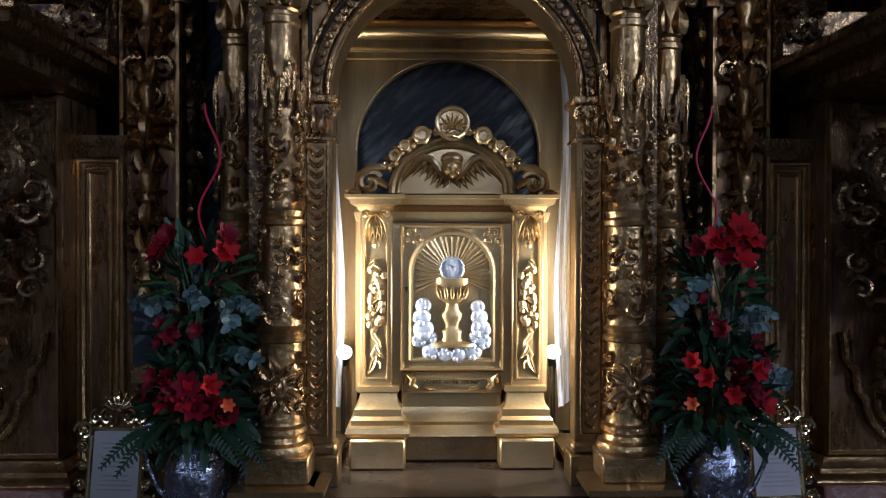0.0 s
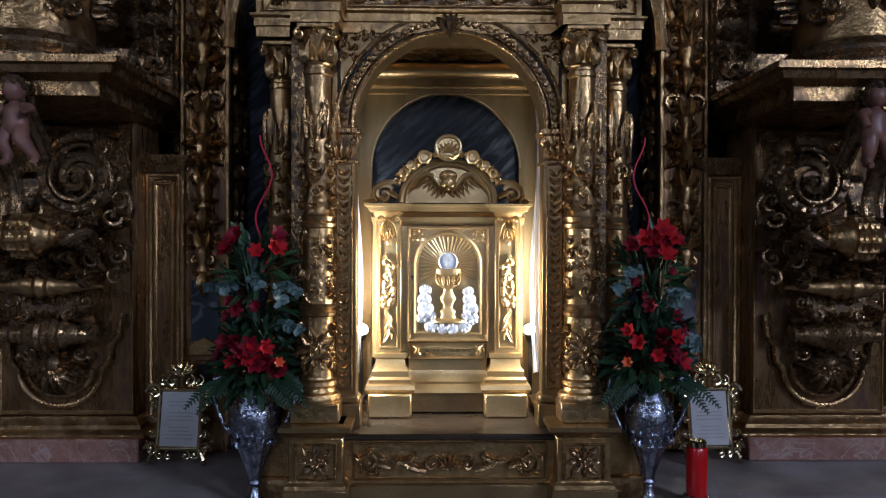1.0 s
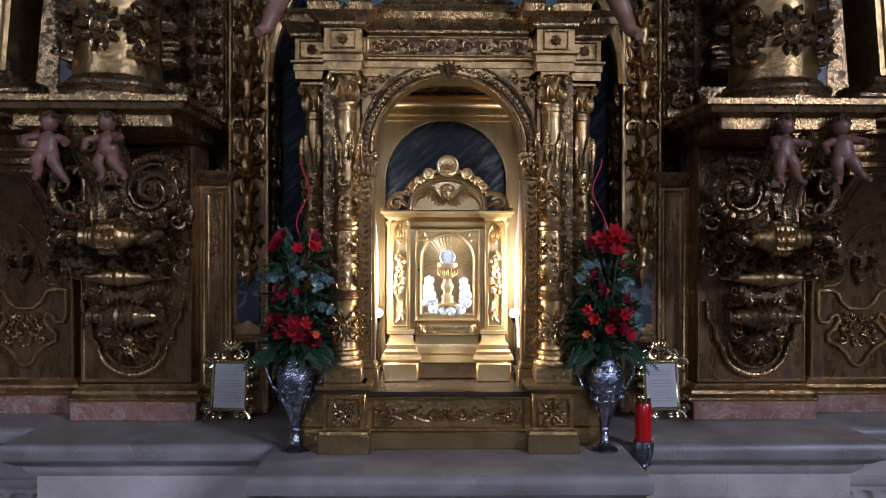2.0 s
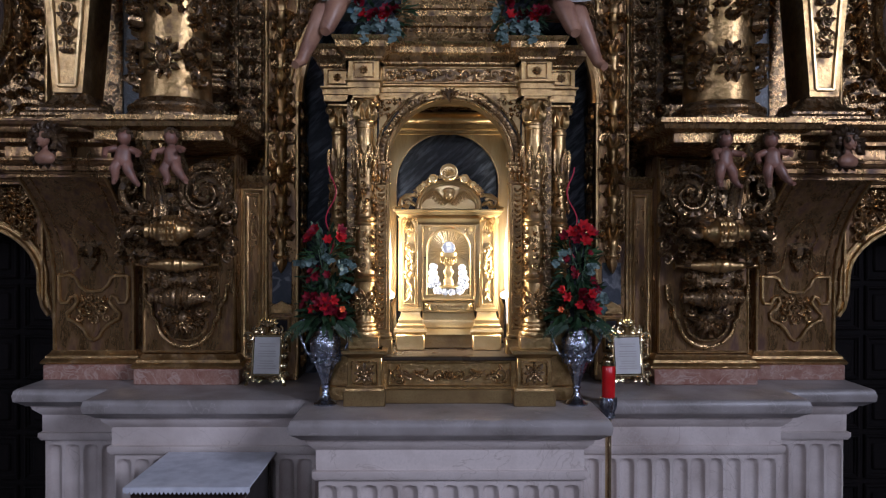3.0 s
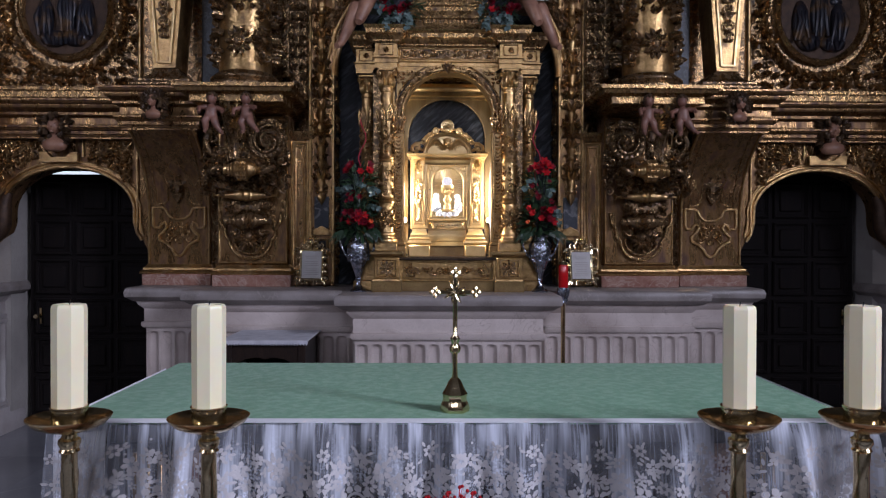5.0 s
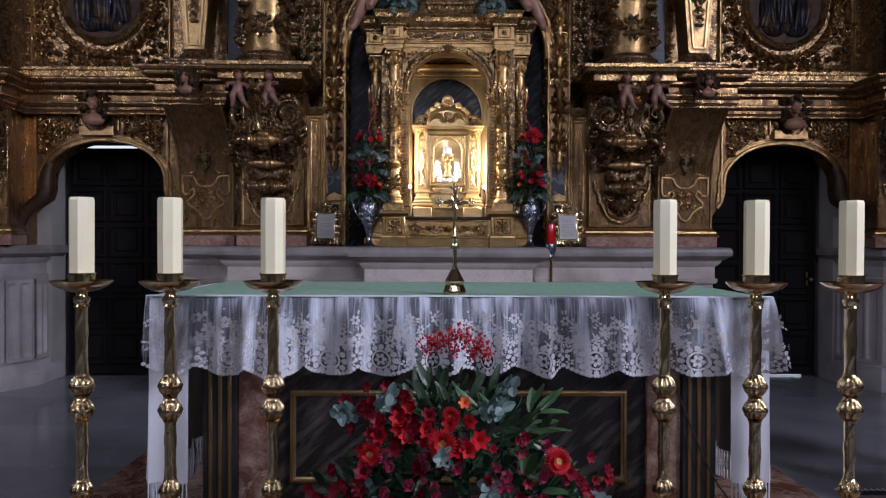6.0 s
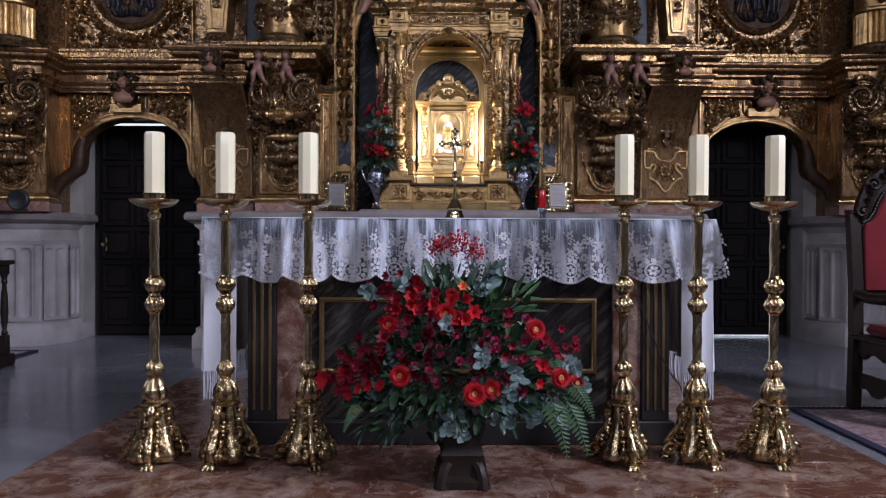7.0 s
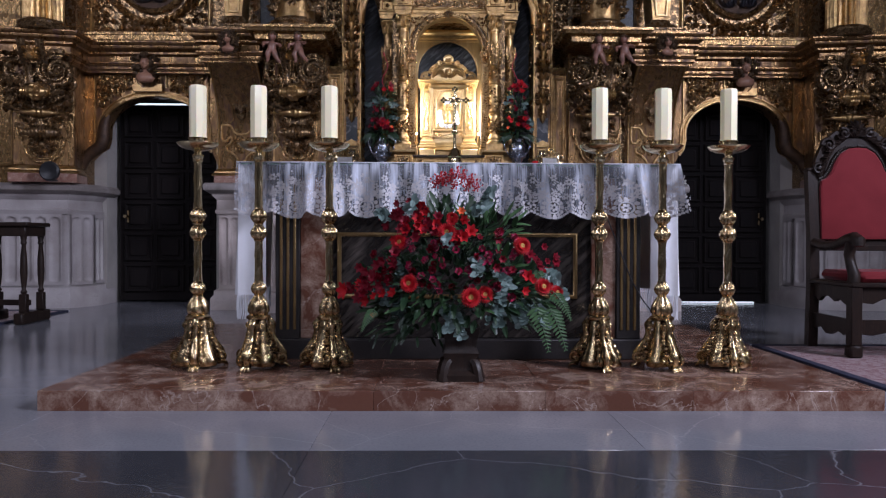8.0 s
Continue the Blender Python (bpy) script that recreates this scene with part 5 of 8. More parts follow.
    part("pilaster_capital", s, GOLD_WORN, temple)
    s = Shape(F)
    s.box(0.417, 0.56, 2.03, 2.4, 1.576, 2.95)
    part("side_board", s, GOLD_DARK, temple)

# arch, spandrels and entablature
s = Shape()
n = 36
out = [(0.333 * math.cos(math.pi * i / n), 2.622 + 0.333 * math.sin(math.pi * i / n)) for i in range(n + 1)]
s.add([(x, y, z) for y in (2.0, 2.12) for x, z in out] + [(x * 1.245, 2.0, 2.985 if abs(x) < 0.329 else z) for x, z in out],
      [(j + 1, j, n + 1 + j, n + 2 + j) for j in range(n)] + [(j, j + 1, 2 * n + 3 + j, 2 * n + 2 + j) for j in range(n)])
part("arch_front", s, PLAIN_GILT, temple)
s = Shape()
s.tube([(x * 1.03, 1.992, 2.622 + (z - 2.622) * 1.03) for x, z in out], 0.008, 8)
s.tube([(x * 1.205, 1.992, 2.622 + (z - 2.622) * 1.205) for x, z in out], 0.008, 8)
s.tube([(x * 1.117, 2.0, 2.622 + (z - 2.622) * 1.117) for x, z in out], 0.02, 8, flat=0.5)
for k in range(46):
    a = math.pi * (k + 0.5) / 46
    s.ball(0.372 * math.cos(a), 1.99, 2.622 + 0.372 * math.sin(a), 0.013, 8, 1, 0.8, 1)
part("arch_moulding", s, GOLD_WORN, temple)
s = Shape(Matrix.Translation((0, 1.97, 0)))
for k, a in enumerate((0.9, 1.25, 1.57, 1.89, 2.24)):
    s.leaf((0, 2.955), a, 0.07, 0.034, 0.03, (1.57 - a) * -0.6)
s.leaf((0, 3.0), -1.57, 0.07, 0.045, 0.04, 0)
part("keystone", s, GOLD_DARK, temple)
for side in (1, -1):
    s = Shape(flip(side))
    loop = [(0.388, 2.745), (0.345, 2.80), (0.29, 2.875), (0.19, 2.965), (0.388, 2.965), (0.388, 2.745)]
    s.tube([(x, 1.995, z) for x, z in loop], 0.006, 6)
    part("spandrel_border", s, BLACKWOOD, temple)
    s = Shape(flip(side) @ Matrix.Translation((0, 2.0, 0)))
    carving(s, 0.32, 0.38, 2.86, 2.955, 0.014, 130, None, 0.035, False)
    carving(s, 0.25, 0.32, 2.92, 2.955, 0.014, 131, None, 0.03, False)
    part("spandrel_carving", s, GOLD_WORN, temple)
path = [(-0.69, 2.5), (-0.69, 2.05), (-0.535, 2.05), (-0.535, 1.87), (-0.375, 1.87), (-0.375, 1.99), (0.375, 1.99), (0.375, 1.87), (0.535, 1.87), (0.535, 2.05), (0.69, 2.05), (0.69, 2.5)]
s = Shape()
s.mould(path, [(-0.2, 2.955), (0.0, 2.955), (0.0, 2.99), (0.006, 2.993), (0.006, 3.02), (0.018, 3.028), (0.018, 3.035), (0.0, 3.038), (0.0, 3.135), (-0.2, 3.135)])
part("architrave", s, GOLD, temple)
s = Shape()
s.mould(path, [(-0.2, 3.135), (0.01, 3.135), (0.018, 3.145), (0.018, 3.155), (0.03, 3.165), (0.036, 3.18), (0.06, 3.195), (0.062, 3.225), (0.075, 3.235), (0.08, 3.25), (-0.2, 3.25)])
part("cornice", s, GOLD_WORN, temple)
s = Shape(Matrix.Translation((0, 1.988, 0)))
for k in range(9):
    x = -0.32 + 0.08 * k
    sg = 1 if k % 2 else -1
    s.scroll(x, 3.086, 0.03, 1.2, 0, sg, 0.008, 0.016)
    s.leaf((x + 0.02, 3.086), 0.6 * sg, 0.06, 0.028, 0.016, -0.9 * sg)
    s.leaf((x - 0.01, 3.086 + 0.015 * sg), 2.6 * sg, 0.045, 0.024, 0.014, 0.7)
part("frieze_carving", s, GOLD_WORN, temple)
s = Shape()
s.box(-0.352, 0.352, 1.984, 2.0, 3.05, 3.122, 0.002)
part("frieze_ground", s, GOLD_DARK, temple)
s = Shape()
s.rod_frame(-0.365, 0.365, 3.04, 3.132, 0.012, 1.976, 1.99)
part("frieze_border", s, GOLD, temple)
for side in (1, -1):
    for x, y in ((0.455, 1.868), (0.615, 2.048)):
        s = Shape(flip(side))
        s.rod_frame(x - 0.055, x + 0.055, 3.045, 3.128, 0.008, y - 0.008, y + 0.004)
        s.rosette(x, 3.086, 0.026, 8, 0.014, Matrix.Translation((0, y, 0)))
        part("frieze_block", s, GOLD_WORN, temple)
s = Shape()
s.box(-0.60, 0.60, 2.06, 2.5, 3.25, 3.31, 0.01)
s.mould([(-0.36, 2.5), (-0.36, 2.02), (0.36, 2.02), (0.36, 2.5)],
        [(-0.2, 3.25), (0.02, 3.25), (0.02, 3.27), (0.004, 3.276), (0.0, 3.296), (-0.014, 3.302), (-0.018, 3.332), (-0.034, 3.338), (-0.034, 3.362), (-0.02, 3.37), (-0.016, 3.388), (-0.05, 3.395), (-0.056, 3.436),
         (-0.074, 3.442), (-0.074, 3.472), (-0.06, 3.478), (-0.056, 3.498), (-0.09, 3.506), (-0.094, 3.545), (-0.11, 3.55), (-0.11, 3.58), (-0.095, 3.586), (-0.095, 3.605), (-0.13, 3.612), (-0.13, 3.72), (-0.2, 3.72)])
s.box(-0.24, 0.24, 2.14, 2.5, 3.25, 3.72)
part("attic", s, GOLD_WORN, temple)
s = Shape(Matrix.Translation((0, 2.056, 0)))
for k in range(19):
    s.leaf((-0.27 + 0.03 * k, 3.364), -1.57, 0.03, 0.022, 0.014, 0)
part("attic_beading", s, GOLD_DARK, temple)
# front step with its carved panel
s = Shape()
s.box(-0.34, 0.34, 1.90, 2.8, 1.325, 1.40, 0.004)
part("step_plinth", s, PLAIN_GILT, temple)
s = Shape()
s.box(-0.36, 0.36, 1.915, 2.8, 1.40, 1.555, 0.003)
s.rod_frame(-0.33, 0.33, 1.415, 1.545, 0.008, 1.903, 1.917)
part("step_panel", s, GOLD, temple)
s = Shape()
s.box(-0.36, 0.36, 1.885, 2.8, 1.555, 1.577, 0.006)
part("step_top", s, material("dark_gold_shelf", (0.055, 0.036, 0.022), 0.3, 0.1, (0.03, 0.02, 0.014), 8, (0.4, 0.7), None, 60, 0.08, 30), temple, "dark worn shelf")
s = Shape(Matrix.Translation((0, 1.914, 0)))
for k in range(7):
    s.leaf((0, 1.455), math.pi * (0.08 + 0.84 * k / 6), 0.055, 0.022, 0.02, 0.1)
for sx in (-1, 1):
    t = Matrix.Diagonal((sx, 1, 1, 1))
    s.scroll(0.06, 1.47, 0.03, 1.3, 3.1, -1, 0.008, 0.018, t)
    s.scroll(0.27, 1.478, 0.046, 1.6, 3.1, 1, 0.009, 0.02, t)
    s.leaf((0.08, 1.45), 0.25, 0.13, 0.04, 0.02, 0.5, t, 3)
    s.leaf((0.11, 1.5), -0.5, 0.1, 0.035, 0.02, 0.8, t, 3)
    s.leaf((0.2, 1.46), 0.5, 0.09, 0.035, 0.02, -1.1, t, 3)
    for k in range(5):
        a = 1.25 * k
        s.leaf((0.27 + 0.03 * math.cos(a), 1.478 + 0.03 * math.sin(a)), a + 0.8, 0.035, 0.024, 0.02, 0.6, t)
part("step_carving", s, GOLD_WORN, temple)
# inside of the temple
s = Shape()
w, zc = 0.315, 2.545
arch_o = [(w * math.cos(math.pi * i / 30), zc + w * math.sin(math.pi * i / 30)) for i in range(31)]
pts = [(w, 1.577)] + arch_o + [(-w, 1.577)]
m = len(pts)
edge = [(0.46, 1.577)] + [(0.46, zc)] + [(0.46 if i < 8 else (-0.46 if i > 22 else 0.46 - 0.92 * (i - 8) / 14), 2.99 if 0 < i < 30 else zc) for i in range(1, 30)] + [(-0.46, zc), (-0.46, 1.577)]
s.add([(x, 2.56, z) for x, z in pts] + [(x, 2.56, z) for x, z in edge] + [(x, 2.60, z) for x, z in pts],
      [(j + 1, j, m + j, m + j + 1) for j in range(m - 1)] + [(j, j + 1, 2 * m + j + 1, 2 * m + j) for j in range(m - 1)])
part("back_board", s, GOLD_PAINT, temple)
s = Shape()
s.box(-0.44, 0.44, 2.62, 2.66, 1.5, 3.0)
part("stone_back", s, SCRATCHED, temple, "dark veined stone panel")
s = Shape()
s.tube([(x * 1.004, 2.556, zc + (z - zc) * 1.004) for x, z in arch_o], 0.004, 6)
part("board_edge", s, GOLD_BRIGHT, temple)
s = Shape()
s.tube([(-0.43, 2.45, 2.93), (0.43, 2.45, 2.93)], 0.032, 16)
part("roll_beam", s, GOLD_BRIGHT, temple)
s = Shape()
s.tube([(-0.43, 2.47, 2.868), (0.43, 2.47, 2.868)], 0.008, 8)
s.tube([(-0.43, 2.48, 2.842), (0.43, 2.48, 2.842)], 0.004, 8)
part("rail", s, GOLD_BRIGHT, temple)
s = Shape()
s.box(-0.45, 0.45, 2.1, 2.62, 3.0, 3.02)
part("soffit", s, GOLD_WORN, temple)
s = Shape()
for sx in (-1, 1):
    s.box(0.43 * sx - 0.006, 0.43 * sx + 0.006, 2.1, 2.6, 1.577, 3.0)
part("inner_side", s, GOLD_PAINT, temple)

# ---- tabernacle ----
tab = thing("tabernacle", (0, 2.3, 1.577), "gilded tabernacle with a chalice relief on its door", "tabernacle")
s = Shape()
s.box(-0.155, 0.155, 2.20, 2.5, 1.578, 1.66, 0.004)
part("plinth", s, PLAIN_GILT, tab)
s = Shape()
s.box(-0.15, 0.15, 2.20, 2.5, 1.66, 1.79, 0.004)
part("base", s, GOLD_BRIGHT, tab)
s = Shape()
s.mould([(-0.15, 2.2), (0.15, 2.2)], [(-0.02, 1.70), (0.035, 1.66), (0.03, 1.675), (0.018, 1.69), (0.02, 1.70), (0.008, 1.715), (0.002, 1.74), (-0.02, 1.74)])
part("base_moulding", s, GOLD_BRIGHT, tab)
s = Shape()
s.box(-0.285, 0.285, 2.19, 2.5, 1.79, 2.33, 0.003)
part("body", s, GOLD_BRIGHT, tab)
for side in (1, -1):
    F = flip(side)
    s = Shape(F)
    y = 2.145
    s.box(0.135, 0.295, y - 0.035, 2.45, 1.578, 1.665, 0.006)
    s.mould([(0.15, 2.45), (0.15, y), (0.28, y), (0.28, 2.45)], [(-0.1, 1.665), (0.02, 1.665), (0.028, 1.68), (0.024, 1.695), (0.012, 1.70), (0.013, 1.715), (0.004, 1.725), (0.004, 1.745), (-0.008, 1.76), (-0.012, 1.79), (-0.004, 1.795), (-0.004, 1.81), (-0.02, 1.815), (-0.1, 1.815)])
    part("pilaster_base", s, GOLD_BRIGHT, tab)
    s = Shape(F)
    s.box(0.175, 0.268, y + 0.012, 2.3, 1.81, 2.31, 0.004)
    s.rod_frame(0.187, 0.257, 1.83, 2.29, 0.006, y + 0.004, y + 0.014)
    part("pilaster", s, GOLD_BRIGHT, tab)
    s = Shape(F @ Matrix.Translation((0.222, y + 0.01, 0)))
    for k, a in enumerate((-2.2, -1.9, -1.57, -1.24, -0.94)):
        s.leaf((0, 2.305), a, 0.075, 0.03, 0.035, (a + 1.57) * -0.7)
    s.scroll(-0.03, 2.31, 0.012, 1.2, 0, 1, 0.005, 0.03)
    s.scroll(0.03, 2.31, 0.012, 1.2, 3.14, -1, 0.005, 0.03)
    s.ball(0, -0.012, 2.222, 0.01, 8)
    part("acanthus", s, GOLD_BRIGHT, tab)
    s = Shape(F @ Matrix.Translation((0.222, y + 0.01, 0)))
    rnd = random.Random(6)
    for k in range(20):
        z = 2.15 - 0.16 * (k / 19)
        s.ball(rnd.uniform(-0.022, 0.022), -0.008, z, rnd.uniform(0.008, 0.014), 8)
    for k in range(10):
        s.leaf((rnd.uniform(-0.012, 0.012), 2.18 - 0.018 * k), rnd.uniform(-2.6, -0.5), 0.035, 0.02, 0.016, rnd.uniform(-0.8, 0.8))
    s.tube([(0.01 * math.sin(k * 1.3), -0.006, 1.98 - 0.013 * k) for k in range(10)], 0.006, 6, flat=0.6)
    s.leaf((0, 1.9), -1.4, 0.06, 0.02, 0.014, 0.6)
    s.leaf((0, 1.93), -1.9, 0.05, 0.018, 0.014, -0.6)
    part("fruit_garland", s, GOLD_BRIGHT, tab)
    # volute of the pediment
    s = Shape(F @ Matrix.Translation((0.225, 2.195, 0)))
    s.scroll(0.015, 2.403, 0.036, 1.4, 2.6, -1, 0.011, 0.035)
    s.tube([(-0.045, -0.01, 2.44), (-0.02, -0.02, 2.452), (0.015, -0.022, 2.447), (0.045, -0.018, 2.425), (0.055, -0.012, 2.395), (0.045, -0.01, 2.376)], [0.006, 0.010, 0.013, 0.013, 0.010, 0.006], 8)
    s.leaf((-0.035, 2.39), 0.7, 0.07, 0.03, 0.03, -0.8)
    s.leaf((0.0, 2.382), 0.2, 0.055, 0.026, 0.034, 0.6)
    s.leaf((0.045, 2.378), -0.05, 0.05, 0.022, 0.018, 0.3)
    part("volute", s, GOLD_BRIGHT, tab)
    s = Shape(F @ Matrix.Translation((0, 2.185, 0)))
    rnd = random.Random(9)
    for k in range(30):
        a = 0.42 + 1.0 * k / 29
        q = rnd.uniform(0.97, 1.1)
        x, z = 0.197 * q * math.cos(a), 2.375 + 0.176 * q * math.sin(a)
        if k % 3:
            s.leaf((x, z), a + rnd.uniform(-1.6, 1.6), rnd.uniform(0.018, 0.03), 0.018, 0.02, rnd.uniform(-1.4, 1.4))
        else:
            s.ball(x, -0.012, z, rnd.uniform(0.008, 0.013), 8)
    for a, r in ((1.12, 0.02), (0.83, 0.013), (0.62, 0.014)):
        x, z = 0.207 * math.cos(a), 2.375 + 0.186 * math.sin(a)
        ring = [(x + r * math.cos(q), -0.026, z + r * math.sin(q)) for q in [2 * math.pi * i / 14 for i in range(15)]]
        s.tube(ring, r * 0.33, 7)
        for j in range(6):
            q = j * 1.047
            s.ball(x + r * 0.95 * math.cos(q), -0.014, z + r * 0.95 * math.sin(q), r * 0.5, 8)
        s.lathe([(r * 0.8, 0.0), (r * 0.3, -0.008)], 10, pose(x, -0.02, z, 90))
    part("flower_crest", s, GOLD_BRIGHT, tab)
s = Shape()
s.mould([(-0.3, 2.5), (-0.3, 2.135), (-0.15, 2.135), (-0.15, 2.16), (0.15, 2.16), (0.15, 2.135), (0.3, 2.135), (0.3, 2.5)], [(-0.12, 2.318), (-0.03, 2.318), (-0.025, 2.325), (-0.02, 2.335), (-0.005, 2.34), (0.0, 2.355), (0.01, 2.358), (0.012, 2.367), (-0.12, 2.367)])
s.mould([(-0.3, 2.5), (-0.3, 2.15), (0.3, 2.15), (0.3, 2.5)], [(-0.08, 2.29), (-0.02, 2.29), (-0.016, 2.30), (-0.012, 2.318), (-0.08, 2.318)])
part("cornice", s, GOLD_BRIGHT, tab)
s = Shape()
arcp = [(0.178 * math.cos(a), 2.375 + 0.158 * math.sin(a)) for a in [math.pi * i / 24 for i in range(25)]]
s.slab(arcp, 2.215, 2.4)
part("pediment", s, GOLD_BRIGHT, tab)
s = Shape()
s.tube([(x, 2.2, z) for x, z in arcp], 0.012, 8)
s.tube([(x * 0.9, 2.205, 2.375 + (z - 2.375) * 0.9) for x, z in arcp], 0.007, 8)
part("pediment_moulding", s, GOLD_BRIGHT, tab)
s = Shape(Matrix.Translation((0, 2.215, 0)))
for sx in (-1, 1):
    t = Matrix.Diagonal((sx, 1, 1, 1))
    arm = [(0.012, -0.012, 2.418), (0.03, -0.016, 2.432), (0.045, -0.02, 2.455), (0.062, -0.022, 2.476), (0.085, -0.02, 2.482), (0.108, -0.016, 2.47), (0.125, -0.012, 2.448)]
    s.tube(arm, [0.008, 0.009, 0.010, 0.011, 0.010, 0.008, 0.004], 8, t)
    for row, (n, drop, lift) in enumerate(((9, 1.0, 0.012), (8, 0.6, 0.02))):
        for k in range(n):
            q = k / (n - 1)
            i = min(5, int(q * 5.999))
            f = q * 6 - i if q < 1 else 1.0
            x = arm[i][0] + (arm[i + 1][0] - arm[i][0]) * f
            z = arm[i][2] + (arm[i + 1][2] - arm[i][2]) * f
            s.leaf((x, z), -1.35 + 0.42 * q + 0.25 * (1 - q), (0.03 + 0.052 * q ** 0.6) * drop, 0.018, lift, 0.12, t)
s.ball(0, -0.024, 2.452, 0.031, 16, 0.95, 0.9, 1.15)
s.ball(0, -0.016, 2.477, 0.03, 14, 1.15, 0.9, 0.7)
s.ball(0, -0.052, 2.447, 0.007, 8, 0.9, 1, 1.4)
for sx in (-1, 1):
    s.ball(sx * 0.016, -0.042, 2.438, 0.011, 8)
    s.ball(sx * 0.012, -0.046, 2.461, 0.007, 8, 1.5, 0.8, 0.6)
s.ball(0, -0.044, 2.425, 0.009, 8)
part("winged_head", s, GOLD_BRIGHT, tab)
s = Shape(Matrix.Translation((0, 2.18, 0)))
ring = [(0.046 * math.cos(q), -0.014, 2.578 + 0.046 * math.sin(q)) for q in [2 * math.pi * i / 32 for i in range(33)]]
s.tube(ring, 0.006, 8)
s.lathe([(0.045, 0), (0.044, 0.004), (0.01, 0.004)], 20, pose(0, 0, 2.578, 90))
for k in range(7):
    s.leaf((0, 2.562), math.pi * (0.12 + 0.76 * k / 6), 0.048, 0.014, 0.02, 0)
for sx in (-1, 1):
    s.scroll(sx * 0.022, 2.565, 0.013, 1.2, 0, sx, 0.005, 0.022)
    s.tube([(0, -0.014, 2.545), (sx * 0.018, -0.018, 2.54), (sx * 0.034, -0.016, 2.552)], 0.007, 7)
part("shell_crest", s, GOLD_BRIGHT, tab)
# the door
door = Shape()
door.box(-0.15, 0.15, 2.172, 2.2, 1.855, 2.28, 0.003)
door = part("door", door, GOLD_BRIGHT, tab)
s = Shape()
s.rod_frame(-0.152, 0.152, 1.853, 2.282, 0.012, 2.16, 2.175)
part("border", s, GOLD_BRIGHT, door)
s = Shape()
dp = [(-0.12, 1.885), (-0.12, 2.14)] + [(0.12 * math.cos(a), 2.14 + 0.12 * math.sin(a)) for a in [math.pi - math.pi * i / 20 for i in range(21)]] + [(0.12, 1.885), (-0.12, 1.885)]
s.tube([(x, 2.168, z) for x, z in dp], 0.009, 8)
part("arched_border", s, GOLD_BRIGHT, door)
s = Shape(Matrix.Translation((0, 2.171, 0)))
for k in range(44):
    a = 2 * math.pi * k / 44
    if not (3.6 < a < 5.8):
        l = min(0.105, 0.105) - 0.012 * (k % 2)
        c0, c1 = (0.03 * math.cos(a), 2.135 + 0.03 * math.sin(a)), ((0.03 + l) * math.cos(a), 2.135 + (0.03 + l) * math.sin(a))
        c1 = (max(-0.107, min(0.107, c1[0])), min(c1[1], 2.245))
        s.tube([(c0[0], -0.003, c0[1]), (c1[0], -0.003, c1[1])], [0.002, 0.0045], 5)
part("sunburst_relief", s, GOLD_BRIGHT, door)
s = Shape(Matrix.Translation((0, 2.165, 1.925)))
s.lathe([(0.065, 0), (0.065, 0.008), (0.03, 0.016), (0.026, 0.03), (0.03, 0.045), (0.018, 0.055), (0.02, 0.07), (0.028, 0.082), (0.03, 0.095), (0.02, 0.106), (0.016, 0.125), (0.03, 0.135), (0.042, 0.15), (0.047, 0.185), (0.046, 0.20)], 20, squash=0.45)
for k in range(5):
    s.leaf(((k - 2) * 0.017, 0.14), math.pi / 2 + (2 - k) * 0.12, 0.045, 0.02, 0.026, 0)
part("chalice", s, GOLD_BRIGHT, door)
s = Shape()
s.lathe([(0.036, 0), (0.036, 0.008), (0.033, 0.011), (0.031, 0.008), (0.002, 0.009)], 28, pose(0, 2.168, 2.152, 90))
s.box(-0.003, 0.003, 2.152, 2.16, 2.13, 2.176)
s.box(-0.014, 0.014, 2.152, 2.16, 2.155, 2.161)
part("host", s, CLOUD_SILVER, door, "silvered disc with a cross")
s = Shape(Matrix.Translation((0, 2.168, 0)))
rnd = random.Random(4)
for x, z, r in ((-0.085, 2.045, 0.022), (-0.09, 2.01, 0.026), (-0.085, 1.975, 0.03), (-0.095, 1.945, 0.024), (-0.065, 1.95, 0.02), (-0.06, 1.91, 0.026), (-0.02, 1.9, 0.024), (0.02, 1.9, 0.024), (0.06, 1.91, 0.026), (0.09, 1.94, 0.024), (0.085, 1.975, 0.028), (0.08, 2.01, 0.024), (0.075, 2.04, 0.02), (0.07, 1.95, 0.02)):
    s.ball(x, 0.0, z, r * 1.05, 14, 1.05, 0.5, 0.95)
    for j in range(4):
        a = rnd.uniform(0, 6.28)
        s.ball(x + 0.6 * r * math.cos(a), -r * 0.28, z + 0.6 * r * math.sin(a), r * rnd.uniform(0.34, 0.5), 10, 1, 0.7, 1)
part("clouds", s, CLOUD_SILVER, door, "silvered relief clouds")
s = Shape(Matrix.Translation((0, 2.171, 0)))
for sx in (-1, 1):
    carving(s, 0.095, 0.138, 2.225, 2.268, 0.008, 140, Matrix.Diagonal((sx, 1, 1, 1)), 0.022, False)
part("corner_carving", s, GOLD_BRIGHT, door)
s = Shape()
s.lathe([(0.005, 0), (0.005, 0.006)], 10, pose(-0.134, 2.173, 2.095, 90))
s.box(-0.136, -0.132, 2.166, 2.173, 2.083, 2.095)
part("keyhole", s, BLACK, door)
s = Shape()
s.rod_frame(-0.148, 0.148, 1.785, 1.848, 0.007, 2.175, 2.192)
part("ribbon_border", s, GOLD_BRIGHT, tab)
s = Shape(Matrix.Translation((0, 2.19, 0)))
top = [(-0.105 + 0.21 * i / 12, 1.828 + 0.004 * math.sin(i * math.pi / 6)) for i in range(13)]
s.slab(top + [(x, z - 0.022) for x, z in top[::-1]], -0.012, 0.004)
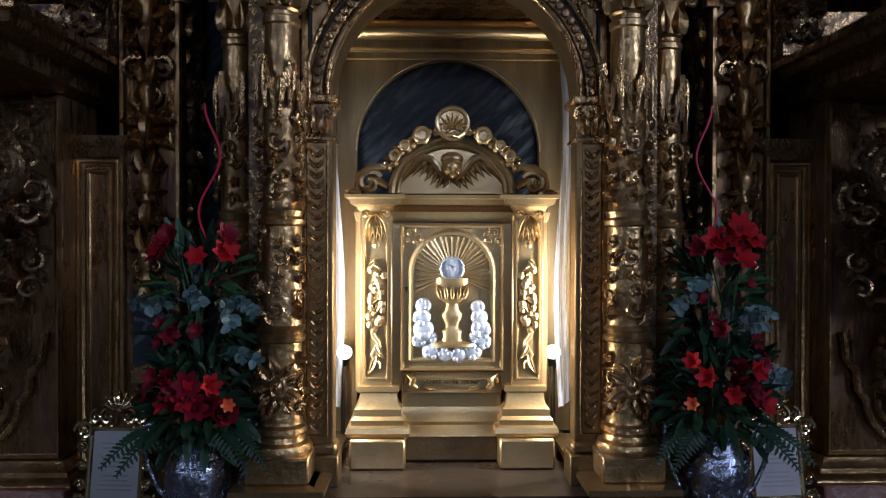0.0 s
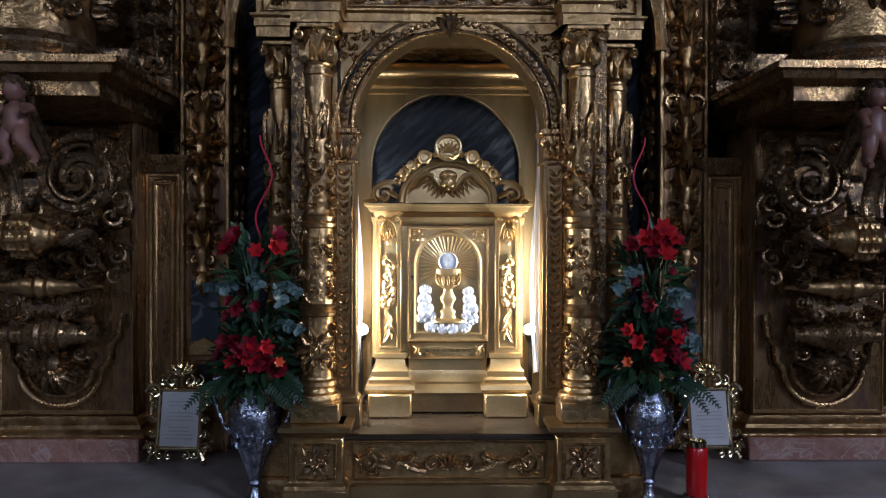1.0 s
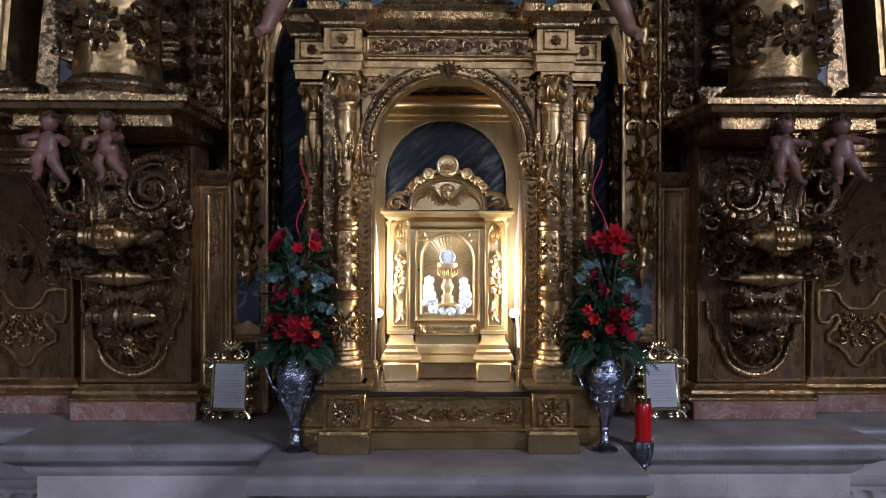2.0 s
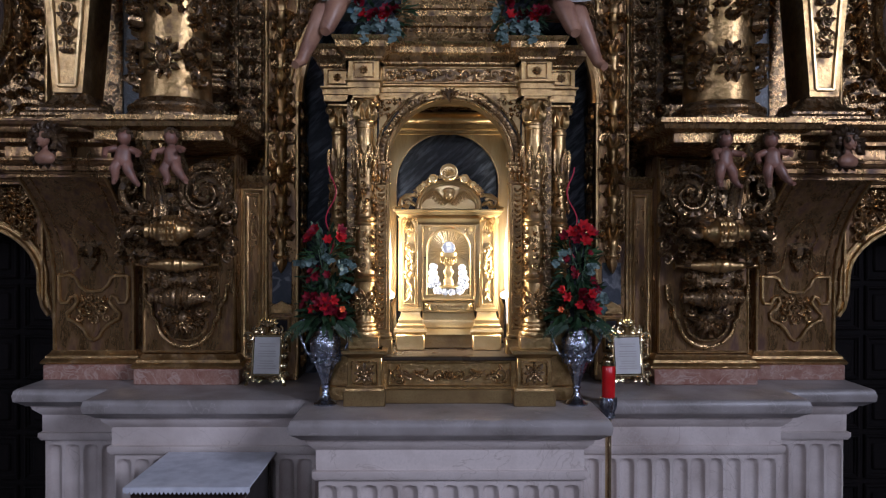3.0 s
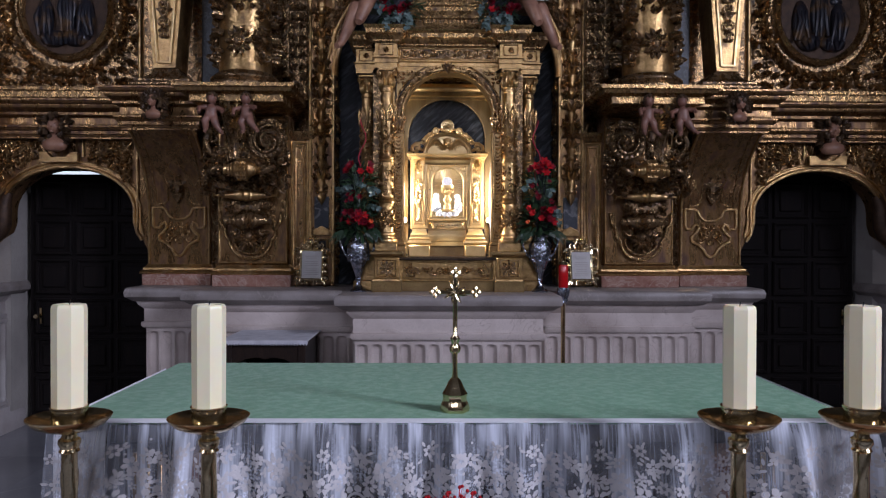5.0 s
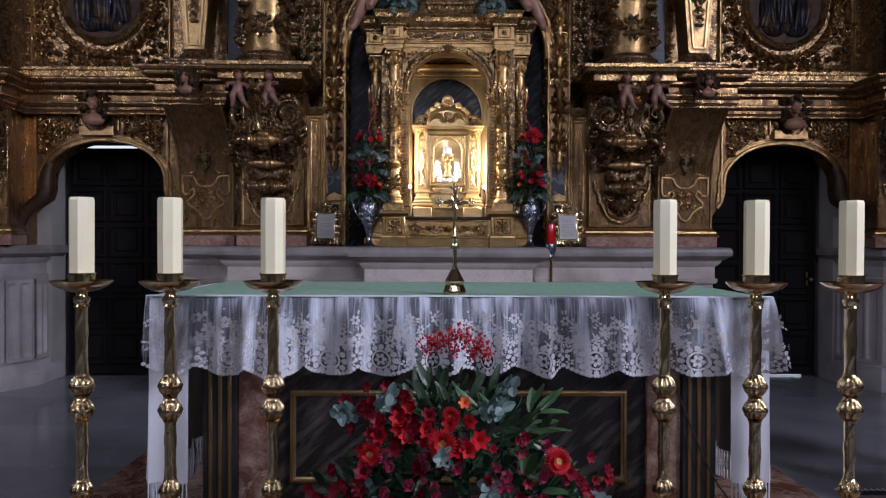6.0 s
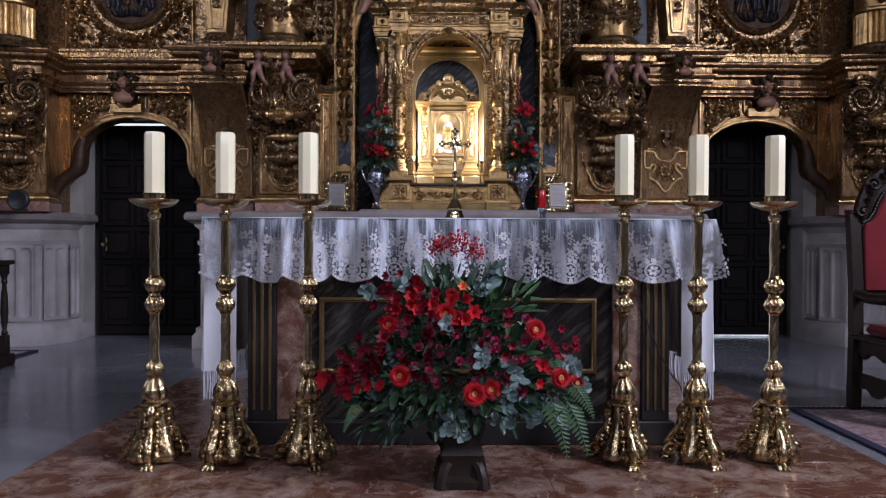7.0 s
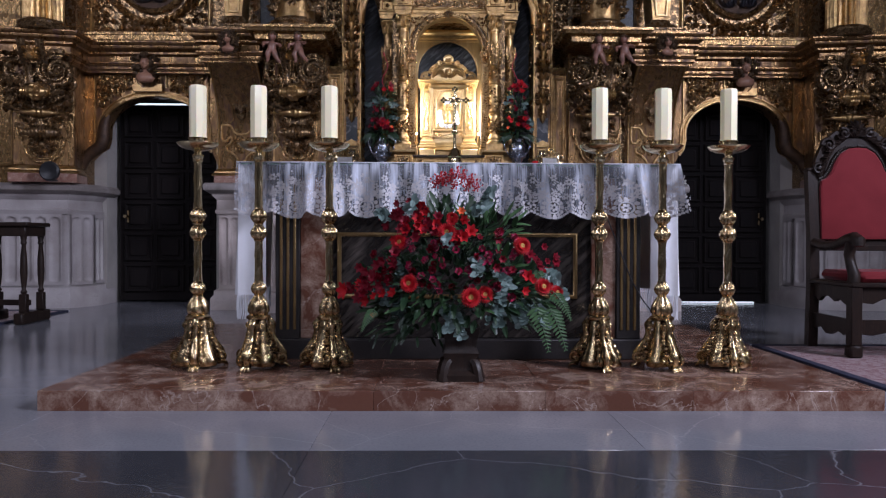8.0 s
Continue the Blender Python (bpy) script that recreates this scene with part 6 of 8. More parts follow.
for sx in (-1, 1):
    s.tube([(sx * 0.105, -0.01, 1.80), (sx * 0.118, -0.014, 1.812), (sx * 0.112, -0.018, 1.83), (sx * 0.13, -0.012, 1.836), (sx * 0.136, -0.01, 1.815)], [0.007, 0.01, 0.011, 0.009, 0.006], 7)
    s.leaf((sx * 0.085, 1.806), math.pi / 2 + sx * 1.9, 0.04, 0.016, 0.014, 0)
part("ribbon", s, GOLD_BRIGHT, tab)


def writing(text, size, m, mat, parent, name="lettering", depth=0.0015):
    cu = bpy.data.curves.new(name, "FONT")
    cu.body, cu.size, cu.align_x, cu.align_y, cu.extrude = text, size, "CENTER", "CENTER", depth
    cu.resolution_u = 3
    tmp = bpy.data.objects.new(name, cu)
    scene.collection.objects.link(tmp)
    me = bpy.data.meshes.new_from_object(tmp.evaluated_get(bpy.context.evaluated_depsgraph_get()))
    bpy.data.objects.remove(tmp)
    me.materials.clear()
    me.materials.append(mat)
    me.transform(m)
    ob = new(name, me)
    ob.parent = parent
    ob.matrix_parent_inverse = parent.matrix_basis.inverted()
    return ob


writing("VENITE AD ME OMNES", 0.0165, pose(0, 2.176, 1.818, 90), GOLD_WORN, tab)


# ---- the two lamps and the lace strips in the temple ----
def niche_lamp(side):
    t = thing("spot_lamp", (side * 0.352, 2.47, 1.577), "small black spot lamp, lit, beside the tabernacle", "lamp", "lamps in the temple")
    m = Matrix.Translation((side * 0.352, 2.47, 1.577))
    s = Shape(m)
    s.lathe([(0.035, 0), (0.035, 0.012), (0.03, 0.016)], 20)
    part("foot", s, BLACK, t)
    s = Shape(m)
    s.tube([(0, 0, 0.015), (0, 0.01, 0.14), (0, 0.012, 0.25)], 0.008, 8)
    part("stem", s, BLACK, t)
    head = m @ pose(0, 0.0, 0.27, 48, -side * 18, 0)
    s = Shape(head)
    s.lathe([(0.014, -0.05), (0.022, -0.04), (0.024, 0.0), (0.03, 0.03), (0.028, 0.031), (0.024, 0.026)], 20)
    part("head", s, BLACK, t)
    s = Shape(head)
    s.lathe([(0.0245, 0.026), (0.0245, 0.034), (0.012, 0.038)], 20)
    part("lamp_glass", s, glow("lamp_glass_" + ("a" if side > 0 else "b"), (1.0, 0.9, 0.74), 30), t, "glowing lamp glass")


for side in (1, -1):
    niche_lamp(side)


# Housings added for the assumed strip lights, hidden behind the arch pilasters
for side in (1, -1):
    t = thing("strip_lamp", (side * 0.415, 2.075, 1.8), "narrow black housing added behind the arch pilaster for an unseen strip light", "lamp", "strip lamps in the temple")
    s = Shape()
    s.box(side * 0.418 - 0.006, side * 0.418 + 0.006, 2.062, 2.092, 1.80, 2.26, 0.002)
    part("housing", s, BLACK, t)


def lace(name, strength, base=(0.80, 0.82, 0.88)):
    """Sheer gathered net, denser in its folds and where flowers are worked into it."""
    mat = bpy.data.materials.new(name)
    mat.use_nodes = True
    nt = mat.node_tree
    n, l = nt.nodes, nt.links
    b = n["Principled BSDF"]
    b.inputs["Base Color"].default_value = (*base, 1)
    b.inputs["Roughness"].default_value = 0.85
    geo = n.new("ShaderNodeNewGeometry")

    def noise_of(sx, sy, sz, scale, detail, lo, hi, out0, out1):
        mp = n.new("ShaderNodeMapping")
        mp.inputs["Scale"].default_value = (sx, sy, sz)
        l.new(geo.outputs["Position"], mp.inputs["Vector"])
        no = n.new("ShaderNodeTexNoise")
        no.inputs["Scale"].default_value, no.inputs["Detail"].default_value = scale, detail
        l.new(mp.outputs[0], no.inputs["Vector"])
        mr = n.new("ShaderNodeMapRange")
        mr.inputs[1].default_value, mr.inputs[2].default_value, mr.inputs[3].default_value, mr.inputs[4].default_value = lo, hi, out0, out1
        l.new(no.outputs[0], mr.inputs[0])
        return mr.outputs[0]

    def calc(op, a, b2):
        m = n.new("ShaderNodeMath")
        m.operation, m.use_clamp = op, True
        for k, v in enumerate((a, b2)):
            if isinstance(v, float):
                m.inputs[k].default_value = v
            else:
                l.new(v, m.inputs[k])
        return m.outputs[0]

    gather = calc("ADD", noise_of(1, 0.2, 0.10, 24, 3, 0.46, 0.62, strength * 0.4, strength * 1.9), noise_of(1, 0.1, 0.02, 150, 1, 0.45, 0.62, 0.0, strength * 0.5))
    sprigs = calc("MULTIPLY", noise_of(1, 0.2, 1, 9, 2, 0.46, 0.56, 0.0, 0.5), noise_of(1, 0.2, 1, 130, 2, 0.48, 0.58, 0.0, 0.6))
    sep = n.new("ShaderNodeSeparateXYZ")
    l.new(geo.outputs["Position"], sep.inputs[0])
    zr = n.new("ShaderNodeMapRange")
    zr.inputs[1].default_value, zr.inputs[2].default_value, zr.inputs[3].default_value, zr.inputs[4].default_value = 1.0, 1.13, 1.0, 0.0
    l.new(sep.outputs[2], zr.inputs[0])
    hem_band = n.new("ShaderNodeMapRange")
    hem_band.inputs[1].default_value, hem_band.inputs[2].default_value, hem_band.inputs[3].default_value, hem_band.inputs[4].default_value = 0.93, 0.99, 0.16, 0.0
    l.new(sep.outputs[2], hem_band.inputs[0])
    a = calc("ADD", gather, calc("MULTIPLY", sprigs, zr.outputs[0]))
    a = calc("SUBTRACT", a, hem_band.outputs[0])
    l.new(a, b.inputs["Alpha"])
    return mat


LACE = lace("white_lace", 0.31, (0.84, 0.89, 1.0))
CURTAIN_LACE = lace("net_curtain", 0.7)
for side in (1, -1):
    s = Shape()
    rows = []
    for i in range(15):
        z = 2.86 - 1.16 * i / 14
        rows.append([(side * (0.345 + 0.004 * math.sin(j * 1.4 + i * 0.3) + 0.012 * math.sin(i * 0.5) + j * 0.006), 2.36 + 0.012 * j + 0.006 * math.sin(j * 2.0), z) for j in range(12)])
    s.loft(rows, False, closed=False)
    tagged(obj("lace_curtain", s, CURTAIN_LACE), "narrow white net curtain hanging inside the temple", "curtain", "curtains in the temple")

# ---- flowers ----
LEAF_DARK = material("dark_green_leaf", (0.013, 0.034, 0.015), 0.4, 0, (0.025, 0.055, 0.02), 12, (0.4, 0.7), (0.02, 0.05, 0.02), 60, 0.1, 80)
LEAF_GREY = material("eucalyptus_leaf", (0.085, 0.135, 0.12), 0.5, 0, (0.19, 0.26, 0.245), 12, (0.4, 0.7), (0.07, 0.11, 0.10), 60, 0.05, 80)
LEAF_MID = material("fresh_green_leaf", (0.035, 0.085, 0.03), 0.45, 0, (0.05, 0.11, 0.04), 12, (0.4, 0.7), (0.05, 0.11, 0.04), 60, 0.1, 80)
PETAL_RED = material("scarlet_petal", (0.47, 0.007, 0.012), 0.65, 0, (0.28, 0.004, 0.009), 30, (0.4, 0.7), (0.38, 0.007, 0.012), 80, 0.05, 80)
PETAL_DARK = material("crimson_petal", (0.20, 0.003, 0.014), 0.6, 0, (0.09, 0.002, 0.008), 30, (0.4, 0.7), (0.18, 0.004, 0.016), 80, 0.05, 80)
PETAL_ORANGE = material("orange_petal", (0.75, 0.13, 0.03), 0.5, 0, (0.65, 0.09, 0.03), 30, (0.4, 0.7), None, 80, 0.05, 80)
PETAL_PINK = material("magenta_bud", (0.42, 0.008, 0.075), 0.5, 0, (0.30, 0.006, 0.04), 30, (0.4, 0.7), None, 80, 0.05, 80, sheen=0.2)
POLLEN = material("yellow_flower_heart", (0.55, 0.33, 0.08), 0.7, 0, (0.35, 0.12, 0.04), 90, (0.4, 0.6), None, 200, 0.5, 300)
TWIG_RED = material("red_curly_twig", (0.55, 0.015, 0.05), 0.4)
for soft in (PETAL_RED, PETAL_DARK, PETAL_PINK):
    soft.node_tree.nodes["Principled BSDF"].inputs["Specular IOR Level"].default_value = 0.25
STEM = material("green_stem", (0.08, 0.15, 0.05), 0.5)


def petal(sh, base, d, up, length, width, cup=0.3, n=4):
    """A petal or leaf: a narrow cupped blade from base along d."""
    base, d, up = Vector(base), Vector(d).normalized(), Vector(up)
    side = d.cross(up)
    if side.length < 0.05:
        side = d.cross(Vector((1, 0.3, 0.2)))
    side.normalize()
    nrm = side.cross(d)
    rows = []
    for i in range(n + 1):
        s = i / n
        w = width * 0.5 * math.sin(math.pi * (0.1 + 0.82 * s ** 0.85)) + 0.0006
        p = base + d * (length * s) + nrm * (cup * length * s * s)
        rows.append([(p - side * w + nrm * w * 0.35)[:], p[:], (p + side * w + nrm * w * 0.35)[:]])
    return sh.loft(rows, False, closed=False)


def flower_mesh(name, build, mat):
    s = build(Shape())
    me = bpy.data.meshes.new(name)
    me.from_pydata(s.v, [], s.f)
    me.materials.append(mat)
    me.polygons.foreach_set("use_smooth", [True] * len(me.polygons))
    return me


def gerbera(s):
    for ring, (c, l, cup) in enumerate(((26, 0.05, -0.1), (24, 0.042, 0.1), (18, 0.03, 0.3))):
        for k in range(c):
            a = 2 * math.pi * (k + 0.3 * ring) / c
            petal(s, (0.008 * math.cos(a), 0.008 * math.sin(a), 0.003 * ring), (math.cos(a), math.sin(a), 0.05 + 0.25 * ring), (0, 0, 1), l, 0.013, cup, 3)
    return s


def heart(s):
    s.lathe([(0.016, 0.004), (0.015, 0.012), (0.009, 0.014), (0.005, 0.010)], 12)
    return s


def rose(s):
    for ring, (c, r, cup) in enumerate(((3, 0.004, 0.1), (4, 0.009, 0.15), (5, 0.014, 0.2), (6, 0.018, 0.05))):
        for k in range(c):
            a = 2 * math.pi * (k + 0.4 * ring) / c
            petal(s, (r * math.cos(a), r * math.sin(a), -0.012), (0.25 * ring * math.cos(a), 0.25 * ring * math.sin(a), 1), (-math.cos(a), -math.sin(a), 0), 0.038 - 0.004 * ring, 0.03, -cup, 3)
    return s


def lily(s):
    for k in range(6):
        a = math.pi * k / 3
        petal(s, (0, 0, 0), (math.cos(a), math.sin(a), 1.7), (0, 0, 1), 0.046, 0.030, -0.28, 4)
    return s


def berries(s):
    rnd = random.Random(2)
    for k in range(26):
        v = Vector((rnd.gauss(0, 1), rnd.gauss(0, 1), rnd.gauss(0, 1))).normalized() * 0.05 * rnd.uniform(0.4, 1)
        s.ball(v.x, v.y, v.z, 0.006, 5)
        s.tube([(0, 0, -0.03), v[:]], 0.0012, 3)
    return s


FLOWERS = {"gerbera_flower": flower_mesh("gerbera_flower", gerbera, PETAL_RED), "rose_flower": flower_mesh("rose_flower", rose, PETAL_DARK),
           "lily_flower": flower_mesh("lily_flower", lily, PETAL_DARK), "red_lily_flower": flower_mesh("red_lily_flower", lily, PETAL_RED), "flower_heart": flower_mesh("flower_heart", heart, POLLEN),
           "orange_flower": flower_mesh("orange_flower", lily, PETAL_ORANGE), "berry_spray": flower_mesh("berry_spray", berries, PETAL_RED),
           "bud_flower": flower_mesh("bud_flower", rose, PETAL_PINK)}


def bloom(kind, place, facing, size, parent):
    ob = new(kind, FLOWERS[kind])
    q = Vector(facing).to_track_quat("Z", "Y").to_matrix().to_4x4()
    ob.parent = parent
    ob.matrix_parent_inverse = parent.matrix_basis.inverted()
    ob.matrix_basis = Matrix.Translation(place) @ q @ Matrix.Scale(size, 4)
    if kind == "gerbera_flower":
        h = new("flower_heart", FLOWERS["flower_heart"])
        h.parent = ob
        h.matrix_basis = Matrix()
    return ob


def foliage(sh, centre, radii, count, seed, length, width, cup=0.2, low=-0.5, spread=0.5):
    rnd = random.Random(seed)
    k = 0
    while k < count:
        v = Vector((rnd.gauss(0, 1), rnd.gauss(0, 1), rnd.gauss(0, 1))).normalized()
        if v.z < low or v.y > 0.55:
            continue
        k += 1
        q = rnd.uniform(0.55, 1.0)
        p = Vector(centre) + Vector((v.x * radii[0], v.y * radii[1], v.z * radii[2])) * q
        d = v + Vector((rnd.uniform(-1, 1), rnd.uniform(-1, 1), rnd.uniform(-1, 1))) * spread
        petal(sh, p, d, (rnd.uniform(-0.5, 0.5), -0.6, 1), length * rnd.uniform(0.6, 1.25), width * rnd.uniform(0.7, 1.2), rnd.uniform(-cup, cup))
    return sh


def fern(sh, base, d, length, seed):
    rnd = random.Random(seed)
    d = Vector(d).normalized()
    p = Vector(base)
    pts = []
    for i in range(14):
        pts.append(p.copy())
        d = (d + Vector((0, 0, -0.07))).normalized()
        p = p + d * length / 14
    sh.tube(pts, 0.002, 4)
    for i, q in enumerate(pts[2:]):
        l = length * 0.22 * (1 - i / 14)
        s = d.cross(Vector((0, -1, 0.2))).normalized()
        for sg in (-1, 1):
            petal(sh, q, s * sg + d * 0.6, (0, -1, 0.3), l, l * 0.32, 0.05, 2)
    return sh


def eucalyptus(sh, base, d, length, seed, size=0.035):
    rnd = random.Random(seed)
    d, p = Vector(d).normalized(), Vector(base)
    pts = []
    for i in range(9):
        pts.append(p.copy())
        d = (d + Vector((rnd.uniform(-0.2, 0.2), rnd.uniform(-0.2, 0.2), rnd.uniform(-0.3, 0.1)))).normalized()
        p = p + d * length / 9
    sh.tube(pts, 0.0025, 4)
    for i, q in enumerate(pts[2:]):
        s = d.cross(Vector((rnd.uniform(-1, 1), -1, rnd.uniform(-1, 1)))).normalized()
        for sg in (-1, 1):
            petal(sh, q, s * sg + d * 0.3, (rnd.uniform(-0.6, 0.6), -1, rnd.uniform(-0.2, 0.8)), size * rnd.uniform(0.7, 1.2), size * 0.8, 0.1, 4)
    return sh


# ---- platform, table and what stands round it ----
step = thing("altar_step", (-0.02, -1.0, 0), "low platform of polished brown-red marble slabs under the altar table", "platform")

table = thing("altar_table", (-0.02, -0.9, 0.088), "altar table of dark green and red marble with gold lines", "altar table")
tx = -0.018
s = Shape()
s.box(tx - 1.03, tx + 1.03, -1.345, -0.42, 0.088, 0.20, 0.006)
part("plinth", s, BLACKWOOD, table)
s = Shape()
s.box(tx - 1.0, tx + 1.0, -1.29, -0.46, 0.20, 1.09, 0.004)
part("core", s, BROWNSTREAK, table)
s = Shape()
s.box(tx - 1.17, tx + 1.17, -1.345, -0.32, 1.09, 1.15, 0.006)
part("tabletop", s, BLACKWOOD, table)
for side in (1, -1):
    F = Matrix.Translation((tx, 0, 0)) @ flip(side)
    s = Shape(F)
    s.box(0.872, 1.005, -1.325, -1.28, 0.20, 1.09, 0.004)
    part("black_pilaster", s, BLACKWOOD, table)
    for k in range(3):
        s = Shape(F)
        s.box(0.892 + 0.037 * k, 0.908 + 0.037 * k, -1.331, -1.32, 0.25, 1.06, 0.003)
        part("gold_bar", s, PLAIN_GILT, table)
    s = Shape(F)
    s.box(0.735, 0.872, -1.308, -1.28, 0.20, 1.09, 0.004)
    part("red_panel", s, STEPSTONE, table, "red marble panel")
s = Shape()
s.rod_frame(tx - 0.67, tx + 0.66, 0.42, 0.785, 0.022, -1.305, -1.288)
part("gold_frame", s, PLAIN_GILT, table)
s = Shape()
s.box(tx - 1.19, tx + 1.19, -1.362, -0.30, 1.151, 1.16, 0.004)
tagged(obj("green_altar_cloth", s, GREENCLOTH), "plain green cloth covering the altar table top", "tablecloth")


def hem(x):
    return 0.875 + 0.022 - 0.038 * abs(math.sin((x - tx) * math.pi / 0.2)) + 0.003 * math.sin(x * 9)


def fold(x, q):
    """How far the lace stands out at x, more towards the hem."""
    w = 0.040 * math.sin(x * 27 + 2.4 * math.sin(x * 4.3)) + 0.022 * math.sin(x * 49 + 1.3 + 1.5 * math.sin(x * 7)) + 0.012 * math.sin(x * 11)
    return w * (0.10 + 0.90 * q ** 0.8) - 0.035 * q


s = Shape()
cols = []
N = 420
for i in range(N + 1):
    x = tx - 1.205 + 2.41 * i / N
    cols.append([(x + 0.014 * q * math.sin(x * 27 + 1), -1.375 - 0.008 * min(1, q * 6) + fold(x, q), 1.163 - (1.163 - hem(x)) * q) for q in [j / 12 for j in range(13)]])
s.loft(cols, False, closed=False)
frontal = thing("lace_altar_frontal", (tx, -1.37, 1.16), "white lace altar cloth with scalloped edge and soft folds", "altar cloth")
part("lace_fall", s, LACE, frontal)


def on_lace(x, z, out=0.0015):
    """The point of the hanging lace at x and height z, a little in front of it."""
    q = min(1.0, (1.163 - z) / (1.163 - hem(x)))
    return (x + 0.014 * q * math.sin(x * 27 + 1), -1.375 - 0.008 * min(1, q * 6) + fold(x, q) - out, z)


def lace_blob(sh, x, z, r, long=1.0, ang=0.0, n=6):
    """A closely worked spot or leaf lying on the net."""
    ring = []
    for i in range(n):
        a = 2 * math.pi * i / n
        u, v = r * long * math.cos(a), r * math.sin(a)
        ring.append(on_lace(x + u * math.cos(ang) - v * math.sin(ang), z + u * math.sin(ang) + v * math.cos(ang)))
    return sh.add(ring, [tuple(range(n))])


def lace_ring(sh, x, z, r, width, n=14, a0=0.0, a1=2 * math.pi):
    """A worked band bent round a centre."""
    pts = []
    for i in range(n + 1):
        a = a0 + (a1 - a0) * i / n
        for q in (r - width / 2, r + width / 2):
            pts.append(on_lace(x + q * math.cos(a), z + q * math.sin(a)))
    return sh.add(pts, [(2 * i, 2 * i + 1, 2 * i + 3, 2 * i + 2) for i in range(n)])


def lace_flower(sh, x, z, r, petals=5, turn=0.0):
    for i in range(petals):
        a = turn + 2 * math.pi * i / petals
        lace_blob(sh, x + r * 0.62 * math.cos(a), z + r * 0.62 * math.sin(a), r * 0.30, 1.35, a)


THREAD = material("lace_thread", (0.56, 0.54, 0.55), 0.9, 0.0, (0.45, 0.435, 0.44), 20, (0.4, 0.7), None, 200, 0.1, 150)
rnd = random.Random(88)
s = Shape()
for k in range(12):
    # rosettes along the hem, a worked scallop under each
    x0 = tx - 1.1 + 0.2 * k
    zc = 0.922
    lace_flower(s, x0, zc, 0.024, 6, 0.3 * k)
    lace_ring(s, x0, zc, 0.033, 0.008)
    for j in range(12):
        a = 2 * math.pi * j / 12
        lace_blob(s, x0 + 0.050 * math.cos(a), zc + 0.047 * math.sin(a), 0.0115, 1.0, a)
    for j in range(16):
        x = x0 - 0.097 + 0.013 * j
        lace_blob(s, x, hem(x) + 0.009, 0.0075, 1.0)
    # smaller flowers between two rosettes
    lace_flower(s, x0 + 0.1, 0.945, 0.026, 5, k)
    for u, z, r in ((0.078, 0.915, 0.014), (0.122, 0.915, 0.014), (0.1, 0.985, 0.012), (0.06, 0.975, 0.012), (0.14, 0.975, 0.012)):
        lace_flower(s, x0 + u, z, r, 5, u * 40 + k)
for k in range(8):
    # swags of flowers and leaves, hung from one bunch to the next
    x0 = tx - 1.05 + 0.30 * k
    for j in range(15):
        u = -1 + 2 * j / 14
        x, z = x0 + 0.14 * u, 0.985 + 0.075 * u * u
        if j % 3 == 0:
            lace_flower(s, x, z + rnd.uniform(-0.008, 0.008), rnd.uniform(0.015, 0.021), 5, rnd.uniform(0, 6))
        else:
            for sg in (-1, 1):
                lace_blob(s, x, z + sg * 0.013, 0.0048, 2.3, 1.1 * u + sg * 0.8)
    for u, z, r in ((-0.09, 1.03, 0.026), (0.09, 1.03, 0.026), (0.0, 0.992, 0.027), (-0.05, 1.075, 0.02), (0.05, 1.075, 0.02), (0.15, 1.06, 0.022), (0.0, 1.04, 0.017), (-0.12, 0.985, 0.02), (0.12, 0.985, 0.02), (0.06, 1.0, 0.016), (-0.06, 1.0, 0.016)):
        lace_flower(s, x0 + u + rnd.uniform(-0.01, 0.01), z + rnd.uniform(-0.01, 0.01), r, 6, rnd.uniform(0, 6))
        for j in range(3):
            a = rnd.uniform(0, 6.3)
            lace_blob(s, x0 + u + 1.5 * r * math.cos(a), z + 1.5 * r * math.sin(a), 0.0045, 2.2, a)
    for j in range(10):
        lace_blob(s, x0 + rnd.uniform(-0.15, 0.15), rnd.uniform(0.96, 1.12), 0.0042)
part("lace_relief", s, THREAD, frontal, "worked flowers and scalloped edge")
s = Shape()
s.box(tx - 1.205, tx + 1.205, -1.379, -1.34, 1.161, 1.165)
part("lace_top_edge", s, WHITECLOTH, frontal)
for side in (1, -1):
    s = Shape(Matrix.Translation((tx, 0, 0)) @ flip(side))
    rows = []
    for j in range(14):
        z = 1.16 - 0.72 * j / 13
        q = j / 13
        rows.append([(1.05 + 0.15 * i / 6, -1.352 - 0.016 * q * math.sin(i * 1.1) - 0.01 * q, z) for i in range(7)] +
                    [(1.2 + 0.022 * math.sin(i * 0.9) * q + 0.015 * q, -1.34 + 0.9 * i / 24, z) for i in range(25)])
    s.loft(rows, False, closed=False)
    cl = thing("white_side_cloth", (tx + side * 1.2, -0.9, 1.1), "white linen cloth hanging down the table end, with fringe", "altar cloth", "linen falls at the table ends")
    part("linen", s, WHITECLOTH, cl)
    s = Shape(Matrix.Translation((tx, 0, 0)) @ flip(side))
    for i in range(74):
        y = -1.34 + 0.9 * (i - 14) / 59 if i > 13 else -1.365 - 0.014 * math.sin(i * 0.5)
        x = 1.215 + 0.02 * math.sin(i * 0.37) if i > 13 else 1.055 + 0.011 * i
        s.tube([(x, y, 0.445), (x + 0.004 * math.sin(i), y + 0.003, 0.38), (x, y, 0.31)], 0.003, 4)
    part("fringe", s, WHITECLOTH, cl)

# loose cable down the corner of the table
s = Shape()
s.tube([(0.80, -1.345, 0.86), (0.87, -1.348, 0.68), (0.93, -1.352, 0.53), (0.985, -1.355, 0.43), (1.03, -1.36, 0.37), (1.06, -1.37, 0.27), (1.08, -1.39, 0.16), (1.085, -1.42, 0.096), (1.10, -1.30, 0.093), (1.11, -1.0, 0.093)], 0.0035, 6)
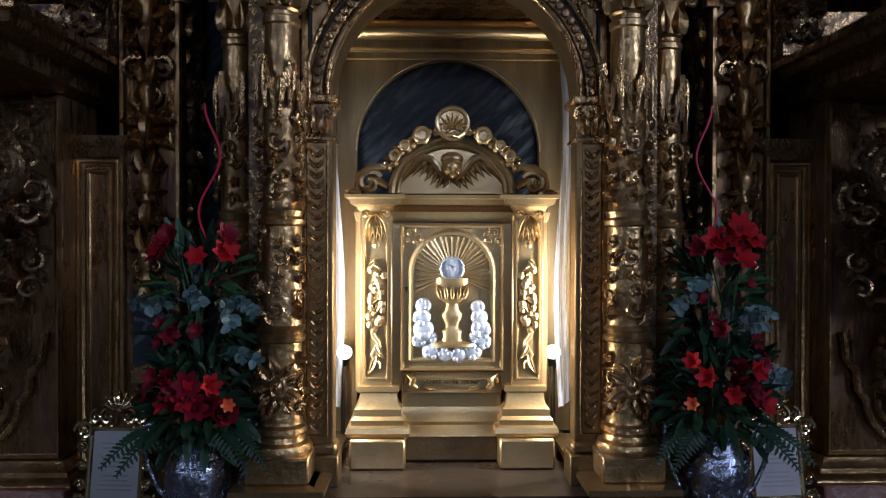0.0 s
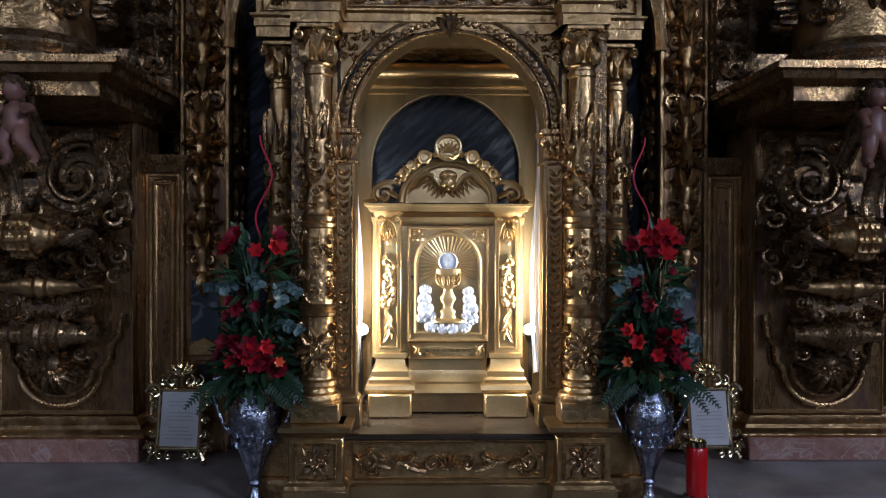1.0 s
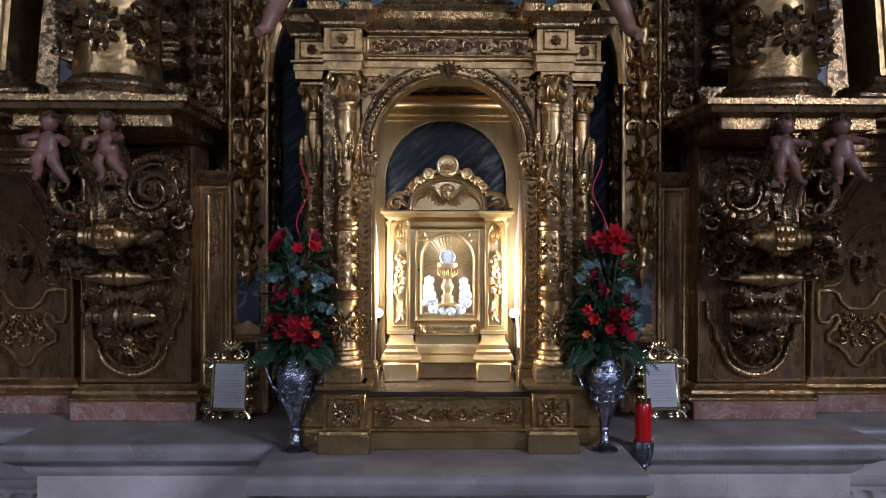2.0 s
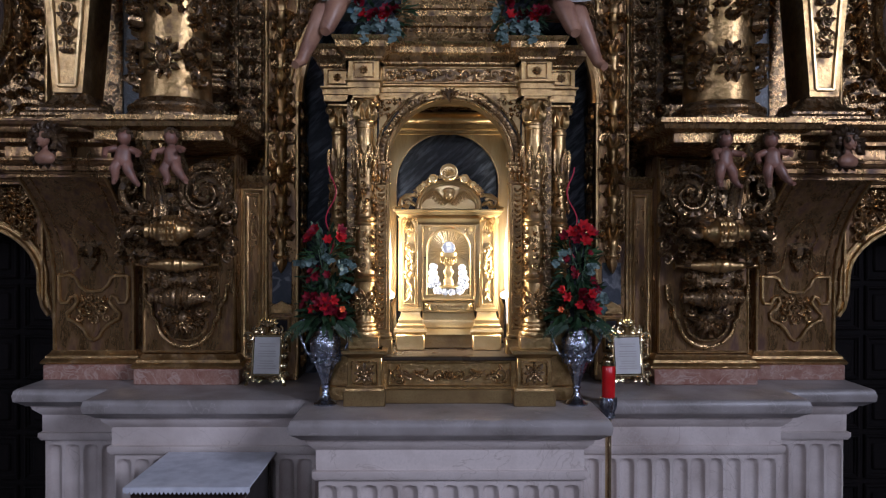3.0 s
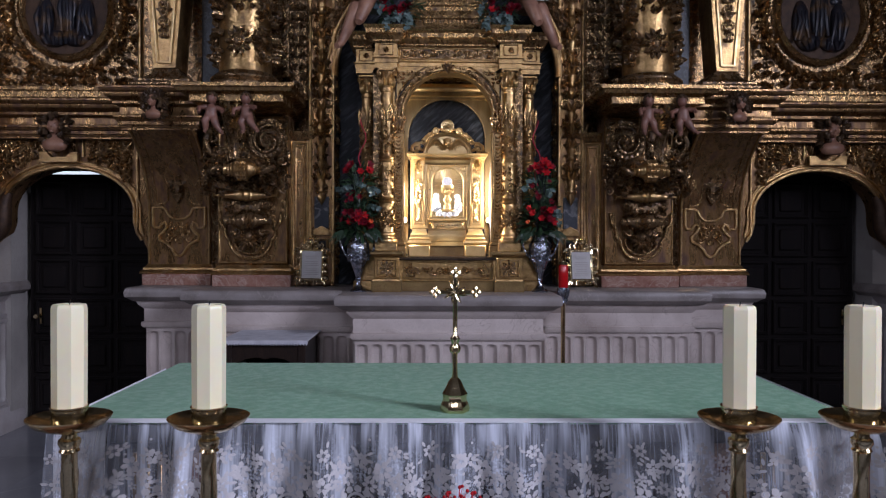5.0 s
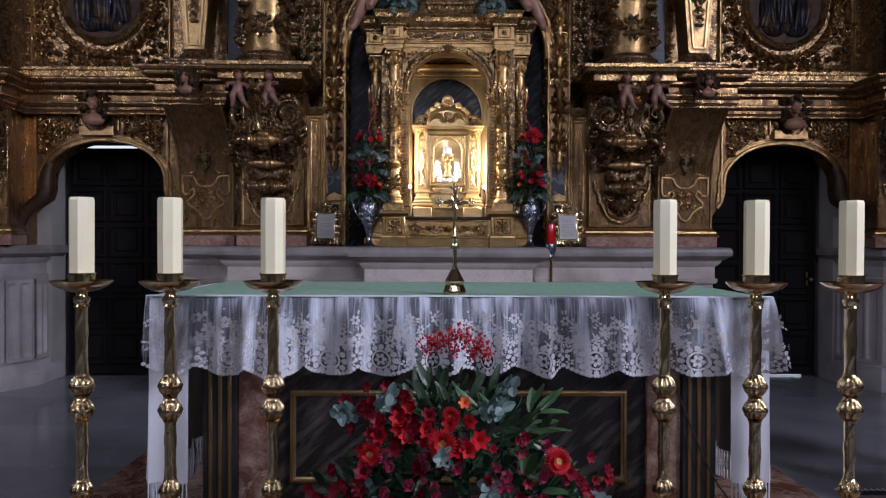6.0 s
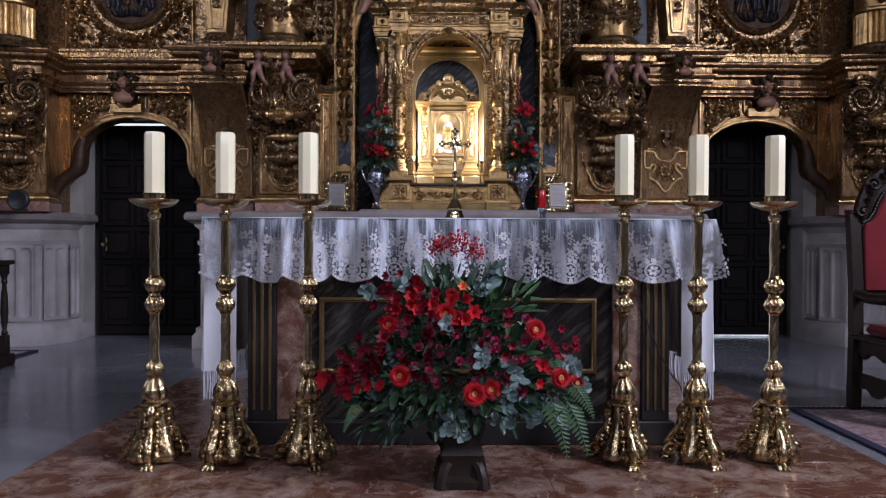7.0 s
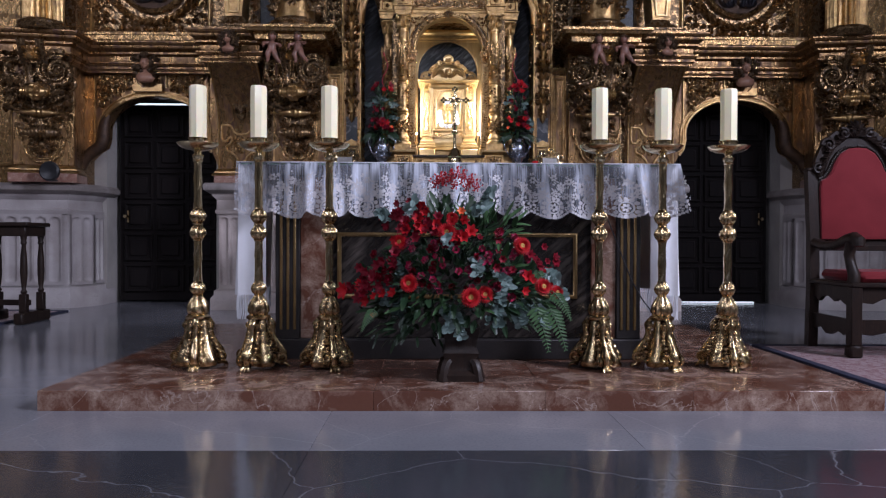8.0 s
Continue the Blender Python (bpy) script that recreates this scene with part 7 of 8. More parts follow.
tagged(obj("cable", s, BLACK), "thin black cable hanging over the front of the altar table", "cable")

# crucifix-stand on the table
cx = thing("altar_cross", (-0.04, -1.22, 1.16), "small gilt and silver standing cross on the altar table", "cross")
m0 = Matrix.Translation((-0.04, -1.22, 1.16)) @ Matrix.Scale(0.9, 4)
s = Shape(m0)
s.gadroon([(0.05, 0), (0.052, 0.012), (0.045, 0.03), (0.04, 0.045), (0.044, 0.06), (0.03, 0.085), (0.024, 0.10), (0.014, 0.115)], 6, 0.1)
part("foot", s, BRASS, cx)
s = Shape(m0)
s.lathe([(0.012, 0.11), (0.009, 0.14), (0.009, 0.20), (0.018, 0.205), (0.02, 0.22), (0.012, 0.235), (0.018, 0.25), (0.008, 0.265), (0.008, 0.33)], 14)
part("stem", s, BRASS, cx)
s = Shape(m0)
s.box(-0.008, 0.008, -0.005, 0.005, 0.32, 0.48, 0.002)
s.box(-0.07, 0.07, -0.005, 0.005, 0.405, 0.42, 0.002)
for x, z in ((0.07, 0.412), (-0.07, 0.412), (0, 0.48)):
    for dx, dz in ((0.012, 0), (-0.012, 0), (0, 0.012), (0, -0.012)):
        s.ball(x + dx, 0, z + dz, 0.009, 8)
for k in range(8):
    a = math.pi * k / 4
    s.leaf((0, 0.412), a + 0.39, 0.045, 0.014, 0.008, 0.3)
part("cross", s, BRASS, cx)


# ---- candlesticks ----
def candlestick():
    t = thing("candlestick", (0, 0, 0), "tall brass candlestick with claw feet and an eight-sided ivory candle", "candlestick", "candlesticks before the altar")
    WIDE = Matrix.Diagonal((1.16, 1.16, 1, 1))
    s = Shape(WIDE)
    rings = []
    for z, r in ((0.016, 0.092), (0.03, 0.098), (0.05, 0.096), (0.08, 0.084), (0.115, 0.070), (0.15, 0.060), (0.19, 0.052), (0.22, 0.050), (0.25, 0.044)):
        rings.append([(r * (0.80 - 0.20 * math.cos(3 * b - math.pi / 2)) * math.cos(b), r * (0.80 - 0.20 * math.cos(3 * b - math.pi / 2)) * math.sin(b), z) for b in [2 * math.pi * i / 36 for i in range(36)]])
    s.loft(rings)
    part("foot_body", s, BRASS_CAST, t)
    ridge = [(0, -0.046, 0.252), (0, -0.060, 0.225), (0, -0.058, 0.185), (0, -0.066, 0.15), (0, -0.086, 0.11), (0, -0.104, 0.078), (0, -0.108, 0.05), (0, -0.100, 0.03), (0, -0.108, 0.014)]
    for k in range(3):
        m = WIDE @ pose(0, 0, 0, 0, 0, 120 * k)
        s = Shape(m)
        s.tube(ridge, [0.013, 0.017, 0.012, 0.013, 0.017, 0.02, 0.017, 0.015, 0.016], 10)
        for sx in (-1, 1):
            for i, (x, y, z) in enumerate(ridge[1:7]):
                s.ball(sx * (0.019 + 0.002 * i), y + 0.012, z, 0.0105, 8)
                s.ball(sx * (0.017 + 0.002 * i), y + 0.010, z - 0.017, 0.0085, 8)
            s.scroll(0.0, 0.055, 0.030, 1.5, 0.5, sx, 0.009, 0.004, pose(sx * 0.028, -0.096, 0, 0, 0, 90))
            s.scroll(0.0, 0.215, 0.017, 1.5, 0.5, sx, 0.005, 0.004, pose(sx * 0.02, -0.05, 0, 0, 0, 90))
        for j in (-1, 0, 1):
            s.tube([(j * 0.010, -0.104, 0.022), (j * 0.015, -0.122, 0.016), (j * 0.017, -0.131, 0.003)], [0.010, 0.009, 0.005], 8)
        part("leg", s, BRASS_CAST, t)
        s = Shape(m @ pose(0, 0, 0, 0, 0, 60) @ pose(0, -0.066, 0, -17, 0, 0))
        s.lathe([(0.022, 0), (0.026, 0.006), (0.021, 0.011), (0.012, 0.012), (0.002, 0.016)], 16, pose(0, 0.0, 0.095, 90) @ Matrix.Diagonal((1, 1.3, 1, 1)))
        for j in range(9):
            q = 2 * math.pi * j / 9
            s.leaf((0.024 * math.cos(q), 0.095 + 0.032 * math.sin(q)), q, 0.040, 0.028, 0.026, 0.5 if j % 2 else -0.5)
        for sx in (-1, 1):
            s.scroll(sx * 0.034, 0.045, 0.02, 1.4, 1.5, sx, 0.006, 0.014)
            s.scroll(sx * 0.02, 0.165, 0.014, 1.4, 1.5, -sx, 0.0045, 0.012)
            s.leaf((sx * 0.01, 0.15), math.pi / 2 - sx * 0.4, 0.06, 0.02, 0.014, sx * 0.5)
        part("foot_relief", s, BRASS_CAST, t)
    s = Shape()
    s.lathe([(0.045, 0.243), (0.06, 0.253), (0.062, 0.263), (0.05, 0.273)], 24)
    part("collar", s, BRASS_CAST, t)
    s = Shape()
    s.gadroon([(0.045, 0.272), (0.056, 0.292), (0.052, 0.322), (0.036, 0.352), (0.024, 0.368)], 12, 0.12)
    part("dome", s, BRASS_CAST, t)

    def knop(z, h, r):
        s = Shape()
        s.lathe([(0.022, z - h * 0.5), (0.026, z - h * 0.42)], 20)
        s.gadroon([(0.02, z - h * 0.44), (r * 0.70, z - h * 0.34), (r * 0.93, z - h * 0.2), (r, z - h * 0.06), (r * 1.02, z), (r, z + h * 0.06), (r * 0.92, z + h * 0.2), (r * 0.68, z + h * 0.34), (0.02, z + h * 0.44)], 14, 0.16)
        s.lathe([(0.026, z + h * 0.42), (0.022, z + h * 0.5)], 20)
        s.lathe([(r * 1.02, z - 0.006), (r * 1.06, z), (r * 1.02, z + 0.006)], 24, caps=False)
        part("knop", s, BRASS_CAST, t)
    knop(0.406, 0.08, 0.038)
    knop(0.69, 0.085, 0.041)
    knop(0.775, 0.085, 0.041)
    for z0, z1 in ((0.44, 0.652), (0.815, 1.055)):
        s = Shape()
        rings = []
        for i in range(22):
            z = z0 + (z1 - z0) * i / 21
            rings.append([((0.0195 + 0.002 * (math.cos(2 * b - 3.5 * i / 21 * math.pi) > 0.75)) * math.cos(b), (0.0195 + 0.002 * (math.cos(2 * b - 3.5 * i / 21 * math.pi) > 0.75)) * math.sin(b), z) for b in [2 * math.pi * j / 24 for j in range(24)]])
        s.loft(rings)
        part("shaft", s, BRASS, t)
    s = Shape()
    s.lathe([(0.02, 1.05), (0.026, 1.055), (0.022, 1.062), (0.028, 1.075), (0.027, 1.085), (0.02, 1.09), (0.018, 1.10), (0.03, 1.108)], 20)
    part("neck", s, BRASS, t)
    s = Shape()
    s.lathe([(0.03, 1.105), (0.06, 1.112), (0.088, 1.125), (0.102, 1.14), (0.104, 1.145), (0.099, 1.145), (0.085, 1.134), (0.04, 1.128)], 32)
    part("drip_pan", s, BRASS, t)
    s = Shape()
    s.lathe([(0.042, 1.128), (0.045, 1.135), (0.0435, 1.145), (0.044, 1.165), (0.047, 1.168), (0.047, 1.172), (0.04, 1.172)], 28)
    part("socket", s, BRASS, t)
    s = Shape()
    s.lathe([(0.0425, 1.165), (0.0432, 1.30), (0.0432, 1.424), (0.0415, 1.432), (0.038, 1.436), (0.03, 1.434), (0.012, 1.428)], 8)
    part("candle", s, WAX, t, "thick eight-sided ivory wax candle", 30)
    s = Shape()
    s.tube([(0, 0, 1.425), (0.001, 0, 1.436), (0.003, 0, 1.445)], 0.0015, 5)
    part("wick", s, BLACK, t)
    return t


first = candlestick()
XS = [(-1.36, -1.6, 8), (-1.051, -1.6, -14), (-0.691, -1.6, 20), (0.694, -1.6, 5), (1.02, -1.6, 15), (1.36, -1.6, -6)]
first.matrix_basis = pose(XS[0][0], XS[0][1], 0.088, 0, 0, XS[0][2])
for x, y, a in XS[1:]:
    copy_thing(first, pose(x, y, 0.088, 0, 0, a))

# ---- the flower arrangement ----
fa = thing("flower_arrangement", (-0.03, -1.9, 0.088), "large red and green flower arrangement in a dark wooden stand", "flowers")
M = Matrix.Translation((-0.03, -1.88, 0.088))
s = Shape(M)
s.lathe([(0.14, 0.0), (0.145, 0.03), (0.11, 0.05), (0.10, 0.09), (0.12, 0.13), (0.10, 0.16), (0.11, 0.2), (0.13, 0.25)], 4, pose(0, 0, 0, 0, 0, 45))
for k in range(4):
    s.tube([(0, -0.07, 0.10), (0, -0.10, 0.075), (0, -0.112, 0.04), (0, -0.118, 0.0)], [0.022, 0.026, 0.026, 0.03], 8, pose(0, 0, 0, 0, 0, 45 + 90 * k))
part("stand", s, DARKWOOD, fa, "dark carved wooden stand")
C, TOP = (-0.05, -1.84, 0.50), (-0.07, -1.82, 0.70)
s = Shape()
foliage(s, C, (0.47, 0.22, 0.21), 480, 1, 0.075, 0.028, 0.3, -0.75)
foliage(s, TOP, (0.27, 0.18, 0.23), 260, 11, 0.075, 0.026, 0.3, -0.6)
foliage(s, (-0.25, -1.86, 0.38), (0.24, 0.14, 0.15), 120, 12, 0.07, 0.016, 0.3, -0.9)
part("dark_foliage", s, LEAF_DARK, fa)["kind"] = "stuff"
s = Shape()
foliage(s, C, (0.47, 0.23, 0.22), 90, 2, 0.085, 0.024, 0.3, -0.6)
foliage(s, (0.10, -1.86, 0.76), (0.17, 0.14, 0.12), 60, 13, 0.09, 0.022, 0.3, -0.5)
for x, z, dx, l, k in ((0.30, 0.47, 0.35, 0.26, 1), (0.36, 0.46, 0.5, 0.25, 2), (0.38, 0.52, 0.9, 0.18, 3), (0.30, 0.62, 0.9, 0.14, 6), (-0.42, 0.44, -0.8, 0.14, 7)):
    fern(s, (x, -2.0, z), (dx, -0.25, -0.75), l, k)
part("green_foliage", s, LEAF_MID, fa)["kind"] = "stuff"
s = Shape()
rnd = random.Random(31)
for x, z, dx, dz, l in ((-0.37, 0.83, 0.1, 0.5, 0.12), (-0.29, 0.86, 0.3, 0.6, 0.12), (-0.36, 0.66, 0.7, -0.4, 0.16), (-0.31, 0.52, -0.2, -0.9, 0.14), (-0.34, 0.57, -0.3, -0.8, 0.14), (0.10, 0.61, 0.5, -0.3, 0.16),
                        (0.13, 0.58, 0.2, -0.8, 0.14), (0.05, 0.90, 0.2, 0.5, 0.14), (0.0, 0.86, 0.5, 0.5, 0.12), (-0.10, 0.47, 0.2, -0.9, 0.17), (-0.06, 0.44, 0.4, -0.9, 0.16), (0.14, 0.47, 0.1, -0.9, 0.14),
                        (0.20, 0.48, 0.3, -0.9, 0.15), (0.25, 0.49, 0.2, -0.9, 0.15), (0.28, 0.60, 0.9, 0.1, 0.17), (0.30, 0.46, 0.6, -0.6, 0.15), (-0.08, 0.70, -0.3, 0.6, 0.12), (0.03, 0.69, 0.3, -0.7, 0.12), (0.38, 0.55, 0.8, -0.3, 0.12)):
    eucalyptus(s, (x, -2.03 + 0.25 * abs(x), z), (dx, -0.35, dz), l, 40 + int(100 * z), 0.036)
foliage(s, C, (0.46, 0.25, 0.24), 60, 5, 0.045, 0.026, 0.2, -0.6)
part("eucalyptus", s, LEAF_GREY, fa)["kind"] = "stuff"
for x, z, y, r in ((-0.10, 0.78, -2.05, 0.78), (-0.27, 0.55, -2.07, 0.74), (0.245, 0.72, -2.02, 0.74), (0.007, 0.49, -2.11, 0.80), (0.072, 0.502, -2.08, 0.70), (0.343, 0.535, -2.02, 0.74), (0.415, 0.505, -1.97, 0.6), (-0.315, 0.735, -2.0, 0.68), (-0.075, 0.845, -1.99, 0.55)):
    bloom("gerbera_flower", (x, y, z), (x * 0.9, -1, 0.2), r, fa)
rnd = random.Random(12)


def bunch(kinds, x0, z0, rx, rz, count, lo, hi):
    """Scatters blooms over an oval patch of the arrangement's front."""
    for k in range(count):
        a, q = rnd.uniform(0, 2 * math.pi), math.sqrt(rnd.uniform(0.02, 1))
        x, z = x0 + rx * q * math.cos(a), z0 + rz * q * math.sin(a)
        y = -1.82 - 0.23 * math.sqrt(max(0.04, 1 - ((x + 0.05) / 0.54) ** 2 - ((z - 0.55) / 0.45) ** 2))
        bloom(kinds[k % len(kinds)], (x, y, z), (x * 1.4 + rnd.uniform(-0.4, 0.4), -1, rnd.uniform(-0.2, 0.6)), rnd.uniform(lo, hi), fa)


bunch(("lily_flower", "lily_flower", "lily_flower", "red_lily_flower"), -0.26, 0.83, 0.14, 0.10, 40, 0.5, 0.85)
bunch(("lily_flower", "bud_flower", "rose_flower"), -0.16, 0.75, 0.14, 0.08, 14, 0.5, 0.8)
bunch(("red_lily_flower",), -0.04, 0.80, 0.07, 0.06, 5, 0.7, 0.95)
bunch(("lily_flower", "rose_flower"), -0.40, 0.64, 0.10, 0.10, 16, 0.6, 0.9)
bunch(("lily_flower", "red_lily_flower", "lily_flower"), -0.44, 0.51, 0.11, 0.06, 18, 0.6, 0.95)
bunch(("bud_flower", "bud_flower", "rose_flower"), -0.08, 0.62, 0.20, 0.13, 34, 0.4, 0.62)
bunch(("bud_flower", "lily_flower"), 0.16, 0.70, 0.14, 0.10, 14, 0.45, 0.7)
bunch(("lily_flower", "red_lily_flower", "bud_flower"), 0.24, 0.56, 0.16, 0.08, 18, 0.5, 0.85)
bunch(("lily_flower",), 0.34, 0.66, 0.08, 0.07, 9, 0.5, 0.8)
bloom("red_lily_flower", (-0.555, -1.92, 0.505), (-0.8, -0.7, 0.1), 1.3, fa)
bloom("orange_flower", (-0.44, -1.98, 0.385), (0, -0.4, 1), 0.6, fa)
bloom("orange_flower", (-0.03, -1.94, 0.875), (0, -1, 0.4), 0.6, fa)
for x, z in ((-0.15, 0.99), (-0.11, 1.0), (-0.08, 1.02), (-0.05, 1.035), (-0.02, 1.02), (0.02, 1.0), (0.045, 0.975), (-0.06, 0.985), (-0.13, 1.01), (0.0, 0.975)):
    bloom("berry_spray", (x, -1.78, z + 0.04), (0, 0, 1), 0.72, fa)


# ---- vases with flowers on the altar slab ----
def vase(x, seed, side):
    t = thing("flower_vase", (x, 1.71, 1.325), "embossed silver two-handled vase with tall red flowers and foliage", "vase", "silver flower vases")
    m = Matrix.Translation((x, 1.71, 1.325))
    s = Shape(m)
    s.lathe([(0.055, 0), (0.057, 0.008), (0.045, 0.018), (0.03, 0.03), (0.018, 0.05), (0.015, 0.075), (0.022, 0.085), (0.018, 0.095)], 28)
    part("foot", s, SILVER, t)
    s = Shape(m)
    s.gadroon([(0.016, 0.09), (0.024, 0.12), (0.042, 0.17), (0.062, 0.22)], 14, 0.07)
    s.lathe([(0.062, 0.22), (0.072, 0.26), (0.076, 0.29), (0.072, 0.32), (0.06, 0.345), (0.05, 0.36), (0.05, 0.375), (0.058, 0.385), (0.056, 0.388), (0.046, 0.378)], 32)
    part("body", s, SILVER, t)
    s = Shape(m)
    for k in range(7):
        mm = pose(0, 0, 0, 0, 0, k * 360 / 7) @ Matrix.Translation((0, -0.067, 0))
        carving(s, -0.03, 0.03, 0.21, 0.33, 0.005, 200 + k, mm, 0.03)
    part("embossing", s, SILVER, t)
    for sx in (-1, 1):
        s = Shape(m)
        s.tube([(sx * 0.072, 0, 0.24), (sx * 0.09, 0, 0.255), (sx * 0.115, 0, 0.31), (sx * 0.13, 0, 0.37), (sx * 0.125, 0, 0.41), (sx * 0.105, 0, 0.415), (sx * 0.095, 0, 0.395)], [0.008, 0.006, 0.006, 0.006, 0.007, 0.008, 0.01], 8)
        s.leaf((sx * 0.12, 0.36), math.pi / 2, 0.04, 0.015, 0.008, sx * 0.5)
        part("handle", s, SILVER, t)
    X = x - side * 0.0
    rnd = random.Random(seed)
    s = Shape()
    foliage(s, (X, 1.72, 1.80), (0.115, 0.10, 0.14), 140, seed, 0.068, 0.022, 0.3, -0.9)
    foliage(s, (X, 1.73, 2.0), (0.085, 0.08, 0.22), 90, seed + 1, 0.07, 0.018, 0.3, -0.9)
    for k in (0, 2, 6, 8):
        a = radians(180 + 180 * k / 8)
        fern(s, (X + 0.07 * math.cos(a), 1.66, 1.74), (math.cos(a), -0.5, 0.15 * math.sin(a) - 0.1), 0.16, seed + k)
    part("foliage", s, LEAF_DARK, t)["kind"] = "stuff"
    s = Shape()
    for k in range(7):
        s.tube([(X, 1.74, 1.68), (X + rnd.uniform(-0.04, 0.04), 1.72, 1.95), (X + rnd.uniform(-0.07, 0.07), 1.70, 2.15 + rnd.uniform(0, 0.07))], 0.003, 5)
    foliage(s, (X, 1.70, 2.08), (0.09, 0.08, 0.10), 26, seed + 3, 0.07, 0.02, 0.2)
    part("flower_stem", s, LEAF_MID, t)["kind"] = "stuff"
    s = Shape()
    for k in range(8):
        z = rnd.uniform(1.80, 2.08)
        a = rnd.uniform(0, 6.28)
        eucalyptus(s, (X + 0.05 * math.cos(a), 1.70 + 0.04 * math.sin(a), z), (math.cos(a), math.sin(a) - 0.5, 0.3), 0.12, seed + 60 + k, 0.023)
    part("eucalyptus", s, LEAF_GREY, t)["kind"] = "stuff"
    for k in range(15):
        a = rnd.uniform(math.pi, 2 * math.pi)
        bloom(("lily_flower", "rose_flower", "red_lily_flower")[k % 3], (X + 0.11 * math.cos(a) * rnd.uniform(0.3, 1), 1.70 + 0.09 * math.sin(a), rnd.uniform(1.77, 1.90)), (math.cos(a), math.sin(a) - 0.4, 0.4), rnd.uniform(0.7, 1.0), t)
    for k in range(9):
        a = rnd.uniform(math.pi, 2 * math.pi)
        bloom(("red_lily_flower", "lily_flower")[k % 2], (X + 0.075 * math.cos(a), 1.69 + 0.05 * math.sin(a), rnd.uniform(2.12, 2.21)), (math.cos(a), math.sin(a) - 0.4, 0.6), rnd.uniform(0.75, 1.0), t)
    bloom("orange_flower", (X - side * 0.09, 1.63, 1.80), (-side * 0.4, -1, 0.2), 0.5, t)
    for k in range(6):
        bloom("lily_flower", (X + rnd.uniform(-0.08, 0.08), 1.66, rnd.uniform(1.92, 2.08)), (rnd.uniform(-1, 1), -1, 0.3), rnd.uniform(0.5, 0.75), t)
    s = Shape()
    for px, sway, h in ((-side * 0.035, -side * 0.022, 2.50),):
        s.tube([(X + px * (0.3 + 0.7 * i / 20) + sway * math.sin(i * 0.55), 1.72, 2.05 + (h - 2.05) * i / 20) for i in range(21)], 0.003, 6)
    part("curly_twig", s, TWIG_RED, t, "bright red curly twig")
    t.matrix_basis = Matrix.Translation((side * 0.03, 0.18, 0)) @ t.matrix_basis @ Matrix.Scale(1.07, 4)


vase(-0.625, 300, -1)
vase(0.645, 400, 1)


# ---- framed cards on the slab ----
def altar_card(x, turn):
    t = thing("altar_card", (x, 2.42, 1.325), "white printed card in a gilt openwork frame with scrolled feet", "card frame", "framed altar cards")
    m = pose(x, 2.40, 1.325, 0, 0, turn) @ pose(0, 0, 0, -9, 0, 0) @ Matrix.Scale(1.17, 4)
    s = Shape(m)
    s.rod_frame(-0.082, 0.082, 0.045, 0.262, 0.016, -0.012, 0.004)
    part("inner_frame", s, BRASS, t)
    s = Shape(m)
    for sx in (-1, 1):
        mm = Matrix.Diagonal((sx, 1, 1, 1))
        for z, r in ((0.05, 0.026), (0.10, 0.018), (0.15, 0.016), (0.20, 0.018), (0.245, 0.03)):
            s.scroll(0.092, z, r, 1.3, 0, 1, r * 0.26, 0.012, mm)
            s.leaf((0.085, z), 0.4, r * 1.6, r, 0.012, 0.9, mm)
        for xx, z, r in ((0.03, 0.03, 0.016), (0.06, 0.032, 0.016), (0.03, 0.285, 0.022), (0.062, 0.285, 0.02), (0.018, 0.32, 0.018)):
            s.scroll(xx, z, r, 1.3, 1.5, -1, r * 0.26, 0.012, mm)
        s.tube([(sx * 0.085, -0.008, 0.04), (sx * 0.098, -0.012, 0.02), (sx * 0.092, -0.014, 0.008), (sx * 0.105, -0.02, 0.004)], 0.008, 6)
    for k in range(7):
        s.leaf((0, 0.30), math.pi * (0.12 + 0.76 * k / 6), 0.06, 0.022, 0.014, 0.1)
    part("openwork", s, BRASS, t, "pierced gilt scrollwork")
    s = Shape(m)
    s.box(-0.07, 0.07, -0.004, 0.0, 0.057, 0.25)
    part("card", s, PAPER, t)
    s = Shape(m)
    rnd = random.Random(2)
    for k in range(11):
        if k in (4, 8):
            continue
        w = rnd.uniform(0.035, 0.05)
        s.box(-w, w, -0.0052, -0.0045, 0.085 + 0.0125 * k, 0.0895 + 0.0125 * k)
    part("print", s, INK, t)
    s = Shape(m)
    s.tube([(0, 0.0, 0.2), (0, 0.05, 0.1), (0, 0.09, 0.0)], 0.005, 6)
    part("prop", s, BRASS, t)


altar_card(-1.085, -4)
altar_card(1.09, 5)

# ---- red lamp candle on its stand ----
rc = thing("sanctuary_candle", (0.855, 1.93, 0), "red votive candle with a gold lid on a brass stand", "candle")
m = Matrix.Translation((0.855, 1.93, 0)) @ Matrix.Diagonal((1.06, 1.06, 1.03, 1))
s = Shape(m)
s.lathe([(0.13, 0), (0.13, 0.02), (0.08, 0.04), (0.03, 0.07), (0.016, 0.1), (0.016, 1.2), (0.02, 1.21)], 24)
part("pole", s, BRASS, rc)
s = Shape(m)
s.gadroon([(0.02, 1.20), (0.035, 1.215), (0.03, 1.235), (0.042, 1.26), (0.046, 1.30), (0.043, 1.315), (0.02, 1.316)], 10, 0.1)
part("cup", s, SILVER, rc, "embossed silver cup")
s = Shape(m)
s.lathe([(0.032, 1.316), (0.034, 1.32), (0.034, 1.47), (0.03, 1.478)], 24)
redglass = material("red_candle_glass", (0.55, 0.008, 0.01), 0.2, 0, (0.5, 0.006, 0.008), 10, (0.4, 0.7), None, 60, 0, 10, coat=0.6)
part("glass", s, redglass, rc)
s = Shape(m)
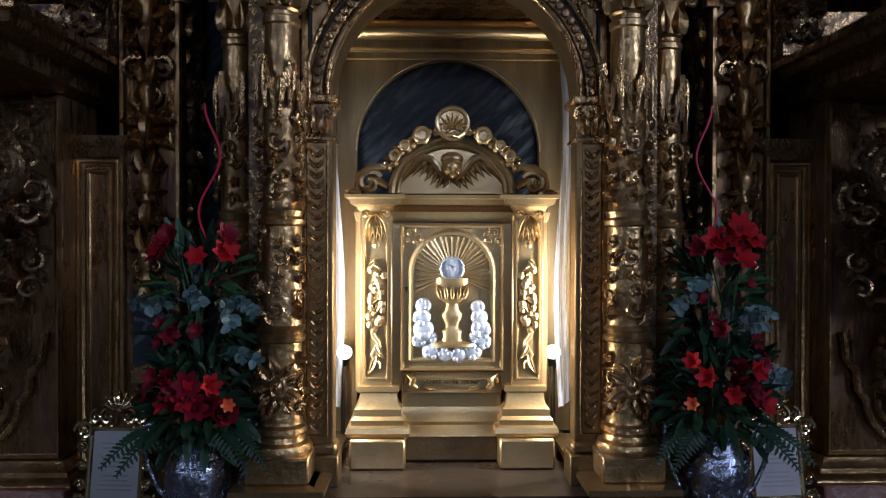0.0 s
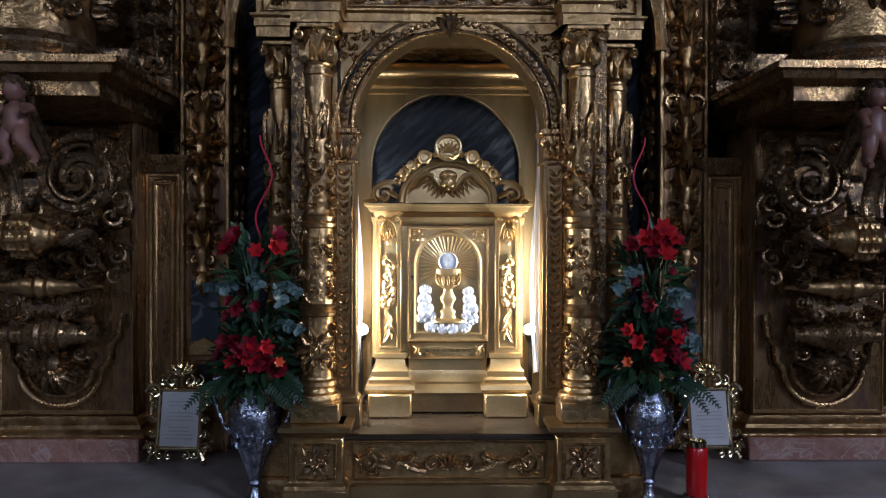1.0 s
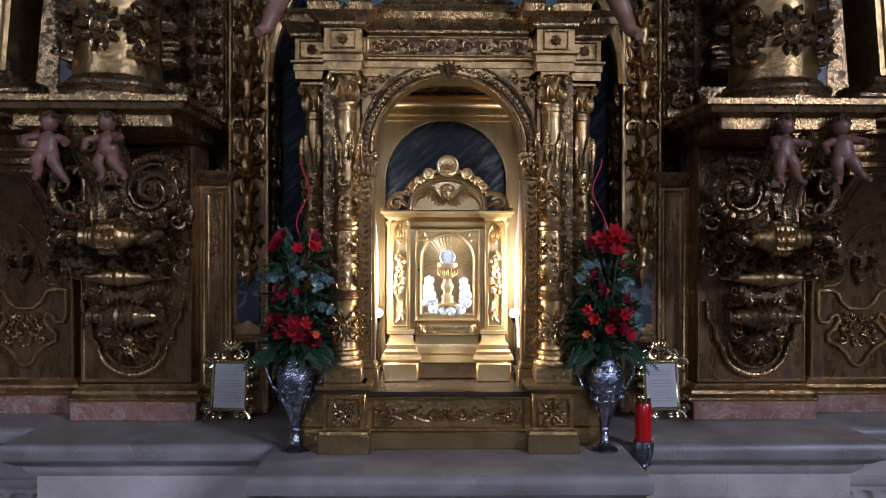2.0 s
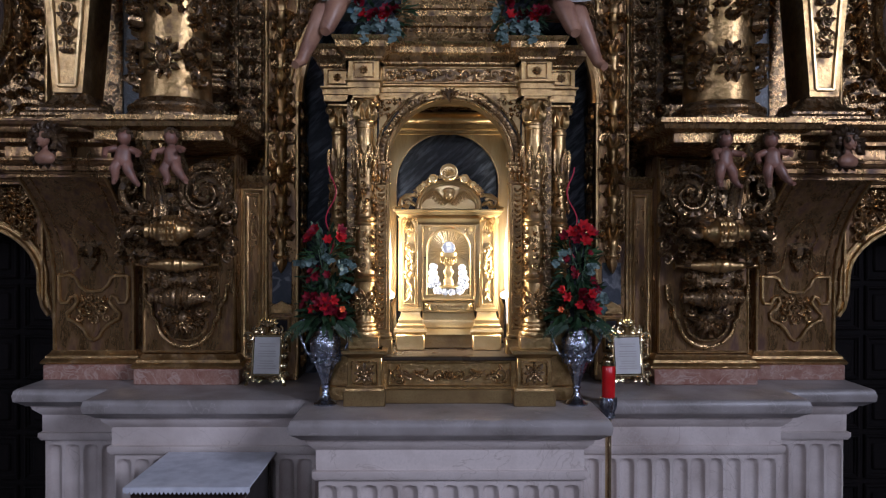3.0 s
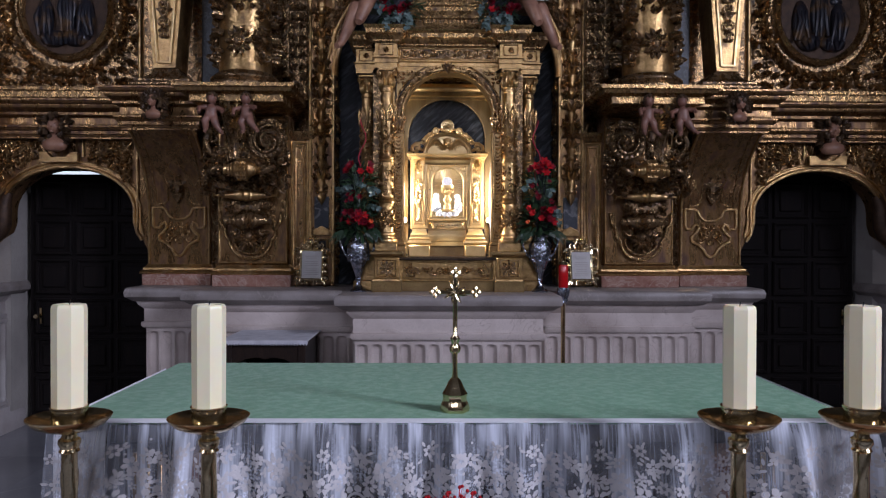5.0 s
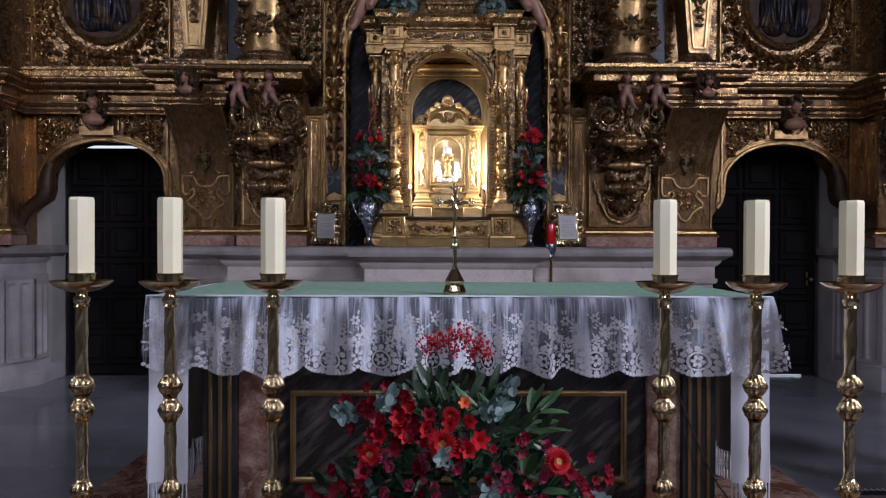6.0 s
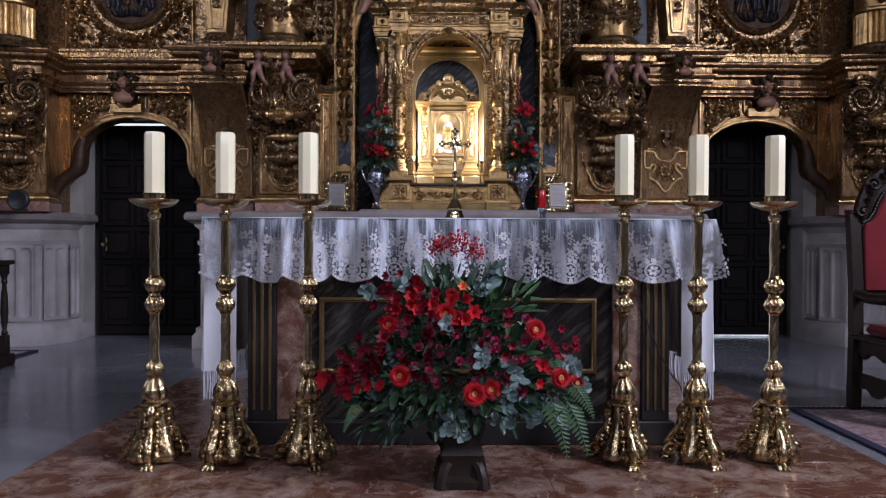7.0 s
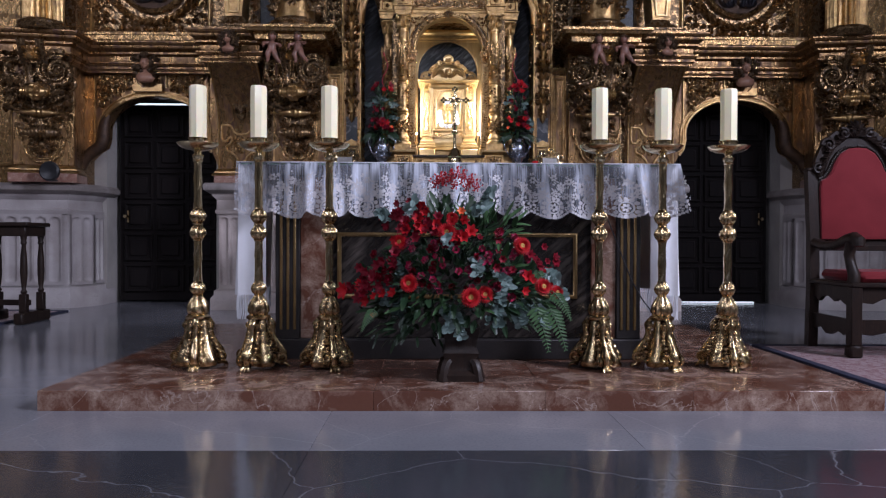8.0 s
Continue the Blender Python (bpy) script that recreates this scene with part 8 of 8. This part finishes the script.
s.lathe([(0.026, 1.478), (0.03, 1.48), (0.03, 1.495), (0.026, 1.50), (0.022, 1.50), (0.02, 1.49)], 20)
part("lid", s, BRASS, rc, "gold lid with an opening")

# ---- credence table ----
cr = thing("side_table", (-1.25, 1.78, 0), "dark wooden side table before the marble altar base", "table")
m = Matrix.Translation((-1.25, 1.78, 0))
s = Shape(m)
s.box(-0.28, 0.28, -0.28, 0.28, 0.985, 1.012, 0.004)
part("tabletop", s, DARKWOOD, cr)
for i, (x, y) in enumerate(((-0.25, -0.25), (0.25, -0.25), (-0.25, 0.25), (0.25, 0.25))):
    s = Shape(m @ Matrix.Translation((x, y, 0)))
    s.box(-0.025, 0.025, -0.025, 0.025, 0, 0.985, 0.004)
    part("leg", s, DARKWOOD, cr)
s = Shape(m)
fr = [(-0.25, 0.985), (0.25, 0.985), (0.25, 0.80), (0.22, 0.85), (0.17, 0.87), (0.12, 0.89), (0.05, 0.90), (0, 0.885), (-0.05, 0.90), (-0.12, 0.89), (-0.17, 0.87), (-0.22, 0.85), (-0.25, 0.80)]
s.slab(fr, -0.265, -0.245)
part("apron", s, DARKWOOD, cr)
s = Shape(m)
s.box(-0.25, 0.25, -0.24, 0.25, 0.575, 0.6, 0.003)
part("shelf", s, DARKWOOD, cr)
s = Shape(m)
s.box(-0.25, 0.25, 0.235, 0.25, 0.3, 0.985)
part("back_panel", s, BLACKWOOD, cr)
for sx in (-1, 1):
    s = Shape(m)
    s.box(sx * 0.26 - 0.008, sx * 0.26 + 0.008, -0.22, 0.24, 0.05, 0.985)
    part("side_panel", s, BLACKWOOD, cr)
s = Shape(m)
s.box(-0.298, 0.298, -0.298, 0.298, 1.013, 1.02, 0.002)
edge = []
for k in range(60):
    x = -0.298 + 0.596 * k / 59
    edge.append((x, 0.985 + 0.014 * (k % 2)))
s.slab([(-0.298, 1.019)] + edge[::1] + [(0.298, 1.019)], -0.302, -0.2985)
tagged(obj("table_runner", s, GREYCLOTH), "greyish lace cover with a pointed edge on the side table", "tablecloth")
for x, h, r, mat, lab, nm in ((-0.13, 0.125, 0.024, material("pink_gel", (0.42, 0.10, 0.36), 0.15, 0, (0.36, 0.08, 0.31), 8, (0.4, 0.7), None, 60, 0), "pink gel bottle with a white pump on the shelf", "pump_bottle"), (-0.075, 0.165, 0.024, material("dull_glass", (0.10, 0.13, 0.15), 0.12, 0, (0.08, 0.1, 0.12), 8, (0.4, 0.7), None, 60, 0), "slim glass bottle on the shelf", "bottle")):
    t = thing(nm, (-1.25 + x, 1.62, 0.6), lab, "bottle")
    m = Matrix.Translation((-1.25 + x - 0.04, 1.60, 0.6))
    s = Shape(m)
    s.lathe([(r, 0), (r, h * 0.7), (r * 0.5, h * 0.85), (r * 0.4, h)], 18)
    part("body", s, mat, t)
    s = Shape(m)
    s.lathe([(r * 0.45, h), (r * 0.45, h + 0.015), (r * 0.2, h + 0.018), (r * 0.2, h + 0.04)], 14)
    s.box(-0.03, 0.008, -0.006, 0.006, h + 0.035, h + 0.045, 0.002)
    part("cap", s, PAPER, t, "white cap")

# ---- armchair on its rug ----
RUG = material("red_patterned_wool", (0.17, 0.045, 0.05), 0.95, 0, (0.30, 0.20, 0.20), 26, (0.42, 0.58), (0.10, 0.05, 0.07), 160, 0.4, 200, sheen=0.2)
NAVY = material("navy_wool", (0.02, 0.022, 0.05), 0.95, 0, None, 20, (0.4, 0.6), None, 160, 0.4, 200)


def rug(x0, x1, y0, y1, label):
    t = thing("rug", ((x0 + x1) / 2, (y0 + y1) / 2, 0), label, "rug", "rugs beside the altar")
    s = Shape()
    s.box(x0 + 0.02, x1 - 0.02, y0 + 0.02, y1 - 0.02, 0.0, 0.012, 0.003)
    part("field", s, RUG, t)
    for q in ((x0, x0 + 0.06, y0, y1), (x1 - 0.06, x1, y0, y1), (x0 + 0.06, x1 - 0.06, y0, y0 + 0.06), (x0 + 0.06, x1 - 0.06, y1 - 0.06, y1)):
        s = Shape()
        s.box(*q, 0.0, 0.015, 0.003)
        part("border", s, NAVY, t, "navy border")
    s = Shape()
    for k in range(70):
        x = x0 + 0.02 + (x1 - x0 - 0.04) * k / 69
        s.tube([(x, y1, 0.006), (x + 0.004, y1 + 0.03, 0.004), (x - 0.003, y1 + 0.06, 0.003)], 0.004, 4)
    part("fringe", s, WHITECLOTH, t, "pale fringe")


rug(2.10, 4.42, -1.77, -0.2, "dark red patterned rug with a navy border under the armchair")
rug(-6.15, -3.84, 0.62, 2.16, "dark red patterned rug with pale fringe by the stool")

chair = thing("armchair", (2.80, -0.52, 0.012), "carved dark wooden armchair with red velvet seat and back", "armchair")
cm = pose(2.81, -0.52, 0.0, 0, 0, 0)
for side in (1, -1):
    F = cm @ flip(side)
    s = Shape(F)
    s.loft([[(0.28, y - 0.03, z), (0.345, y - 0.03, z), (0.345, y + 0.03, z), (0.28, y + 0.03, z)] for z, y in ((0.012, 0.27), (0.45, 0.25), (0.8, 0.26), (1.235, 0.30))])
    s.box(0.275, 0.35, 0.265, 0.335, 1.235, 1.26, 0.006)
    part("back_post", s, DARKWOOD, chair)
    s = Shape(F)
    s.box(0.275, 0.345, -0.29, -0.22, 0.09, 0.46, 0.006)
    s.box(0.268, 0.352, -0.297, -0.213, 0.012, 0.09, 0.012)
    part("front_leg", s, DARKWOOD, chair)
    s = Shape(F)
    s.tube([(0.31, 0.25, 0.74), (0.31, 0.10, 0.715), (0.31, -0.05, 0.72), (0.31, -0.17, 0.755), (0.31, -0.25, 0.765), (0.31, -0.30, 0.745), (0.31, -0.305, 0.715)], [0.034, 0.032, 0.034, 0.038, 0.042, 0.04, 0.03], 10)
    part("armrest", s, DARKWOOD, chair)
    s = Shape(F)
    s.tube([(0.31, -0.24, 0.46), (0.31, -0.25, 0.53), (0.31, -0.21, 0.60), (0.31, -0.19, 0.66), (0.31, -0.22, 0.74)], [0.04, 0.036, 0.03, 0.032, 0.038], 10)
    part("arm_support", s, DARKWOOD, chair)
    s = Shape(F @ pose(0.31, 0, 0, 0, 0, 90))
    s.slab([(-0.23, 0.46), (0.25, 0.46), (0.25, 0.36), (0.2, 0.37), (0.15, 0.34), (0.1, 0.375), (0.03, 0.38), (-0.05, 0.35), (-0.1, 0.375), (-0.17, 0.34), (-0.23, 0.36)], -0.012, 0.012)
    part("side_apron", s, DARKWOOD, chair)
    s = Shape(F @ pose(0.31, 0, 0, 0, 0, 90))
    s.slab([(-0.23, 0.25), (0.25, 0.25), (0.25, 0.17), (0.2, 0.15), (0.12, 0.165), (0.06, 0.13), (0.0, 0.13), (-0.08, 0.165), (-0.16, 0.14), (-0.23, 0.17)], -0.012, 0.012)
    part("side_stretcher", s, DARKWOOD, chair)
s = Shape(cm)
s.slab([(-0.28, 0.46), (0.28, 0.46), (0.28, 0.36), (0.2, 0.35), (0.14, 0.38), (0.06, 0.39), (0, 0.36), (-0.06, 0.39), (-0.14, 0.38), (-0.2, 0.35), (-0.28, 0.36)], -0.27, -0.245)
part("front_apron", s, DARKWOOD, chair)
s = Shape(cm)
s.slab([(-0.28, 0.25), (0.28, 0.25), (0.28, 0.16), (0.2, 0.15), (0.1, 0.17), (0, 0.14), (-0.1, 0.17), (-0.2, 0.15), (-0.28, 0.16)], -0.262, -0.24)
part("front_stretcher", s, DARKWOOD, chair)
s = Shape(cm)
s.box(-0.35, 0.35, -0.30, 0.25, 0.455, 0.485, 0.008)
part("seat_frame", s, DARKWOOD, chair)
s = Shape(cm)
s.box(-0.28, 0.28, -0.28, 0.22, 0.486, 0.555, 0.025)
part("seat_cushion", s, VELVET, chair, "red velvet seat")
s = Shape(cm)
s.box(-0.28, 0.28, 0.23, 0.27, 0.68, 0.72, 0.006)
part("back_rail", s, DARKWOOD, chair)
half = [(0.0, 1.40), (0.06, 1.395), (0.12, 1.36), (0.16, 1.30), (0.19, 1.23), (0.22, 1.19), (0.255, 1.17), (0.265, 1.12), (0.265, 0.76)]
crest = [(0.0, 1.56), (0.05, 1.56), (0.08, 1.53), (0.14, 1.52), (0.2, 1.47), (0.25, 1.40), (0.285, 1.32), (0.30, 1.25), (0.30, 1.12), (0.30, 0.72)]
inner = half[::1] + [(-x, z) for x, z in half[::-1] if x > 0]
outer = crest + [(-x, z) for x, z in crest[::-1] if x > 0]
tilt = pose(0, 0.245, 0, 0, 0, 0) @ pose(0, 0, 0.7, -3, 0, 0) @ pose(0, 0, -0.7)
s = Shape(cm @ tilt)
s.slab(outer, 0.0, 0.045)
part("back_frame", s, DARKWOOD, chair)
s = Shape(cm @ tilt)
s.slab(inner, -0.035, 0.0, 0.06)
part("back_cushion", s, VELVET, chair, "red velvet back")
s = Shape(cm @ tilt)
for sx in (-1, 1):
    mm = Matrix.Diagonal((sx, 1, 1, 1))
    for k in range(24):
        q = k / 23 * (len(half) - 3)
        i, fq = int(q), q - int(q)
        x = half[i][0] * (1 - fq) + half[i + 1][0] * fq
        z = half[i][1] * (1 - fq) + half[i + 1][1] * fq
        s.ball(sx * (x + 0.012), -0.008, z + 0.012, 0.011, 6)
        xo = crest[i][0] * (1 - fq) + crest[i + 1][0] * fq
        zo = crest[i][1] * (1 - fq) + crest[i + 1][1] * fq
        s.leaf(((x + xo) / 2, (z + zo) / 2), 1.2 - 0.13 * k, 0.07, 0.036, 0.03, 0.9 if k % 2 else -0.9, mm)
    s.scroll(0.2, 1.42, 0.05, 1.4, 0, 1, 0.014, 0.03, mm)
    s.scroll(0.275, 1.25, 0.04, 1.4, 2, -1, 0.012, 0.03, mm)
    s.scroll(0.09, 1.50, 0.04, 1.4, 1, 1, 0.012, 0.03, mm)
for k in range(7):
    s.leaf((0, 1.53), math.pi * (0.05 + 0.9 * k / 6), 0.075, 0.03, 0.03, 0.2)
part("crest_carving", s, DARKWOOD, chair, "deeply carved dark crest")


# ---- turned stools by the west wall ----
def stool(x, y, label):
    t = thing("kneeling_stool", (x, y, 0), label, "stool", "dark stools")
    m = Matrix.Translation((x, y, 0))
    s = Shape(m)
    s.box(-0.25, 0.25, -0.2, 0.2, 0.845, 0.88, 0.01)
    part("top", s, DARKWOOD, t)
    s = Shape(m)
    s.box(-0.22, 0.22, -0.17, 0.17, 0.76, 0.845, 0.006)
    part("frieze", s, DARKWOOD, t)
    for sx in (-1, 1):
        for sy in (-1, 1):
            s = Shape(m @ Matrix.Translation((sx * 0.19, sy * 0.14, 0)))
            s.box(-0.03, 0.03, -0.03, 0.03, 0.10, 0.26, 0.004)
            s.lathe([(0.02, 0.26), (0.028, 0.28), (0.016, 0.30), (0.024, 0.36), (0.03, 0.45), (0.026, 0.58), (0.016, 0.68), (0.026, 0.70), (0.02, 0.72), (0.028, 0.76)], 16)
            part("leg", s, DARKWOOD, t)
        s = Shape(m @ Matrix.Translation((sx * 0.19, 0, 0)))
        s.box(-0.04, 0.04, -0.24, 0.24, 0.0, 0.10, 0.012)
        part("sledge_foot", s, DARKWOOD, t)
    s = Shape(m)
    s.box(-0.17, 0.17, -0.02, 0.02, 0.15, 0.2, 0.004)
    part("stretcher", s, DARKWOOD, t)


stool(-3.88, 1.20, "dark wooden stool with turned legs on the stone floor")
sp = thing("loudspeaker", (-4.02, 2.28, 1.325), "small round black loudspeaker on the pedestal top", "loudspeaker")
s = Shape()
s.lathe([(0.09, 0), (0.1, 0.02), (0.1, 0.05), (0.085, 0.06), (0.02, 0.045)], 24, pose(-4.05, 2.24, 1.425, 90))
part("cone", s, BLACK, sp)
s = Shape()
s.box(-4.09, -4.01, 2.2, 2.3, 1.325, 1.345, 0.004)
part("foot", s, BLACK, sp)

# ---- figures, garlands and ribbons over the temple ----
for side in (1, -1):
    s = Shape()
    y = 2.0
    k = side
    s.tube([(k * 0.585, y, 3.50), (k * 0.60, y - 0.02, 3.62), (k * 0.62, y, 3.75)], [0.07, 0.085, 0.09], 14)
    s.tube([(k * 0.60, y - 0.06, 3.50), (k * 0.67, y - 0.13, 3.38), (k * 0.725, y - 0.12, 3.26), (k * 0.785, y - 0.1, 3.14), (k * 0.81, y - 0.15, 3.105)], [0.062, 0.058, 0.045, 0.03, 0.022], 12)
    s.tube([(k * 0.575, y - 0.06, 3.50), (k * 0.60, y - 0.16, 3.40), (k * 0.645, y - 0.15, 3.30), (k * 0.65, y - 0.18, 3.27)], [0.06, 0.055, 0.042, 0.025], 12)
    s.ball(k * 0.63, y - 0.02, 3.93, 0.09, 14, 0.9, 1, 1.1)
    tagged(obj("angel_statue", s, FLESH_WARM, None, "", 60), "painted wooden child angel figure seated on the temple cornice", "statue", "angels on the temple")
    cl = Shape()
    cl.lathe([(0.085, 3.40), (0.10, 3.44), (0.098, 3.50), (0.085, 3.54)], 16, Matrix.Translation((k * 0.588, y - 0.01, 0)))
    part("loin_cloth", cl, material("cloth_paint_" + ("a" if k > 0 else "b"), (0.45, 0.25, 0.2) if k > 0 else (0.2, 0.35, 0.42), 0.35), temple, "painted cloth")
    t = thing("flower_garland", (k * 0.36, 1.95, 3.25), "spray of red flowers and eucalyptus on the temple cornice", "flowers", "sprays on the temple")
    c = (k * 0.36, 1.90, 3.40)
    s = Shape()
    foliage(s, c, (0.16, 0.10, 0.14), 140, 500 + k, 0.06, 0.022, 0.3, -0.95)
    part("foliage", s, LEAF_DARK, t)["kind"] = "stuff"
    s = Shape()
    rnd = random.Random(77)
    for j in range(9):
        eucalyptus(s, (c[0] + rnd.uniform(-0.1, 0.1), 1.84, 3.33 + rnd.uniform(-0.04, 0.1)), (rnd.uniform(-0.8, 0.8), -0.6, -0.6), 0.13, 510 + j, 0.024)
    part("eucalyptus", s, LEAF_GREY, t)["kind"] = "stuff"
    for j in range(13):
        bloom(("red_lily_flower", "rose_flower", "lily_flower")[j % 3], (c[0] + rnd.uniform(-0.11, 0.11) + k * 0.03, 1.80 + rnd.uniform(0, 0.05), 3.40 + rnd.uniform(-0.05, 0.11)), (rnd.uniform(-0.5, 0.5), -1, rnd.uniform(-0.1, 0.5)), rnd.uniform(0.8, 1.1), t)
    bn = thing("text_ribbon", (k * 0.66, 1.86, 3.5), "white painted ribbon with black capital letters held by an angel", "ribbon", "ribbons of the angels")
    s = Shape()
    rows = []
    for i in range(17):
        q = i / 16
        x = k * (0.50 + 0.34 * q)
        z = 3.54 - 0.10 * math.sin(math.pi * (0.15 + 0.6 * q)) + 0.03 * q
        rows.append([(x, 1.79 + 0.015 * math.sin(q * 5), z + h) for h in (-0.03, 0.03)])
    s.loft(rows, False, closed=False)
    part("band", s, PAPER, bn)
    if k > 0:
        writing("LOS HOMBRES.", 0.036, pose(0.665, 1.769, 3.45, 90, 0, 0), BLACK, bn)
    else:
        writing("GLORIA", 0.04, pose(-0.68, 1.769, 3.45, 90, 0, 0), BLACK, bn)

# ---- stones of platform and floor ----
xs = [-1.87, -1.18, -0.42, 0.33, 0.98, 1.83]
ys = [-2.18, -1.62, -0.95, -0.3, 0.35]
for i in range(5):
    for j in range(4):
        s = Shape()
        s.box(xs[i] + 0.0005, xs[i + 1] - 0.0005, ys[j] + 0.0005, ys[j + 1] - 0.0005, 0.0, 0.088, 0.0012)
        part("marble_slab", s, STEPSTONE, step)
fl = bpy.data.objects["floor"]
FX = [-6.6, -5.4, -4.2, -3.0, -1.8, -0.6, 0.6, 1.8, 3.0, 4.2, 5.4, 6.6]
FY = [4.4, 3.3, 2.3, 1.3, 0.3, -0.7, -1.7, -2.78, -3.6, -4.5, -5.5, -6.7, -7.9, -9.1, -10.3, -12.4]
for i in range(len(FX) - 1):
    for j in range(len(FY) - 1):
        s = Shape()
        g = 0.0006
        s.box(FX[i] + g, FX[i + 1] - g, FY[j + 1] + g, FY[j] - g, -0.03, 0.0, 0.0006)
        part("floor_slab", s, DARKSTONE if j == 7 else FLOORSTONE, fl)
